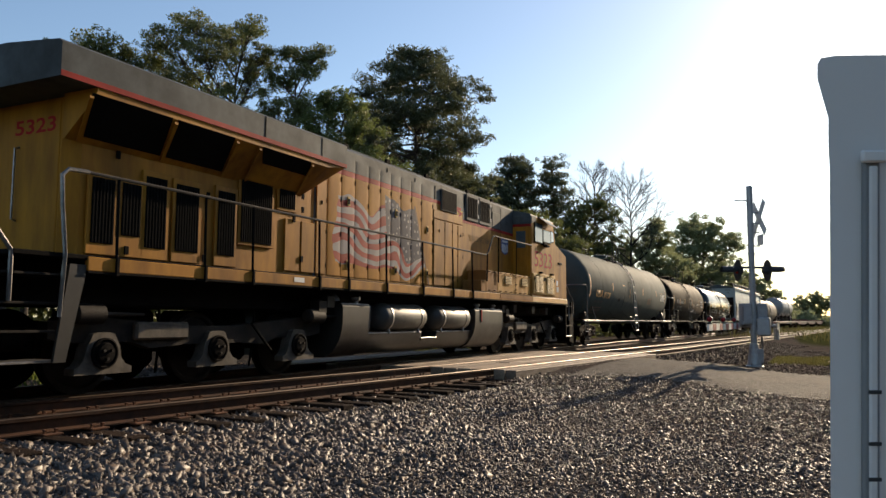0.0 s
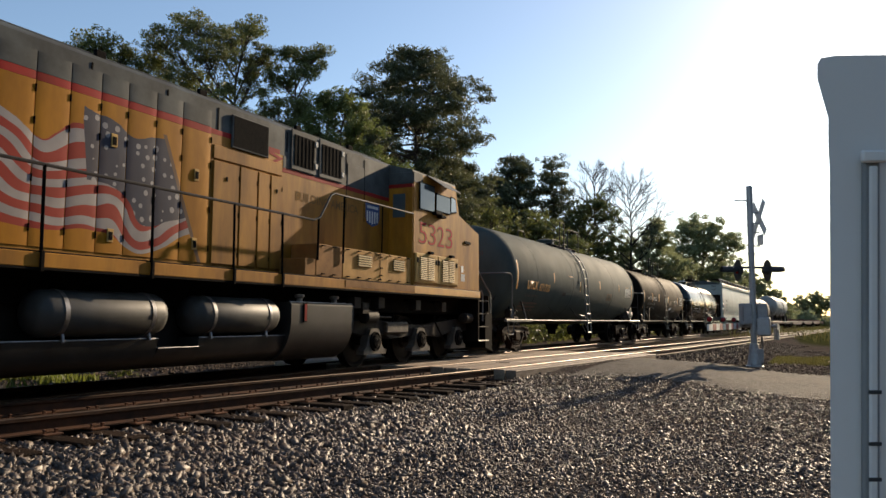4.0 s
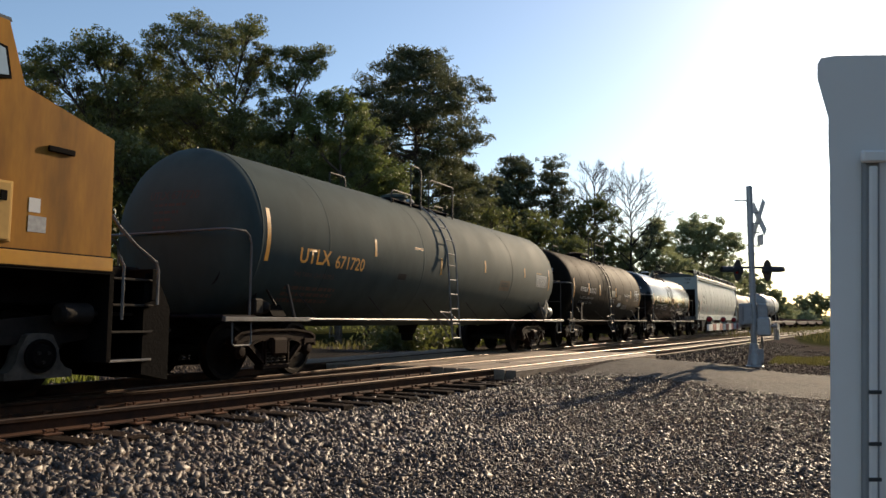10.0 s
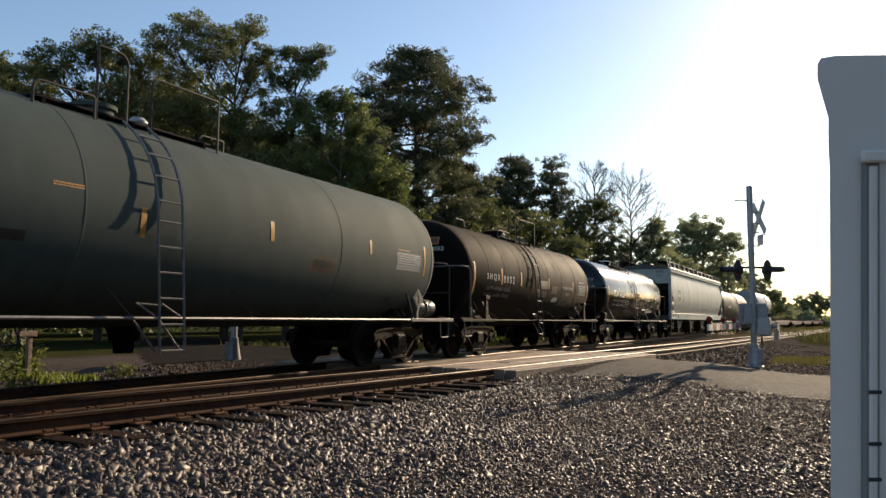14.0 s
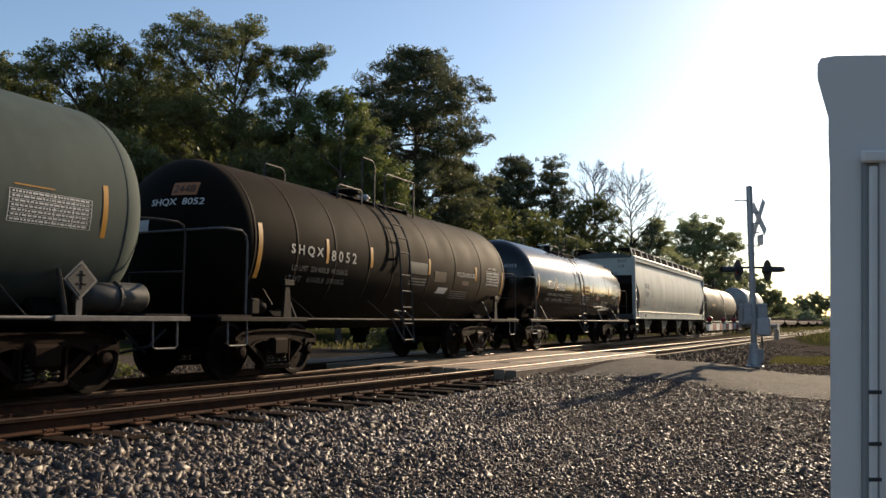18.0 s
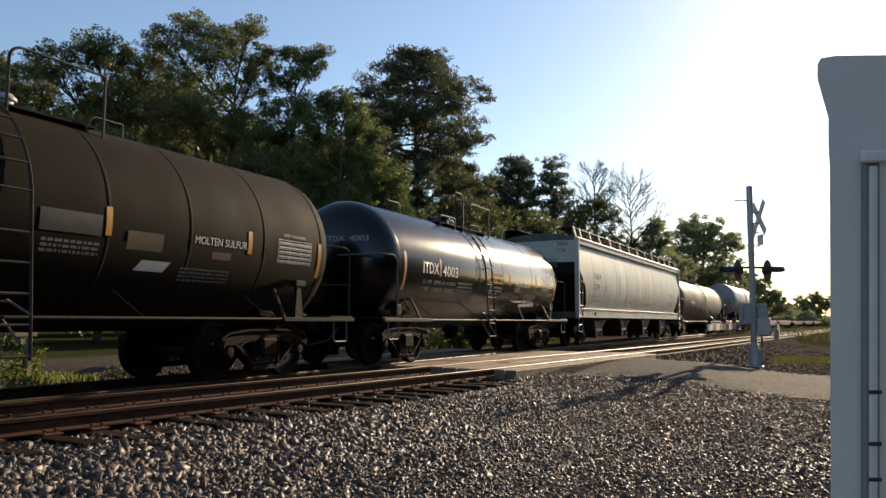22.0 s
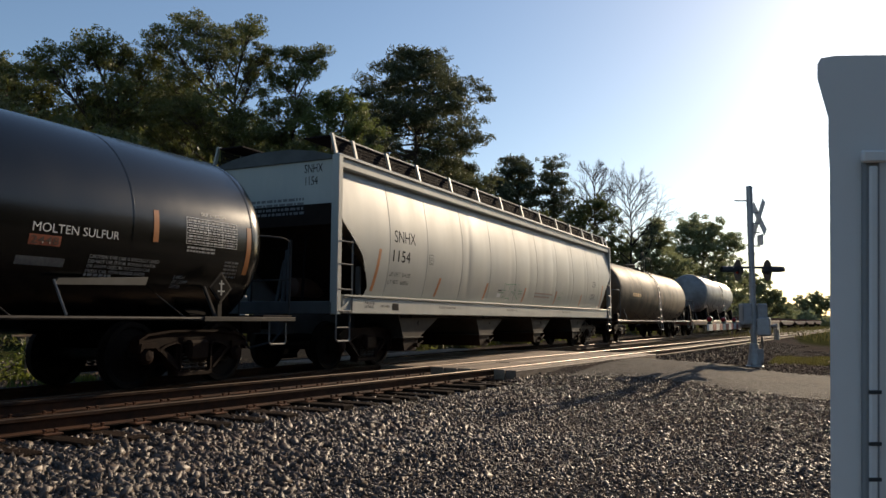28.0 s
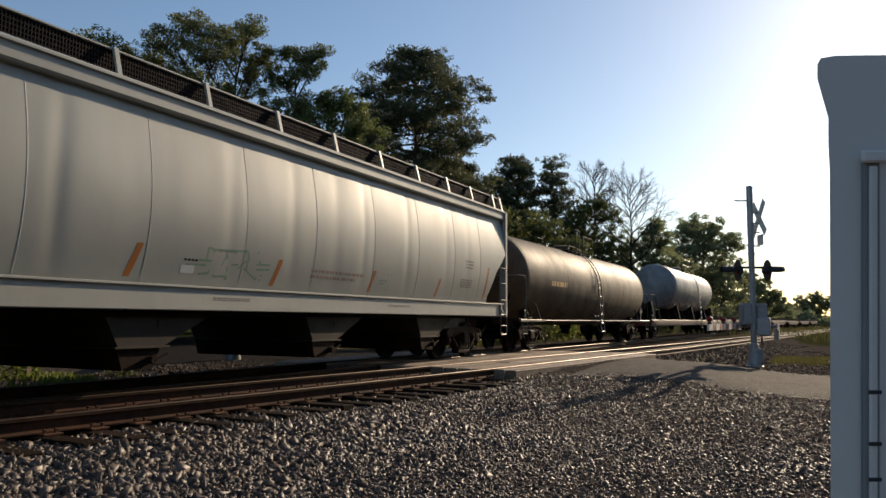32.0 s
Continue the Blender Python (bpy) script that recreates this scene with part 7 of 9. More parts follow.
        for x0, x1 in ((22.18, 23.22), (23.26, 24.33)):
            part("cabinet_door", G().box(x0, x1, *sorted((y + side * 0.018, y + side * 0.034)), 1.80, 2.42, 0.006), M_DUSTY, fr)
        for x0, x1 in ((22.34, 22.66), (22.70, 23.02), (23.44, 23.74), (23.78, 24.08)):
            part("louvre_backing", G().box(x0, x1, *sorted((y + side * 0.032, y + side * 0.037)), 1.85, 2.37), M_SCREEN, fr)
            for k in range(12):
                z = 1.86 + k * 0.042
                part("louvre_slat", G().prism([(y + side * 0.036, z), (y + side * 0.064, z - 0.004), (y + side * 0.060, z + 0.012), (y + side * 0.036, z + 0.027)], "x", x0, x1), M_SLAT, fr)
        for x in (22.2, 23.1, 23.24, 24.2):
            part("latch", G().box(x, x + 0.08, *sorted((y + side * 0.03, y + side * 0.05)), 2.22, 2.33, 0.006), M_BLACK, fr)
        for x in (22.75, 23.85):
            part("lamp_guard", G().box(x, x + 0.16, *yy(0.1), 2.44, 2.5, 0.015), M_BLACK, cab)
        part("notice", G().box(24.56, 24.7, *yy(0.004), 2.14, 2.3), M_WHITE, cab, "white notice sticker")
        part("notice", G().box(24.56, 24.78, *yy(0.004), 1.92, 2.1), M_FADED, cab, "pale notice sticker")
        part("side_lamp", G().box(24.75, 25.1, *yy(0.03), 2.86, 2.93, 0.01), M_BLACK, cab)
        part("sill_yellow", G().box(22.1, 25.69, *yy(0.037), 1.54, 1.70, 0.006), M_REFLECT, cab, "bright yellow sill strip")
        part("sill_black_edge", G().box(22.1, 25.69, *yy(0.039), 1.515, 1.54), M_BLACK, cab)
    for k, digit in enumerate("5323"):
        u0 = 22.33 - X0 + k * 0.45
        edge = part("numeral", text_mesh(digit, 0.40, 0.50, lambda u, v: (u0 + u, -1.5325, 2.645 + v), 0.016), M_NUMEDGE, cab, "brown-edged red numeral")
        part("numeral_face", text_mesh(digit, 0.372, 0.47, lambda u, v: (u0 + 0.014 + u, -1.5345, 2.66 + v), -0.010), M_NUMRED, edge)
    part("slogan", text_mesh("BUILDING AMERICA", 2.08, 0.17, lambda u, v: (18.69 - X0 + u, -hy - 0.009, 3.12 + v), 0.01), M_SLOGAN, loco, "faded slogan lettering on the hood")
    # emblem: blue shield top over red and white bars
    em = part("emblem", G().prism([(21.06, 3.46), (21.34, 3.44), (21.62, 3.46), (21.62, 3.12), (21.56, 3.0), (21.34, 2.93), (21.12, 3.0), (21.06, 3.12)], "y", -hy - 0.012, -hy - 0.006), M_BLUE, loco, "shield emblem of blue, white and red")
    for k in range(5):
        a = 21.10 + k * 0.1
        part("emblem_bar", G().box(a, a + 0.055, -hy - 0.016, -hy - 0.012, 2.98 + abs(k - 2) * 0.025, 3.25), M_WHITE, em)
    part("emblem_band", G().box(21.12, 21.56, -hy - 0.016, -hy - 0.012, 3.31, 3.37), M_WHITE, em)
    # nose details, front steps and handrails
    for side in (-1, 1):
        y = side * 1.5
        st = part("front_steps", G().box(25.7, 25.78, min(y, side * 1.0), max(y, side * 1.0), 0.42, 1.56, 0.01), M_BLACK, loco, "black front step well")
        for k, z in enumerate((0.42, 0.78, 1.12, 1.45)):
            part("tread", G().box(25.75, 26.42, min(y, side * 0.95), max(y, side * 0.95), z, z + 0.03, 0.006), M_STEEL if k == 0 else M_TRUCK, st, "steel step tread")
        part("step_side", G().box(26.38, 26.46, min(y, side * 1.0), max(y, side * 1.0), 1.2, 1.62, 0.01), M_BLACK, st)
        grab(loco, [(p[0] - X0, p[1], p[2]) for p in ((25.7, side * 1.5, 2.25), (25.78, side * 1.53, 2.12), (26.05, side * 1.54, 1.9), (26.4, side * 1.54, 1.7), (26.44, side * 1.54, 1.6), (26.44, side * 1.54, 1.15))], 0.022)
        grab(loco, [(p[0] - X0, p[1], p[2]) for p in ((25.8, side * 1.54, 1.75), (25.86, side * 1.56, 1.62), (25.86, side * 1.56, 0.95))], 0.02)
        # rear steps
        rs = part("rear_steps", G().prism([(5.86, 0.46), (6.02, 0.46), (6.26, 1.6), (6.02, 1.6)], "y", min(y, side * 1.54), max(y, side * 1.54)), M_FUEL, loco, "grey rear step panel")
        for z in (0.46, 0.8, 1.12, 1.45):
            part("tread", G().box(5.2, 5.95, min(side * 1.5, side * 1.0), max(side * 1.5, side * 1.0), z, z + 0.03, 0.006), M_STEEL if z < 0.5 else M_TRUCK, rs)
        grab(loco, [(p[0] - X0, p[1], p[2]) for p in ((5.9, side * 1.55, 0.98), (5.93, side * 1.56, 1.7), (5.86, side * 1.56, 2.3), (5.84, side * 1.56, 2.62), (5.92, side * 1.56, 2.7), (6.2, side * 1.56, 2.71))], 0.026, M_STEEL)
        grab(loco, [(p[0] - X0, p[1], p[2]) for p in ((4.8, side * 1.5, 2.3), (5.1, side * 1.52, 1.95), (5.3, side * 1.52, 1.7), (5.3, side * 1.52, 1.15))], 0.026, M_STEEL)
        # side handrail and its posts
        hr = [(6.2, side * 1.54, 2.71), (18.42, side * 1.54, 2.69), (18.6, side * 1.54, 2.76), (18.92, side * 1.54, 3.2), (19.05, side * 1.54, 3.25), (22.05, side * 1.54, 3.27)]
        grab(loco, [(p[0] - X0, p[1], p[2]) for p in hr], 0.021, M_HANDRAIL)
        for x in (6.65, 8.17, 9.19, 10.94, 11.87, 13.26, 14.84, 16.40, 17.55):
            z1 = 2.7 if x < 18.5 else 3.25
            part("handrail_post", G().box(x - 0.022, x + 0.022, min(side * 1.565, side * 1.60), max(side * 1.565, side * 1.60), 1.48, 1.72, 0.004), M_BLACK, loco)
            part("handrail_post", G().rod((x, side * 1.56, 1.6), (x, side * 1.54, z1), 0.021, 6), M_BLACK, loco)
        for x, z1 in ((18.56, 2.75), (19.36, 3.25), (20.75, 3.26)):
            z0 = 2.0 if x < 20 else 2.3
            part("handrail_post", G().rod((x, side * 1.53, z0), (x, side * 1.54, z1), 0.021 if x < 20 else 0.014, 6), M_BLACK, loco)
    part("pilot", G().prism([(26.3, 0.25), (26.75, 0.15), (26.75, 1.1), (26.5, 1.55), (26.3, 1.55)], "y", -1.45, 1.45), M_BLACK, loco, "black pilot plate")
    part("rear_pilot", G().box(4.85, 5.2, -1.45, 1.45, 0.25, 1.5, 0.03), M_BLACK, loco)
    coupler(loco, 26.7 - X0, 1)
    coupler(loco, 4.95 - X0, -1)
    part("sill_tag", G().box(10.22, 10.5, -1.57, -1.566, 1.585, 1.665), M_WHITE, loco, "small white number plate")
    # fuel tank and air reservoirs
    ft = part("fuel_tank", G().prism([(-0.9, 0.28), (0.9, 0.28), (0.9, 1.3), (-0.9, 1.3)], "x", 12.0, 19.7), M_FUEL, loco, "dirty grey fuel tank")
    for side in (-1, 1):
        for x0, x1, z1 in ((12.0, 15.22, 0.70), (15.222, 15.98, 0.57), (15.982, 19.7, 0.70)):
            prof = [(0.89, 0.28), (1.0, 0.28), (1.17, 0.36), (1.28, 0.48), (1.335, z1 - 0.01), (1.32, z1), (0.89, z1)]
            part("tank_shelf", G().prism([(side * p, q) for p, q in prof], "x", x0, x1), M_FUEL, ft)
            part("weld_bead", G().rod((x0, side * 1.33, z1), (x1, side * 1.33, z1), 0.008, 5), M_STEEL, ft)
    half = [(1.05, 0.26), (1.2, 0.34), (1.31, 0.46), (1.39, 0.60), (1.44, 0.76), (1.46, 0.92), (1.46, 1.21), (1.41, 1.26)]
    end_profile = half + [(-p, q) for p, q in reversed(half)]
    for x0, x1 in ((11.85, 12.82), (17.95, 19.85)):
        part("tank_end", G().prism(end_profile, "x", x0, x1), M_FUEL, ft, "box end of the fuel tank")
    sg = part("sight_gauge", G().box(18.27, 18.38, -1.475, -1.455, 0.92, 1.25, 0.005), M_BLACK, ft, "black gauge frame with a red glass")
    part("sight_glass", G().box(18.295, 18.355, -1.482, -1.474, 0.94, 1.23), M_RED, sg)
    for x in (12.5, 18.35, 19.4):
        part("filler_cap", G().lathe([(-0.08, 0.10), (-0.06, 0.10), (-0.055, 0.05), (0.0, 0.05), (0.02, 0.085), (0.06, 0.085), (0.075, 0.03), (0.075, 0.0)], (x, -1.32, 1.33), "z", 14), M_STEEL, ft, "steel filler cap")
    for x0, x1 in ((11.85, 12.82), (17.95, 19.85)):
        part("weld_bead", G().rod((x0, -1.415, 1.262), (x1, -1.415, 1.262), 0.009, 5), M_STEEL, ft)
        part("weld_bead", G().tube([(x1, -1.41, 1.26), (x1, -1.462, 1.21), (x1, -1.462, 0.92), (x1, -1.44, 0.76)], 0.008, 5), M_STEEL, ft)
    for side in (-1, 1):
        for x0, x1 in ((13.35, 15.35), (15.8, 17.75)):
            prof = [(0, 0.0), (0.03, 0.17), (0.09, 0.25), (0.18, 0.285)] + [(x1 - x0 - 0.18, 0.285), (x1 - x0 - 0.09, 0.25), (x1 - x0 - 0.03, 0.17), (x1 - x0, 0.0)]
            r = part("air_reservoir", G().lathe(prof, (x0, side * 1.20, 1.02), "x", 24), M_RESERVOIR, ft, "satin grey air reservoir")
            for k in (0.35, x1 - x0 - 0.35):
                part("strap", G().lathe([(x0 + k - 0.03, 0.286), (x0 + k - 0.03, 0.295), (x0 + k + 0.03, 0.295), (x0 + k + 0.03, 0.286)], (0, side * 1.20, 1.02), "x", 24), M_STEEL, r)
                part("drain", G().rod((x0 + k + 0.05, side * 1.33, 0.78), (x0 + k + 0.05, side * 1.36, 0.68), 0.025, 6), M_STEEL, r)
    for x, z in ((11.3, 1.2), (11.55, 1.3), (20.1, 1.3), (20.4, 1.2), (21.0, 1.32), (22.6, 1.3), (23.9, 1.28)):
        part("junction_box", G().box(x - 0.12, x + 0.12, -1.4, -1.2, z - 0.12, z + 0.1, 0.01), M_TRUCK, loco)
        part("box_bracket", G().box(x - 0.05, x + 0.05, -1.32, -1.04, z + 0.09, z + 0.13), M_BLACK, loco)
    part("bell", G().lathe([(0, 0.1), (0.05, 0.09), (0.1, 0.04), (0.12, 0.0)], (11.95, -1.2, 1.32), "z", 12), M_STEEL, loco)
    # three-axle trucks
    for c in (8.80, 23.0):
        ax = (c - 2.02, c, c + 1.99)
        fr = part("truck_frame", G().box(c - 2.9, c + 2.9, -0.5, 0.5, 0.55, 0.85, 0.05), M_TRUCK, loco, "dusty cast truck frame")
        for side in (-1, 1):
            y0, y1 = sorted((side * 0.98, side * 1.16))
            g = G().prism([(c - 2.75, 0.72), (c - 2.75, 0.92), (c - 2.2, 1.0), (c - 0.5, 0.86), (c + 0.5, 0.86), (c + 2.2, 1.0), (c + 2.75, 0.92), (c + 2.75, 0.72), (c + 2.35, 0.66), (c + 1.5, 0.66), (c + 1.2, 0.56), (c + 0.6, 0.60), (c - 0.6, 0.60), (c - 1.2, 0.56), (c - 1.5, 0.66), (c - 2.35, 0.66)], "y", y0, y1)
            part("truck_side", g, M_TRUCK, fr)
            part("bolster_pad", G().box(c - 1.5, c - 0.55, y0 - 0.08 * (side < 0), y1 + 0.08 * (side > 0), 0.68, 0.92, 0.03), M_JOURNAL, fr, "pale casting")
            for k, x in enumerate(ax):
                b = part("journal_box", G().prism([(x - 0.42, 0.27), (x + 0.44, 0.27), (x + 0.44, 0.35), (x + 0.34, 0.39), (x + 0.27, 0.47), (x + 0.24, 0.62), (x + 0.19, 0.71), (x + 0.16, 0.77), (x + 0.08, 0.79), (x - 0.09, 0.79), (x - 0.17, 0.77), (x - 0.20, 0.70), (x - 0.26, 0.60), (x - 0.29, 0.46), (x - 0.35, 0.38), (x - 0.42, 0.35)], "y", side * 1.08, side * 1.26), M_JOURNAL, fr, "pale cast journal box")
                part("bearing_cap", G().lathe([(0, 0.195), (0.035 * side, 0.195), (0.04 * side, 0.175), (0.02 * side, 0.165), (0.02 * side, 0.14), (0.06 * side, 0.12), (0.07 * side, 0.0)], (x, side * 1.26, 0.53), "y", 22), M_BLACK, b)
                for q in range(3):
                    a = q * 2.094 + 0.5
                    part("bolt", G().rod((x + 0.07 * math.cos(a), side * 1.325, 0.53 + 0.07 * math.sin(a)), (x + 0.07 * math.cos(a), side * 1.35, 0.53 + 0.07 * math.sin(a)), 0.022, 6), M_TRUCK, b)
            for x, w in ((c - 2.55, -1), (c + 2.45, 1)):
                part("brake_cylinder", G().lathe([(0, 0.09), (0.04, 0.13), (0.42, 0.13), (0.46, 0.08), (0.5, 0.03), (1.1, 0.02)], (x if w < 0 else x - 0.3, side * 1.3, 1.02), "x", 16), M_TRUCK, fr, "brake cylinder with its rod")
            part("brake_hanger", G().rod((c + 0.8, side * 1.22, 0.9), (c + 1.3, side * 1.22, 0.45), 0.022, 6), M_BLACK, fr)
            for x in (c - 1.0, c + 1.0):
                part("sand_pipe", G().tube([(x, side * 1.1, 1.1), (x + 0.1, side * 1.0, 0.6), (x + 0.25, side * 0.8, 0.2)], 0.02, 5), M_BLACK, fr)
        for x in (c - 1.0, c + 1.0):
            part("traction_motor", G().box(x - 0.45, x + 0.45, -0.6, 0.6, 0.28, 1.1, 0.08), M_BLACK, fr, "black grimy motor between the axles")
        for x in ax:
            wheelset(loco, x - X0, 0.533, wheels)
    CARS.append((loco, X0, 7.2, wheels))


build_locomotive()


# ---- trees ----
def leaf_mesh(name, centres, sizes, seed, aspect=0.55, droop=0.0):
    """Many small pointed leaves, one triangle each."""
    rng = np.random.default_rng(seed)
    n = len(centres)
    a = rng.normal(size=(n, 3))
    a[:, 2] -= droop
    a /= np.linalg.norm(a, axis=1, keepdims=True)
    b = rng.normal(size=(n, 3))
    b -= a * (a * b).sum(1, keepdims=True)
    b /= np.linalg.norm(b, axis=1, keepdims=True)
    s = np.asarray(sizes).reshape(-1, 1)
    p = np.asarray(centres)
    v = np.stack([p - a * s * 0.4 - b * s * 0.5 * aspect, p - a * s * 0.4 + b * s * 0.5 * aspect, p + a * s * 0.7], 1)
    return raw_mesh(name, v.reshape(-1, 3), np.arange(3 * n).reshape(n, 3))


def limb_path(rng, p, q, bend, k=5):
    pts = []
    off = Vector(rng.normal(size=3)) * bend
    for i in range(k + 1):
        t = i / k
        pts.append(Vector(p).lerp(Vector(q), t) + off * math.sin(math.pi * t))
    return pts


def taper(g, pts, r0, r1, n=7):
    for i in range(len(pts) - 1):
        a, b = r0 + (r1 - r0) * i / (len(pts) - 1), r0 + (r1 - r0) * (i + 1) / (len(pts) - 1)
        g.rod(pts[i], pts[i + 1], a, n, b, caps=False)


def fork(g, rng, p, d, length, r, level):
    """A leafless branch that forks again and again into thin twigs."""
    q = p + d * length
    m = p.lerp(q, 0.5) + Vector(rng.normal(size=3)) * length * 0.05
    g.rod(p, m, r, 5 if level > 2 else 3, r * 0.85, caps=False)
    g.rod(m, q, r * 0.85, 5 if level > 2 else 3, r * 0.68, caps=False)
    if level == 0:
        return
    for k in range(4):
        side = Vector(rng.normal(size=3))
        side = (side - d * side.dot(d)).normalized()
        e = (d + side * rng.uniform(0.3, 0.7) + Vector((0, 0, 0.05))).normalized()
        start = q if k < 2 else p.lerp(q, rng.uniform(0.35, 0.85))
        fork(g, rng, start, e, length * rng.uniform(0.5, 0.78), max(0.012, r * rng.uniform(0.5, 0.64)), level - 1)


ACROSS = Vector((0.439, -0.898, 0.0))     # the camera's right; crown lobes are set along it to fit the view
ALONG = Vector((0.898, 0.439, 0.0))


def trunk_line(rng, height, n=8):
    a, b = rng.uniform(0, 6, 2)
    lean = rng.normal(size=2) * 0.012 * height
    return [Vector((lean[0] * (i / n) ** 1.5 + 0.07 * math.sin(a + i), lean[1] * (i / n) ** 1.5 + 0.07 * math.cos(b + 2 * i), height * i / n)) for i in range(n + 1)]


def on_line(line, z):
    f = min(0.999, max(0.0, z / line[-1].z)) * (len(line) - 1)
    return line[int(f)].lerp(line[int(f) + 1], f - int(f))


def plant(name, label, at, seed):
    z0 = float(ground_z(at[0], at[1])) - 0.05
    return thing(name, label, "tree", pose(at[0], at[1], z0), group="trees"), np.random.default_rng(seed)


SEED = itertools.count(100)


def broadleaf(name, label, at, leaf, lobes, leaves, size, dense):
    """A broad-leaved tree. lobes: the masses of its crown, each across the camera's view, height and radius; twigs with
    bunches of leaves fill them.
    """
    seed = next(SEED)
    t, rng = plant(name, label, at, seed)
    top = max(z for _, z, _ in lobes)
    line = trunk_line(rng, top * 0.92)
    g, limbs = Geo(), Geo()
    r0 = 0.012 * top + 0.04
    taper(g, line, r0, 0.03, 9)
    bunches, size_of = [], []
    for across, z, r in lobes:
        mid = ACROSS * across + ALONG * rng.normal() * (0.5 + 0.5 * r) + Vector((0, 0, z))
        reach = Vector((mid.x, mid.y, 0)).length
        root = on_line(line, max(0.18 * top, z - 0.9 * reach - 0.5 * r))
        path = limb_path(rng, root, mid, 0.07 * reach + 0.05)
        taper(limbs, path, min(0.6 * r0, 0.035 + 0.03 * r), 0.03, 5)
        unit = max(0.34, 0.032 * top if size > 0.2 else 0.34)
        for k in range(max(7, int(dense * 5.4 * (r / unit) ** 1.6))):
            d = Vector(rng.normal(size=3)).normalized()
            d.z = abs(d.z) * 0.9 if d.z < -0.5 else d.z
            end = mid + d * r * (0.2 + 1.12 * rng.uniform() ** 0.7)
            start = path[int(rng.integers(2, 6))]
            taper(limbs, limb_path(rng, start, end, 0.08 * r, 2), 0.022, 0.008, 3)
            bunches.append(tuple(end))
            size_of.append(unit * rng.uniform(0.45, 1.35))
            if rng.uniform() < 0.6:
                bunches.append(tuple(start.lerp(end, rng.uniform(0.5, 0.8)) + Vector(rng.normal(size=3)) * 0.2 * r))
                size_of.append(unit * rng.uniform(0.5, 1.0))
    part("trunk", g, M_BARK, t)
    tagged(part("branchwork", limbs, M_BARK, t), kind="stuff")
    c, w = np.array(bunches), np.array(size_of)
    pick = rng.choice(len(c), leaves, p=w ** 2 / (w ** 2).sum())
    d = rng.normal(size=(leaves, 3))
    d *= (rng.uniform(0, 1, (leaves, 1)) ** 0.45) / np.linalg.norm(d, axis=1, keepdims=True)
    pos = c[pick] + d * w[pick][:, None] * np.array([1.15, 1.15, 0.8])
    part("crown", leaf_mesh("crown", pos, rng.uniform(0.55, 1.45, leaves) * size, seed + 1, 0.6), leaf, t)
    return t


def pine(label, at, top, low, radius, tufts, size):
    """A pine: a straight bole, tiers of level limbs that end in flat clouds of needle tufts, and a rounded head."""
    seed = next(SEED)
    t, rng = plant("pine_tree", label, at, seed)
    line = trunk_line(rng, top * 0.96)
    g, limbs = Geo(), Geo()
    taper(g, line, 0.011 * top + 0.06, 0.05, 10)
    clouds, size_of = [], []
    tiers = max(8, int((top - low) / 0.62))
    for i in range(tiers):
        q = (i + 0.5) / tiers
        z = low + (top - low) * q
        prof = np.interp(q, (0.0, 0.12, 0.3, 0.5, 0.72, 0.88, 0.97, 1.0), (0.62, 0.86, 1.0, 0.96, 0.86, 0.66, 0.36, 0.15))
        n = int(4 + 3 * prof)
        spin = rng.uniform(0, 6.3)
        for k in range(n):
            ang = spin + 6.283 * k / n + rng.uniform(-0.4, 0.4)
            reach = radius * prof * rng.choice([0.55, 0.8, 1.0, 1.08], p=[0.2, 0.25, 0.35, 0.2])
            end = Vector((reach * math.cos(ang), reach * math.sin(ang), z + rng.uniform(-0.25, 0.35)))
            root = on_line(line, z - 0.10 * reach - 0.2)
            path = limb_path(rng, root, end, 0.05 * reach)
            taper(limbs, path, 0.03 + 0.012 * reach, 0.012, 4)
            for f in (1.0, 0.8, 0.58)[:1 + (reach > 0.8) + (reach > 2.0)]:
                c = path[0].lerp(path[-1], f) + Vector((rng.normal() * 0.3, rng.normal() * 0.3, 0.12))
                clouds.append(tuple(c))
                size_of.append(rng.uniform(0.42, 0.85) * (0.75 + 0.07 * radius))
    part("trunk", g, M_BARK, t)
    tagged(part("branchwork", limbs, M_BARK, t), kind="stuff")
    c, w = np.array(clouds), np.array(size_of)
    per = 7
    m = tufts // per
    pick = rng.choice(len(c), m, p=w ** 2 / (w ** 2).sum())
    d = rng.normal(size=(m, 3))
    d *= (rng.uniform(0, 1, (m, 1)) ** 0.40) / np.linalg.norm(d, axis=1, keepdims=True)
    d[:, 2] = np.where(d[:, 2] < 0, d[:, 2] * 0.5, d[:, 2])
    tuft = c[pick] + d * w[pick][:, None] * np.array([1.25, 1.25, 0.62])
    pos = np.repeat(tuft, per, 0) + rng.normal(size=(m * per, 3)) * size * 0.30
    part("crown", leaf_mesh("crown", pos, rng.uniform(0.6, 1.3, len(pos)) * size, seed + 1, 0.26), M_PINELEAF, t)
    return t


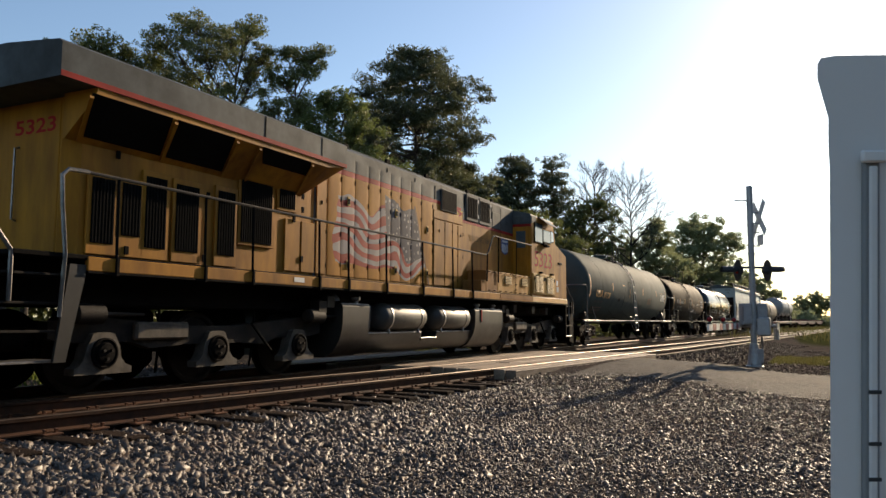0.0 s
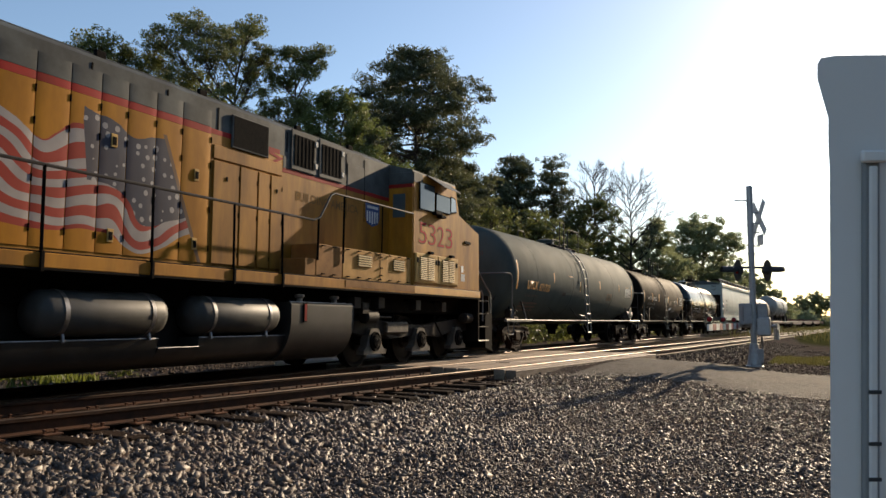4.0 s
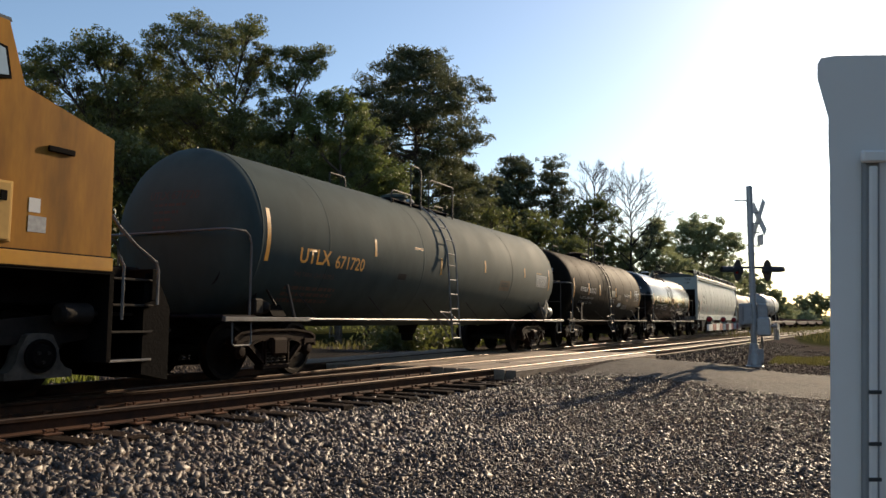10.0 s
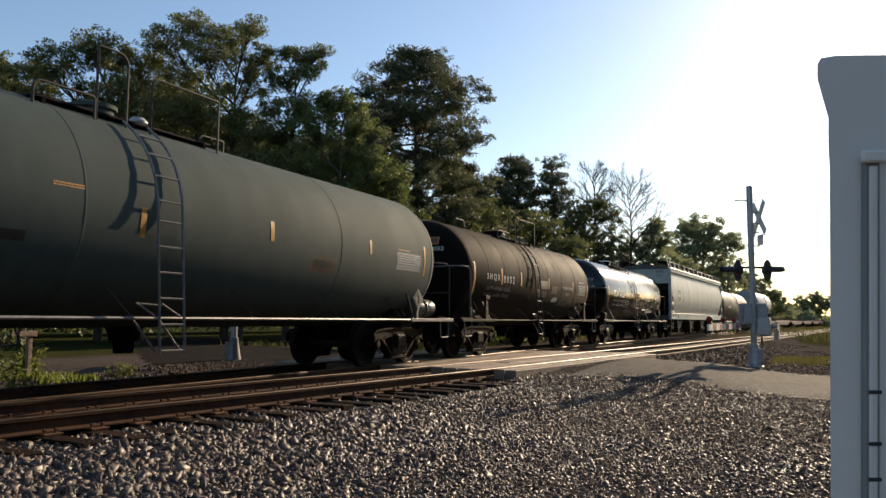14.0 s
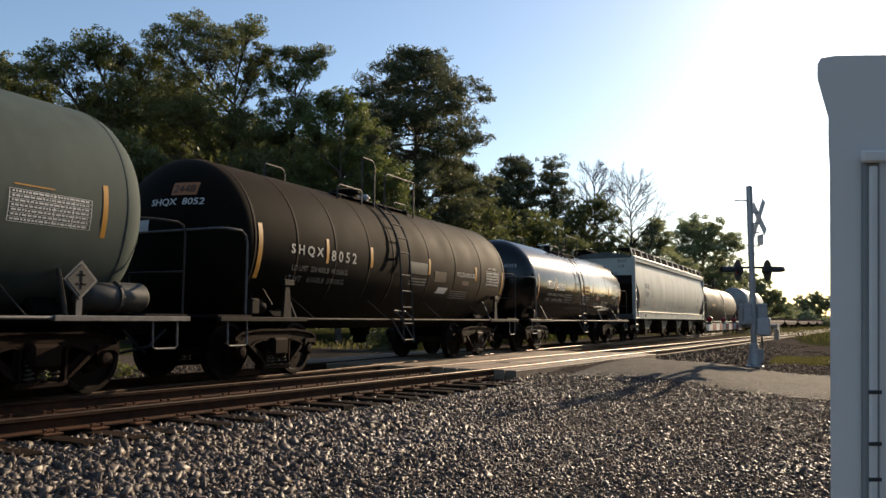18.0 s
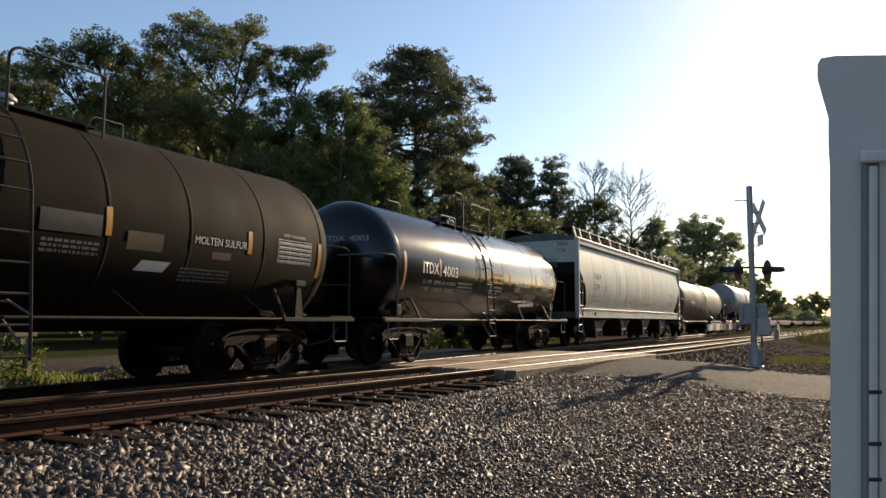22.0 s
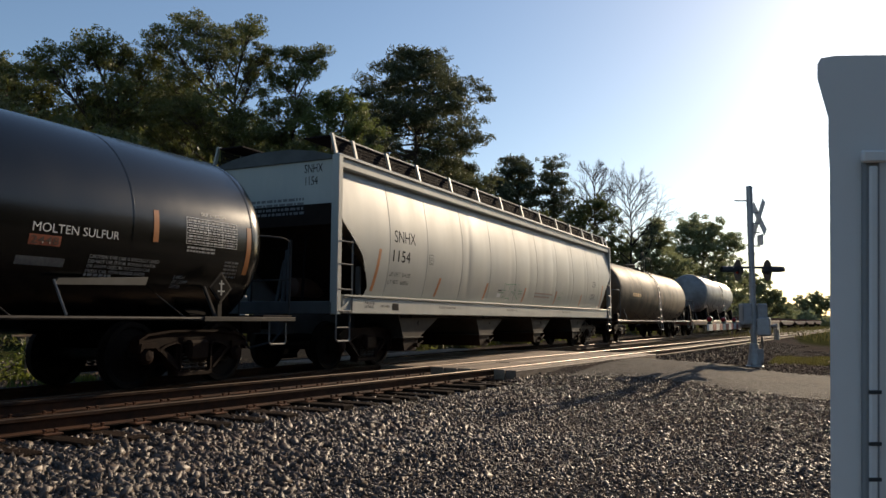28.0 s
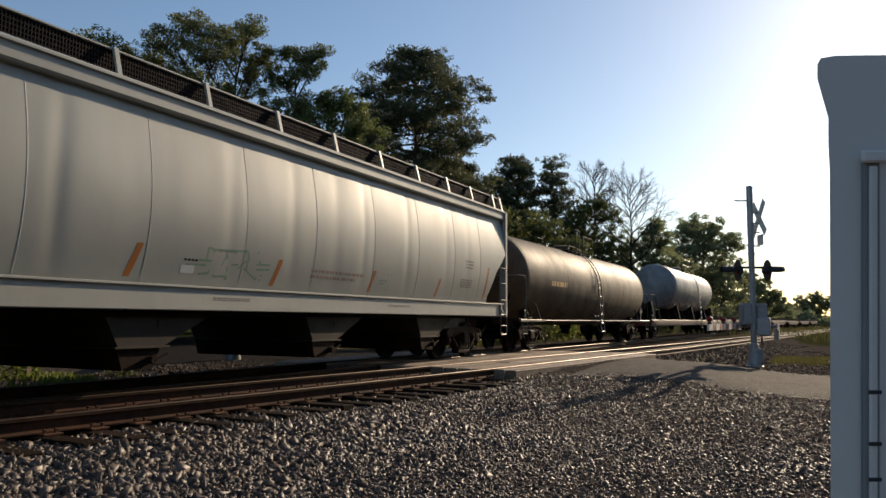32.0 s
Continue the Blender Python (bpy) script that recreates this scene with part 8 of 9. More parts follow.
def bare_tree(label, at, height, radius, low):
    """A leafless tree: limbs that rise and spread into a fan of fine twigs."""
    t, rng = plant("bare_tree", label, at, next(SEED))
    line = trunk_line(rng, height * 0.88)
    g, limbs = Geo(), Geo()
    taper(g, line, 0.20, 0.03, 9)
    for k in range(22):
        f = low + (1 - low) * k / 21
        ang = k * 2.4 + rng.uniform(-0.4, 0.4)
        d = Vector((math.cos(ang), math.sin(ang), rng.uniform(0.45, 0.8) + 0.7 * f * f)).normalized()
        reach = radius * 0.55 * math.sin(math.pi * (0.30 + 0.58 * (f - low) / (1 - low))) * rng.uniform(0.75, 1.15)
        fork(limbs, rng, on_line(line, f * line[-1].z), d, reach, 0.10 - 0.05 * f, 3)
    part("trunk", g, M_BAREBARK, t)
    tagged(part("branchwork", limbs, M_BAREBARK, t), kind="stuff")


def build_trees():
    """The wood's edge behind the tracks, tree by tree, crowns fitted to the camera's view."""
    broadleaf("oak_tree", "broad leafy tree at the edge of the wood", (28.0, 33.8), M_OAKLEAF, [(-0.5, 15.0, 1.31), (-2.0, 13.8, 1.37), (0.8, 14.6, 1.25), (0.2, 15.4, 0.89), (-0.7, 12.4, 1.73), (1.4, 12.2, 1.43), (-2.5, 11.7, 1.34), (0.3, 10.1, 1.79), (-2.1, 9.4, 1.79)], 36400, 0.129, 1.0)
    broadleaf("oak_tree", "dark green tree at the edge of the wood", (26.9, 38.3), M_OAKLEAF, [(0.2, 14.7, 0.92), (-1.5, 14.4, 1.04), (-0.6, 13.0, 1.59), (1.0, 12.8, 1.16), (-2.9, 13.4, 1.53), (-4.5, 14.1, 1.83), (-1.2, 10.6, 2.14), (-3.6, 10.6, 2.44)], 42000, 0.129, 1.0)
    broadleaf("oak_tree", "tall airy oak with gaps in its crown", (32.4, 29.3), M_OAKLEAF, [(-2.2, 17.5, 1.13), (-3.5, 16.2, 1.19), (-4.5, 15.7, 0.81), (-0.3, 17.0, 1.06), (1.3, 16.7, 1.0), (-1.1, 15.5, 1.56), (-3.1, 13.9, 1.44), (1.0, 14.5, 1.44), (1.9, 15.6, 0.81), (-4.5, 13.8, 1.13), (-1.5, 12.0, 1.81), (-3.3, 10.8, 1.88), (0.8, 11.5, 1.56)], 50400, 0.12, 0.85)
    broadleaf("oak_tree", "slender oak with an open crown", (33.1, 25.6), M_OAKLEAF, [(0.7, 15.6, 1.04), (-0.3, 16.0, 0.61), (1.4, 16.0, 0.49), (-0.5, 14.3, 0.79), (1.1, 14.5, 0.67), (0.2, 13.4, 0.79), (-1.1, 12.6, 0.92), (0.8, 12.1, 0.79), (-0.6, 11.0, 1.22), (0.6, 9.7, 1.37), (-1.9, 9.4, 1.53)], 26600, 0.116, 0.7)
    broadleaf("oak_tree", "leafy tree with yellowish young leaves", (32.7, 21.9), M_LIGHTLEAF, [(-1.0, 12.3, 0.76), (0.2, 12.1, 0.87), (1.1, 11.1, 0.87), (-1.4, 10.7, 1.05), (-0.1, 9.5, 1.22), (1.5, 9.0, 0.99), (-1.9, 8.4, 1.22), (0.6, 7.8, 1.31), (-0.5, 6.6, 1.45)], 42000, 0.116, 0.95)
    broadleaf("oak_tree", "small leafy tree before the pines", (36.4, 21.2), M_LIGHTLEAF, [(-0.6, 9.6, 0.81), (0.4, 8.7, 0.94), (-0.9, 8.0, 1.06), (0.1, 6.9, 1.25), (-1.5, 6.4, 1.25)], 19600, 0.116, 0.95)
    broadleaf("oak_tree", "olive tree below the leafless trees", (72.4, 20.3), M_OAKLEAF, [(0.0, 11.3, 1.43), (1.3, 12.1, 1.1), (-1.1, 10.2, 1.43), (2.9, 11.4, 1.1), (0.6, 8.8, 1.98), (-1.6, 8.3, 1.76), (3.4, 8.8, 1.54), (1.7, 6.6, 2.2), (-1.0, 6.0, 2.2)], 30799, 0.189, 0.9)
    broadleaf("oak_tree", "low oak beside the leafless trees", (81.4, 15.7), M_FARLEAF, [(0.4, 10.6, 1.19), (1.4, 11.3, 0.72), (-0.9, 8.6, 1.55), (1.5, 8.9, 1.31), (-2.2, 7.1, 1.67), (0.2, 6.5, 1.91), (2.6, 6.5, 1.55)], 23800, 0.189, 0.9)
    broadleaf("oak_tree", "broad oak farther along the line, paled as haze", (100.7, 12.6), M_FARLEAF, [(-0.6, 12.8, 1.86), (-2.6, 12.0, 1.43), (1.8, 12.2, 1.72), (3.2, 10.8, 1.43), (0.0, 9.6, 2.72), (-2.9, 8.3, 2.43), (3.5, 8.0, 2.0), (0.5, 5.8, 3.0), (3.9, 4.7, 2.43), (-2.0, 5.1, 2.57)], 47600, 0.232, 0.95)
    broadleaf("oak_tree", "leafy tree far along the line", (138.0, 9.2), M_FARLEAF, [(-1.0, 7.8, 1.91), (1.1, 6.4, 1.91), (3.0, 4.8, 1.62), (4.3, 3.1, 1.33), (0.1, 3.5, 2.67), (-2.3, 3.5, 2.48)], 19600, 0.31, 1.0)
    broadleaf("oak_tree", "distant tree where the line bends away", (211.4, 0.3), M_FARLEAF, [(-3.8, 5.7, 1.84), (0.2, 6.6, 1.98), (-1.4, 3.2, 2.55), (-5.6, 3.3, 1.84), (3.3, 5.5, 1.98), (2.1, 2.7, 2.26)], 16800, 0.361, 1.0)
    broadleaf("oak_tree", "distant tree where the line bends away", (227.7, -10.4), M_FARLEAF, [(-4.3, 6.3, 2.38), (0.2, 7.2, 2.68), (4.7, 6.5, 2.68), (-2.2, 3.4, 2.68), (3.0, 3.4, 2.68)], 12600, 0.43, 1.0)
    pine("large dense pine with a rounded top", (44.1, 23.6), 19.1, 6.9, 4.84, 66000, 0.3)
    pine("dark pine farther along the line", (65.8, 24.7), 16.2, 5.8, 2.71, 26000, 0.36)
    pine("dark pine farther along the line", (62.0, 25.6), 13.8, 5.6, 2.40, 22000, 0.36)
    pine("slim pine with a thin crown", (68.4, 21.7), 16.6, 10.1, 1.11, 6500, 0.34)
    pine("pine standing behind the young trees", (49.6, 30.7), 17.7, 7.5, 2.59, 24000, 0.34)
    pine("young pine beside the large one", (54.5, 25.1), 13.3, 5.5, 2.15, 20000, 0.36)
    bare_tree("tall leafless tree against the sky", (78.8, 20.9), 19.2, 4.4, 0.5)
    bare_tree("leafless tree with spreading twigs", (78.6, 16.8), 16.6, 5.4, 0.42)
    # understorey between the taller trees
    rng = random.Random(9)
    for x, y, h, leaf in ((14.0, 30.0, 10.0, M_OAKLEAF), (19.5, 29.0, 10.5, M_OAKLEAF), (25.0, 27.5, 9.8, M_OAKLEAF), (29.5, 25.5, 9.2, M_OAKLEAF), (35.8, 26.8, 9.5, M_OAKLEAF), (40.6, 20.8, 7.0, M_LIGHTLEAF), (47.5, 20.5, 8.2, M_OAKLEAF), (55.0, 21.0, 8.6, M_OAKLEAF), (62.5, 19.8, 8.4, M_OAKLEAF), (88.0, 17.5, 8.0, M_FARLEAF), (112.0, 15.2, 9.0, M_FARLEAF)):
        lobes = [(rng.uniform(-2.6, 2.6), h * q + rng.uniform(-0.4, 0.4), rng.uniform(1.2, 1.8)) for q in (0.9, 0.8, 0.72, 0.6, 0.52, 0.42, 0.34, 0.24)]
        broadleaf("oak_tree", "dark understorey tree behind the train", (x, y), leaf, lobes, 15000, 0.17 if x < 50 else 0.24, 1.0)


def build_back_wood():
    """A plain unseen belt of wood, added behind the camera to cut sky light."""
    rng = np.random.default_rng(77)
    n = 26000
    x = rng.uniform(-70, 55, n)
    top = 9.0 + 1.6 * np.sin(x * 0.21) + 1.0 * np.sin(x * 0.57 + 1)
    pos = np.stack([x, -15 - 5 * rng.uniform(0, 1, n), top * rng.uniform(0, 1, n) ** 0.8], -1)
    me = leaf_mesh("wood_belt", pos, rng.uniform(0.9, 2.0, n), 78, 0.9)
    solid("wood_belt", me, M_OAKLEAF, "unseen leafy belt added to cut sky light behind", "wood", kind="stuff")
    # the wood goes on behind the first row of trees on the far side
    # The first stretch lies out of view, added to dim sky light from the left.
    for seed, n, x0, x1, y0, y1, h in ((80, 26000, -70, 8, 32, 42, 12.0), (82, 150000, 10, 66, 40, 48, 17.6), (84, 34000, 55, 120, 28, 34, 9.0), (86, 26000, 100, 250, 16, 24, 4.5)):
        rng = np.random.default_rng(seed)
        x = rng.uniform(x0, x1, n)
        top = h * (0.66 + 0.34 * sm(20, 44, x)) + 1.2 * np.sin(x * 0.33) + 0.8 * np.sin(x * 0.9 + 1) + 0.5 * np.sin(x * 2.3)
        pos = np.stack([x, rng.uniform(y0, y1, n), top * rng.uniform(0, 1, n) ** 0.7], -1)
        me = leaf_mesh("wood_edge", pos, rng.uniform(0.2, 0.42, n) if x0 > 0 else rng.uniform(0.5, 1.1, n), seed + 1, 0.8)
        solid("wood_edge", me, M_OAKLEAF, "dense dark wood behind the first row of trees", "wood", kind="stuff")


build_trees()
build_back_wood()
hedge = np.random.default_rng(91)
hx, hy_ = hedge.uniform(196, 236, 16000), hedge.uniform(-30, 10, 16000)
hz = -0.4 + (3.4 + np.sin(hy_ * 0.8) + 0.6 * np.sin(hy_ * 2.1)) * hedge.uniform(0, 1, 16000) ** 0.8
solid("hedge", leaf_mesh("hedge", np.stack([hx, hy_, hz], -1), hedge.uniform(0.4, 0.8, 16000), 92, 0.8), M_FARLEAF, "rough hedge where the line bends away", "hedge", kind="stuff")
for k in range(9):
    hx = 150.0 + 11.0 * k
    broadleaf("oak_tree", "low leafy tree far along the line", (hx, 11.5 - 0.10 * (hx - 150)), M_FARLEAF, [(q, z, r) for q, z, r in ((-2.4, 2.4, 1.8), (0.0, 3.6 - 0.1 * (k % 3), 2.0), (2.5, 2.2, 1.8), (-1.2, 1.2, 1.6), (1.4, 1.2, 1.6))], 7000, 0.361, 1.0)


# ---- ties, crossing planks, ballast and weeds ----
def build_ties():
    rng = random.Random(3)
    tie = Geo().box(-0.115, 0.115, -1.62, 1.35, -0.178, 0.0, 0.012).mesh("tie")
    tie.materials.append(M_TIE)
    plate = Geo().box(-0.10, 0.10, -0.17, 0.17, 0.0, 0.02, 0.004).mesh("tie_plate")
    plate.materials.append(M_PLATE)
    g = Geo()
    for a, b in ((-0.06, -0.1), (0.06, -0.1), (-0.06, 0.1), (0.06, 0.1)):
        g.box(a - 0.012, a + 0.012, b - 0.012, b + 0.012, 0.018, 0.05)
        g.box(a - 0.018, a + 0.018, b - 0.022, b + 0.022, 0.045, 0.062, 0.006)
    spike = g.mesh("spike")
    spike.materials.append(M_PLATE)
    bed = thing("siding_ties", "dark timber ties of the siding with rusty plates", "track ties", kind="structure")
    x = -6.0
    while x < 60:
        if x < 14.5:
            y = siding_y(x)
            ob = new("tie", tie)
            ob.parent = bed
            ob.matrix_basis = pose(x, y, -0.192 + rng.uniform(-0.012, 0.006), rng.uniform(-0.6, 0.6), 0, -5 + rng.uniform(-2, 2))
            if x < 34:
                for yy in (siding_a(x), siding_a(x) + GAUGE + 0.07):
                    for name, me in (("tie_plate", plate), ("spike", spike)):
                        o = new(name, me)
                        o.parent = bed
                        o.matrix_basis = pose(x, yy, -0.190, 0, 0, -5)
        x += 0.53 + rng.uniform(-0.03, 0.03)
    bed = thing("main_ties", "dark timber ties under the train", "track ties", kind="structure")
    x = -6.0
    while x < 60:
        if not 14.5 < x < 24.3:
            ob = new("tie", tie)
            ob.parent = bed
            ob.matrix_basis = pose(x, main_y(x) + 0.1, -0.19, 0, 0, 180 + rng.uniform(-1, 1))
        x += 0.53


def build_crossing():
    """Plank panels between and beside the rails."""
    rng = random.Random(8)
    cr = thing("crossing_planks", "weathered timber crossing planks between the rails", "level crossing", kind="structure")
    shared = {}

    def plank(x0, x1, y0f, w, z=0.0):
        y0, y1 = y0f(x0), y0f(x1)
        key = (round(x1 - x0, 2), round(w, 2))
        if key not in shared:
            me = Geo().box(-(x1 - x0) / 2, (x1 - x0) / 2, -w / 2, w / 2, -0.2, 0.0, 0.012).mesh("plank")
            me.materials.append(M_PLANK)
            shared[key] = me
        ob = new("plank", shared[key])
        ob.parent = cr
        ob.matrix_basis = pose((x0 + x1) / 2, (y0 + y1) / 2, z - 0.014 + rng.uniform(-0.008, 0.004), 0, 0, math.degrees(math.atan2(y1 - y0, x1 - x0)))

    cuts = [14.35, 16.75, 19.15, 21.55, 23.95]
    for a, b in zip(cuts, cuts[1:]):
        a, b = a + 0.006, b - 0.006
        for k in range(4):
            plank(a, b, lambda x, k=k: siding_a(x) + 0.13 + 0.155 + k * 0.315, 0.305)
            plank(a, b, lambda x, k=k: main_y(x) - 0.49 + k * 0.315 + 0.02, 0.305)
        plank(a, b, lambda x: siding_a(x) - 0.045 - 0.13, 0.24, -0.004)
        plank(a, b, lambda x: siding_a(x) - 0.045 - 0.38, 0.24, -0.012)
        for k in range(5):
            yb = lambda x: siding_a(x) + GAUGE + 0.07 + 0.05
            ye = lambda x: main_y(x) - GAUGE / 2 - 0.035 - 0.05
            w = (ye((a + b) / 2) - yb((a + b) / 2)) / 5
            plank(a, b, lambda x, k=k: yb(x) + (ye(x) - yb(x)) * (k + 0.5) / 5, round(w * 0.985, 2))
        for k in range(4):
            plank(a, b, lambda x, k=k: main_y(x) + GAUGE / 2 + 0.035 + 0.05 + 0.16 + k * 0.32, 0.31)


def build_ballast():
    rng = np.random.default_rng(4)

    def area(n, x0, x1, y0, y1):
        return np.stack([rng.uniform(x0, x1, n), rng.uniform(y0, y1, n)], -1)

    def keep(xy):
        ya = np.array([siding_a(x) for x in xy[:, 0]])
        ok = (xy[:, 1] < ya - 0.15) & (xy[:, 1] < 1.62 * xy[:, 0] + 0.3) & (xy[:, 1] > -0.9 + 0.5 * rng.normal(0, 1, len(xy)))
        lx = np.interp(xy[:, 1], [p[1] for p in ROAD_LEFT], [p[0] for p in ROAD_LEFT])
        ok &= xy[:, 0] < lx + rng.normal(0, 0.35, len(xy))
        return xy[ok]

    near = keep(area(80000, 2.2, 8.6, -0.9, 7.2))
    stone_cloud("ballast", near, rng.uniform(0.007, 0.016, len(near)) * rng.choice([0.8, 1.2, 1.9], len(near), p=[0.5, 0.38, 0.12]) * (1 + 1.0 * sm(2.0, 4.8, near[:, 1])), 11, M_STONE, None, "loose crushed grey ballast stones in the foreground")
    mid = keep(area(54000, 8.4, 18.5, -1.5, 6.6))
    stone_cloud("ballast", mid, rng.uniform(0.008, 0.017, len(mid)) * rng.choice([0.9, 1.2, 1.9], len(mid), p=[0.5, 0.4, 0.1]) * (1 + 0.4 * sm(2.5, 5.0, mid[:, 1])), 12, M_STONE, None, "loose crushed grey ballast stones beside the siding")
    # between and around the ties
    x = rng.uniform(3.0, 14.4, 20000)
    y = np.array([siding_a(k) for k in x]) + rng.uniform(-1.1, 3.0, len(x))
    ym = np.array([main_y(k) for k in x])
    ok = y < ym + 1.8
    stone_cloud("ballast", np.stack([x[ok], y[ok]], -1), rng.uniform(0.012, 0.026, ok.sum()), 13, M_STONE, None, "ballast stones between the ties", lift=-0.1)
    x = 24.0 + 26 * rng.uniform(0, 1, 11000) ** 1.3
    y = np.array([siding_a(k) for k in x]) + rng.uniform(-2.4, 3.0, len(x))
    stone_cloud("ballast", np.stack([x, y], -1), rng.uniform(0.02, 0.045, len(x)), 14, M_STONEDARK, None, "dark ballast stones beyond the crossing", lift=0.9)
    # gravel shoulder beyond the road
    x = 20.0 + 22 * rng.uniform(0, 1, 10000) ** 1.2
    y = rng.uniform(-3.0, 3.6, len(x))
    rx = np.interp(y, [p[1] for p in ROAD_RIGHT], [p[0] for p in ROAD_RIGHT])
    ok = (x > rx + rng.normal(0, 0.3, len(x)))
    stone_cloud("ballast", np.stack([x[ok], y[ok]], -1), rng.uniform(0.015, 0.04, ok.sum()), 17, M_STONEDARK, None, "brown gravel shoulder beyond the road", lift=0.4)
    # stray stones on the road
    x = rng.uniform(12.0, 24.0, 16000)
    y = rng.uniform(-1.5, 5.0, len(x))
    lx = np.interp(y, [p[1] for p in ROAD_LEFT], [p[0] for p in ROAD_LEFT])
    rx = np.interp(y, [p[1] for p in ROAD_RIGHT], [p[0] for p in ROAD_RIGHT])
    ok = (x > lx - 0.3) & (x < rx) & (rng.uniform(0, 1, len(x)) < np.exp(-np.maximum(0, x - lx) * 0.45) + 0.42)
    stone_cloud("stray_stones", np.stack([x[ok], y[ok]], -1), rng.uniform(0.005, 0.011, ok.sum()), 16, M_STONE, None, "stray ballast stones lying on the road", lift=1.2)
    x = rng.uniform(9.0, 24, 7000)
    y = rng.uniform(10.7, 13.9, len(x))
    stone_cloud("ballast", np.stack([x, y], -1), rng.uniform(0.02, 0.045, len(x)), 15, M_STONEDARK, None, "dark ballast stones behind the train", lift=0.2)


def blades(name, n, x0, x1, y0, y1, h, seed, material, label):
    """Grass and weeds as many single blades."""
    rng = np.random.default_rng(seed)
    x, y = rng.uniform(x0, x1, n), rng.uniform(y0, y1, n)
    dens = np.array([noise.noise((a * 0.6, b * 0.6, seed)) for a, b in zip(x, y)])
    ok = dens > -0.15
    x, y = x[ok], y[ok]
    n = len(x)
    z = ground_z(x, y) - 0.01
    a = rng.uniform(0, 2 * np.pi, n)
    hh = h * rng.uniform(0.35, 1.2, n)
    w = 0.012 + 0.02 * rng.uniform(0, 1, n)
    lean = rng.normal(0, 0.25, (n, 2)) * hh[:, None]
    p = np.stack([x, y, z], -1)
    side = np.stack([np.cos(a) * w, np.sin(a) * w, np.zeros(n)], -1)
    top = p + np.stack([lean[:, 0], lean[:, 1], hh], -1)
    midp = (p + top) / 2 + np.stack([-lean[:, 0] * 0.2, -lean[:, 1] * 0.2, hh * 0.1], -1)
    v = np.stack([p - side, p + side, midp + side * 0.8, top, midp - side * 0.8], 1)
    f = np.arange(5 * n).reshape(n, 5)
    me = raw_mesh(name, v.reshape(-1, 3), f)
    solid(name, me, material, label, "grass", kind="stuff")


def bush(at, h, r, seed, leaf, label, n=2600, size=0.1):
    rng = np.random.default_rng(seed)
    z0 = float(ground_z(at[0], at[1]))
    t = thing("bush", label, "bush", pose(at[0], at[1], z0 - 0.02), group="trackside bushes")
    g = Geo()
    cs = []
    for k in range(16):
        e = Vector((rng.normal() * r * 0.55, rng.normal() * r * 0.55, h * rng.uniform(0.35, 1.0)))
        pts = limb_path(rng, (rng.normal() * 0.08, rng.normal() * 0.08, 0), e, 0.08, 4)
        taper(g, pts, 0.02, 0.006, 5)
        cs.append(e)
        cs.append(pts[2])
    part("stems", g, M_BARK, t)
    c = np.array([tuple(v) for v in cs])
    pos = c[rng.integers(0, len(c), n)] + rng.normal(size=(n, 3)) * r * 0.22
    pos[:, 2] = np.abs(pos[:, 2])
    part("leaves", leaf_mesh("leaves", pos, rng.uniform(0.6, 1.4, n) * size, seed + 5, 0.6), leaf, t)


build_ties()
build_crossing()
build_ballast()
blades("grass_verge", 6000, 2.0, 8.2, 11.2, 17.0, 0.28, 31, M_WEED, "sunlit weeds and grass behind the train")
blades("grass_verge", 5000, 24.0, 60.0, 13.5, 22.0, 0.3, 32, M_GRASS, "green weeds along the far side of the line")
blades("grass_verge", 3600, 25.0, 31.0, -0.6, 1.3, 0.10, 33, M_GRASS, "dry grass strip beyond the crossing signal")
blades("grass_verge", 7000, 60.0, 230.0, -9.0, 16.0, 0.6, 34, M_GRASS, "rough grass along the distant line")
blades("grass_verge", 2600, 6.0, 10.4, 12.4, 14.2, 0.17, 35, M_WEED, "sunlit weeds below the bushes behind the train")
bush((9.45, 14.7), 1.0, 0.62, 41, M_OAKLEAF, "green bush behind a wooden post", 1700, 0.085)
bush((10.35, 14.5), 0.66, 0.36, 42, M_WEED, "leafy green bush beside the road", 700, 0.08)
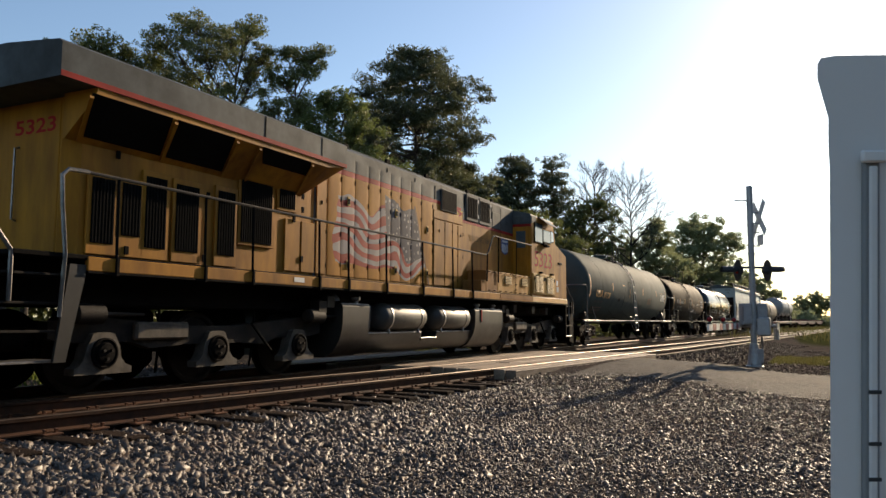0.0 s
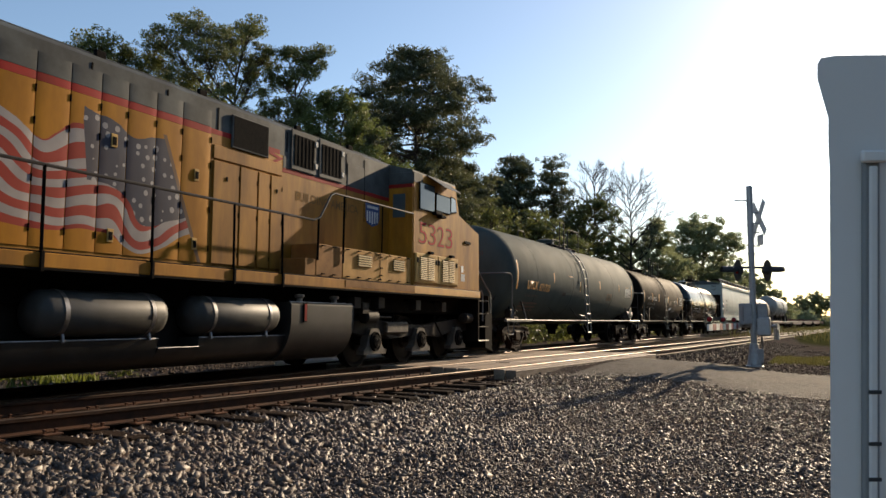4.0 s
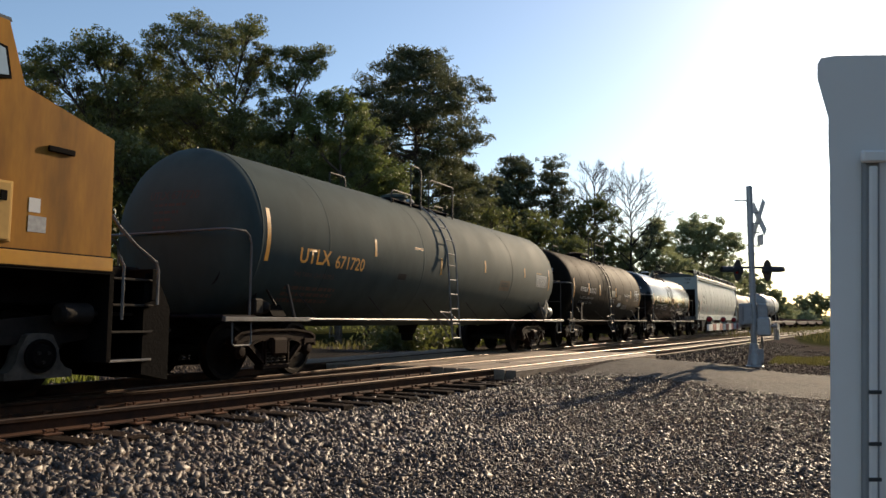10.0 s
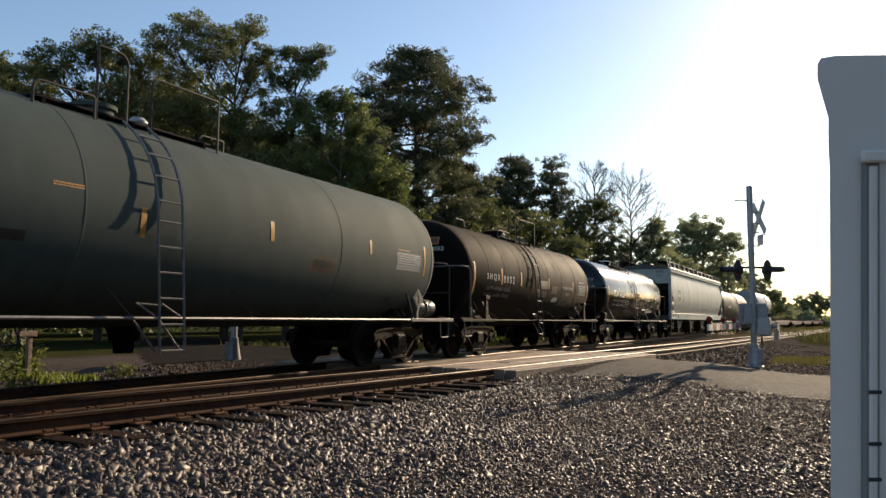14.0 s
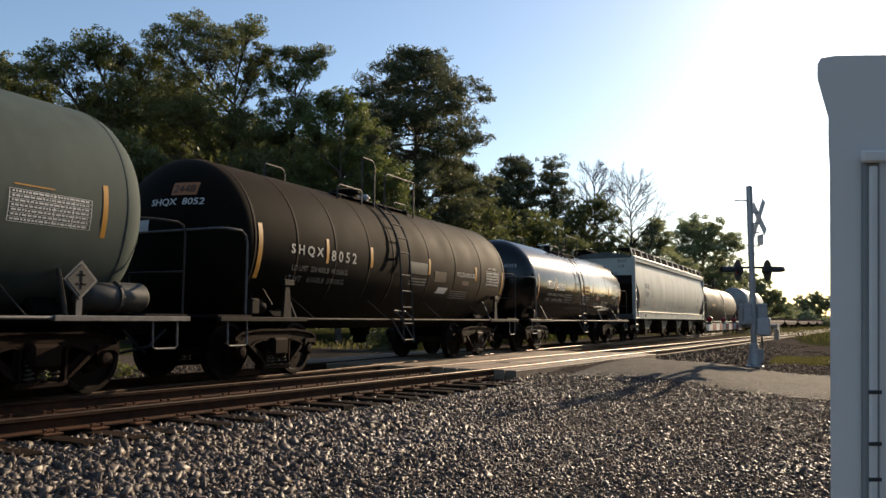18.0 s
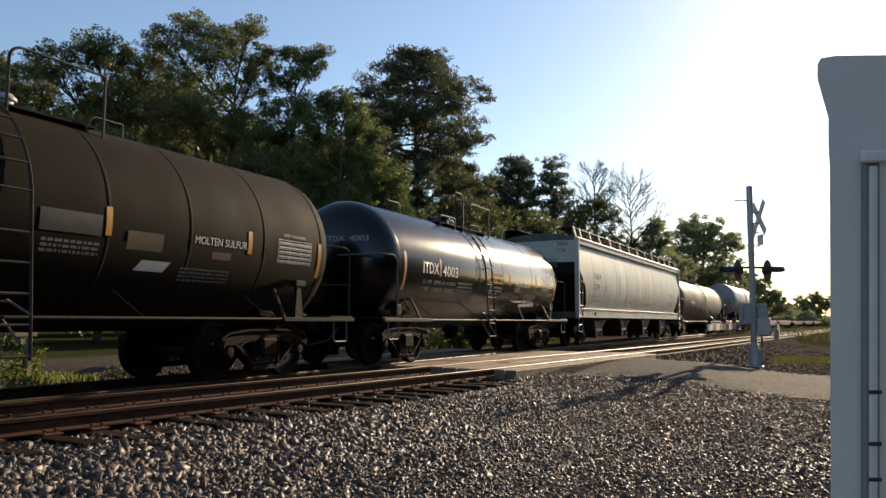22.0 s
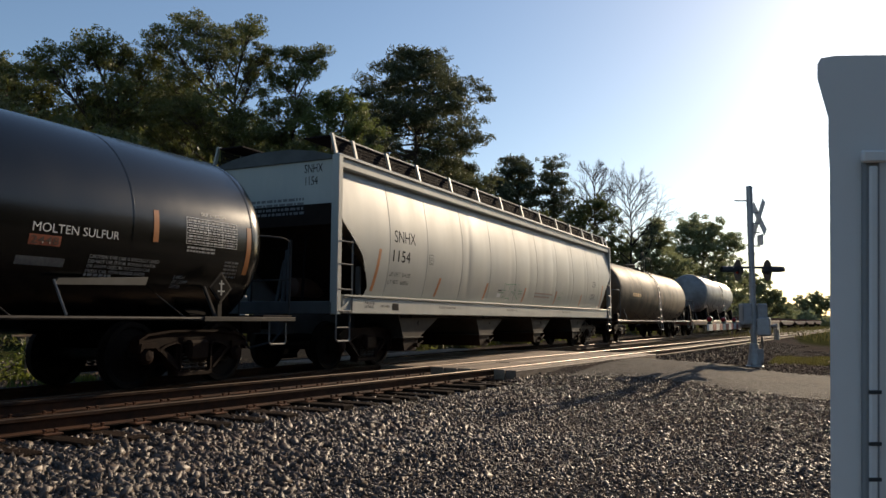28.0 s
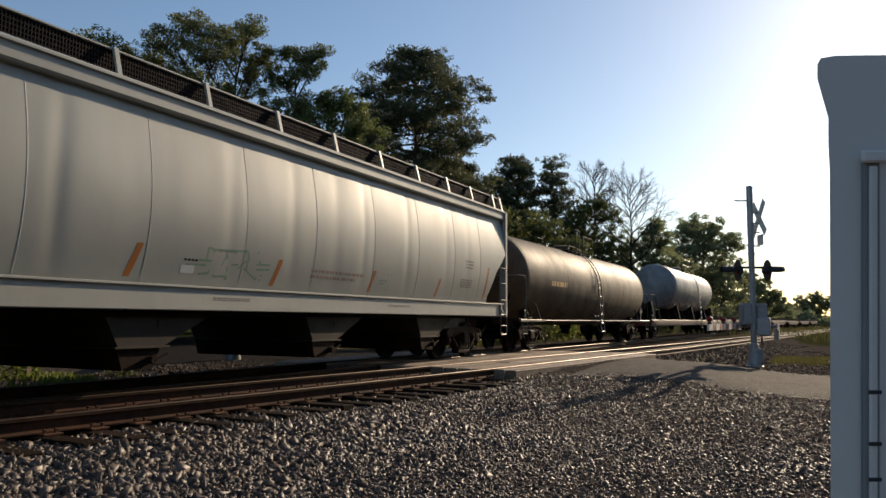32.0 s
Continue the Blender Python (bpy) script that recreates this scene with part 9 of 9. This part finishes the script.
bush((9.2, 13.9), 0.55, 0.40, 46, M_WEED, "low sunlit bush before a wooden post", 700, 0.07)
bush((11.35, 12.9), 0.24, 0.22, 43, M_WEED, "small green weed at the ballast edge", 420, 0.05)
bush((7.2, 15.5), 1.5, 1.0, 44, M_OAKLEAF, "leafy bush behind the train", 3600, 0.10)
post = thing("marker_post", "weathered wooden post with a short board among bushes", "post", pose(10.0, 14.0, float(ground_z(10.0, 14.0)) - 0.02))
part("post", Geo().box(-0.045, 0.045, -0.045, 0.045, 0.0, 0.98, 0.01), M_PLANK, post)
part("board", Geo().box(-0.42, 0.12, -0.075, -0.046, 0.86, 0.96, 0.006), M_PLANK, post)
pipe_post = thing("marker_post", "small pale marker pipe standing beyond the road", "post", pose(22.9, 25.5, float(ground_z(22.9, 25.5)) - 0.02))
part("pipe", Geo().rod((0, 0, 0), (0, 0, 0.62), 0.055, 12), M_WHITE, pipe_post)
part("cap", Geo().lathe([(0.60, 0.062), (0.66, 0.062), (0.68, 0.03), (0.685, 0.0)], (0, 0, 0), "z", 12), M_BLUE, pipe_post)
for k, (bx, by, bh) in enumerate(((24.5, 13.6, 1.2), (27.0, 14.5, 1.8), (30.5, 14.0, 1.5), (34.0, 15.0, 2.2), (38.0, 14.5, 2.0), (42.5, 15.0, 2.4), (47.5, 14.5, 2.2), (53.0, 15.0, 2.6), (60.0, 14.5, 2.6), (68.0, 14.0, 2.8), (77.0, 12.8, 2.8))):
    bush((bx, by), bh, 0.9 + 0.35 * bh, 50 + k, M_OAKLEAF if k % 3 or k < 3 else M_WEED, "green roadside bush on the far side of the line", 2600, 0.16)


# ---- motion of the train ----
def motions():
    for car, centre, half, wheels in CARS:
        walk(car, [(t * 0.5, car_pose(centre, half, t * 0.5)) for t in range(65)])
        for axle, x, r in wheels:
            rows = []
            for k in range(161):
                t = k * 0.2
                rows.append((t, Matrix.Translation((x, 0, r)) @ Matrix.Rotation(-travelled(t) / r, 4, "Y")))
            walk(axle, rows)


motions()
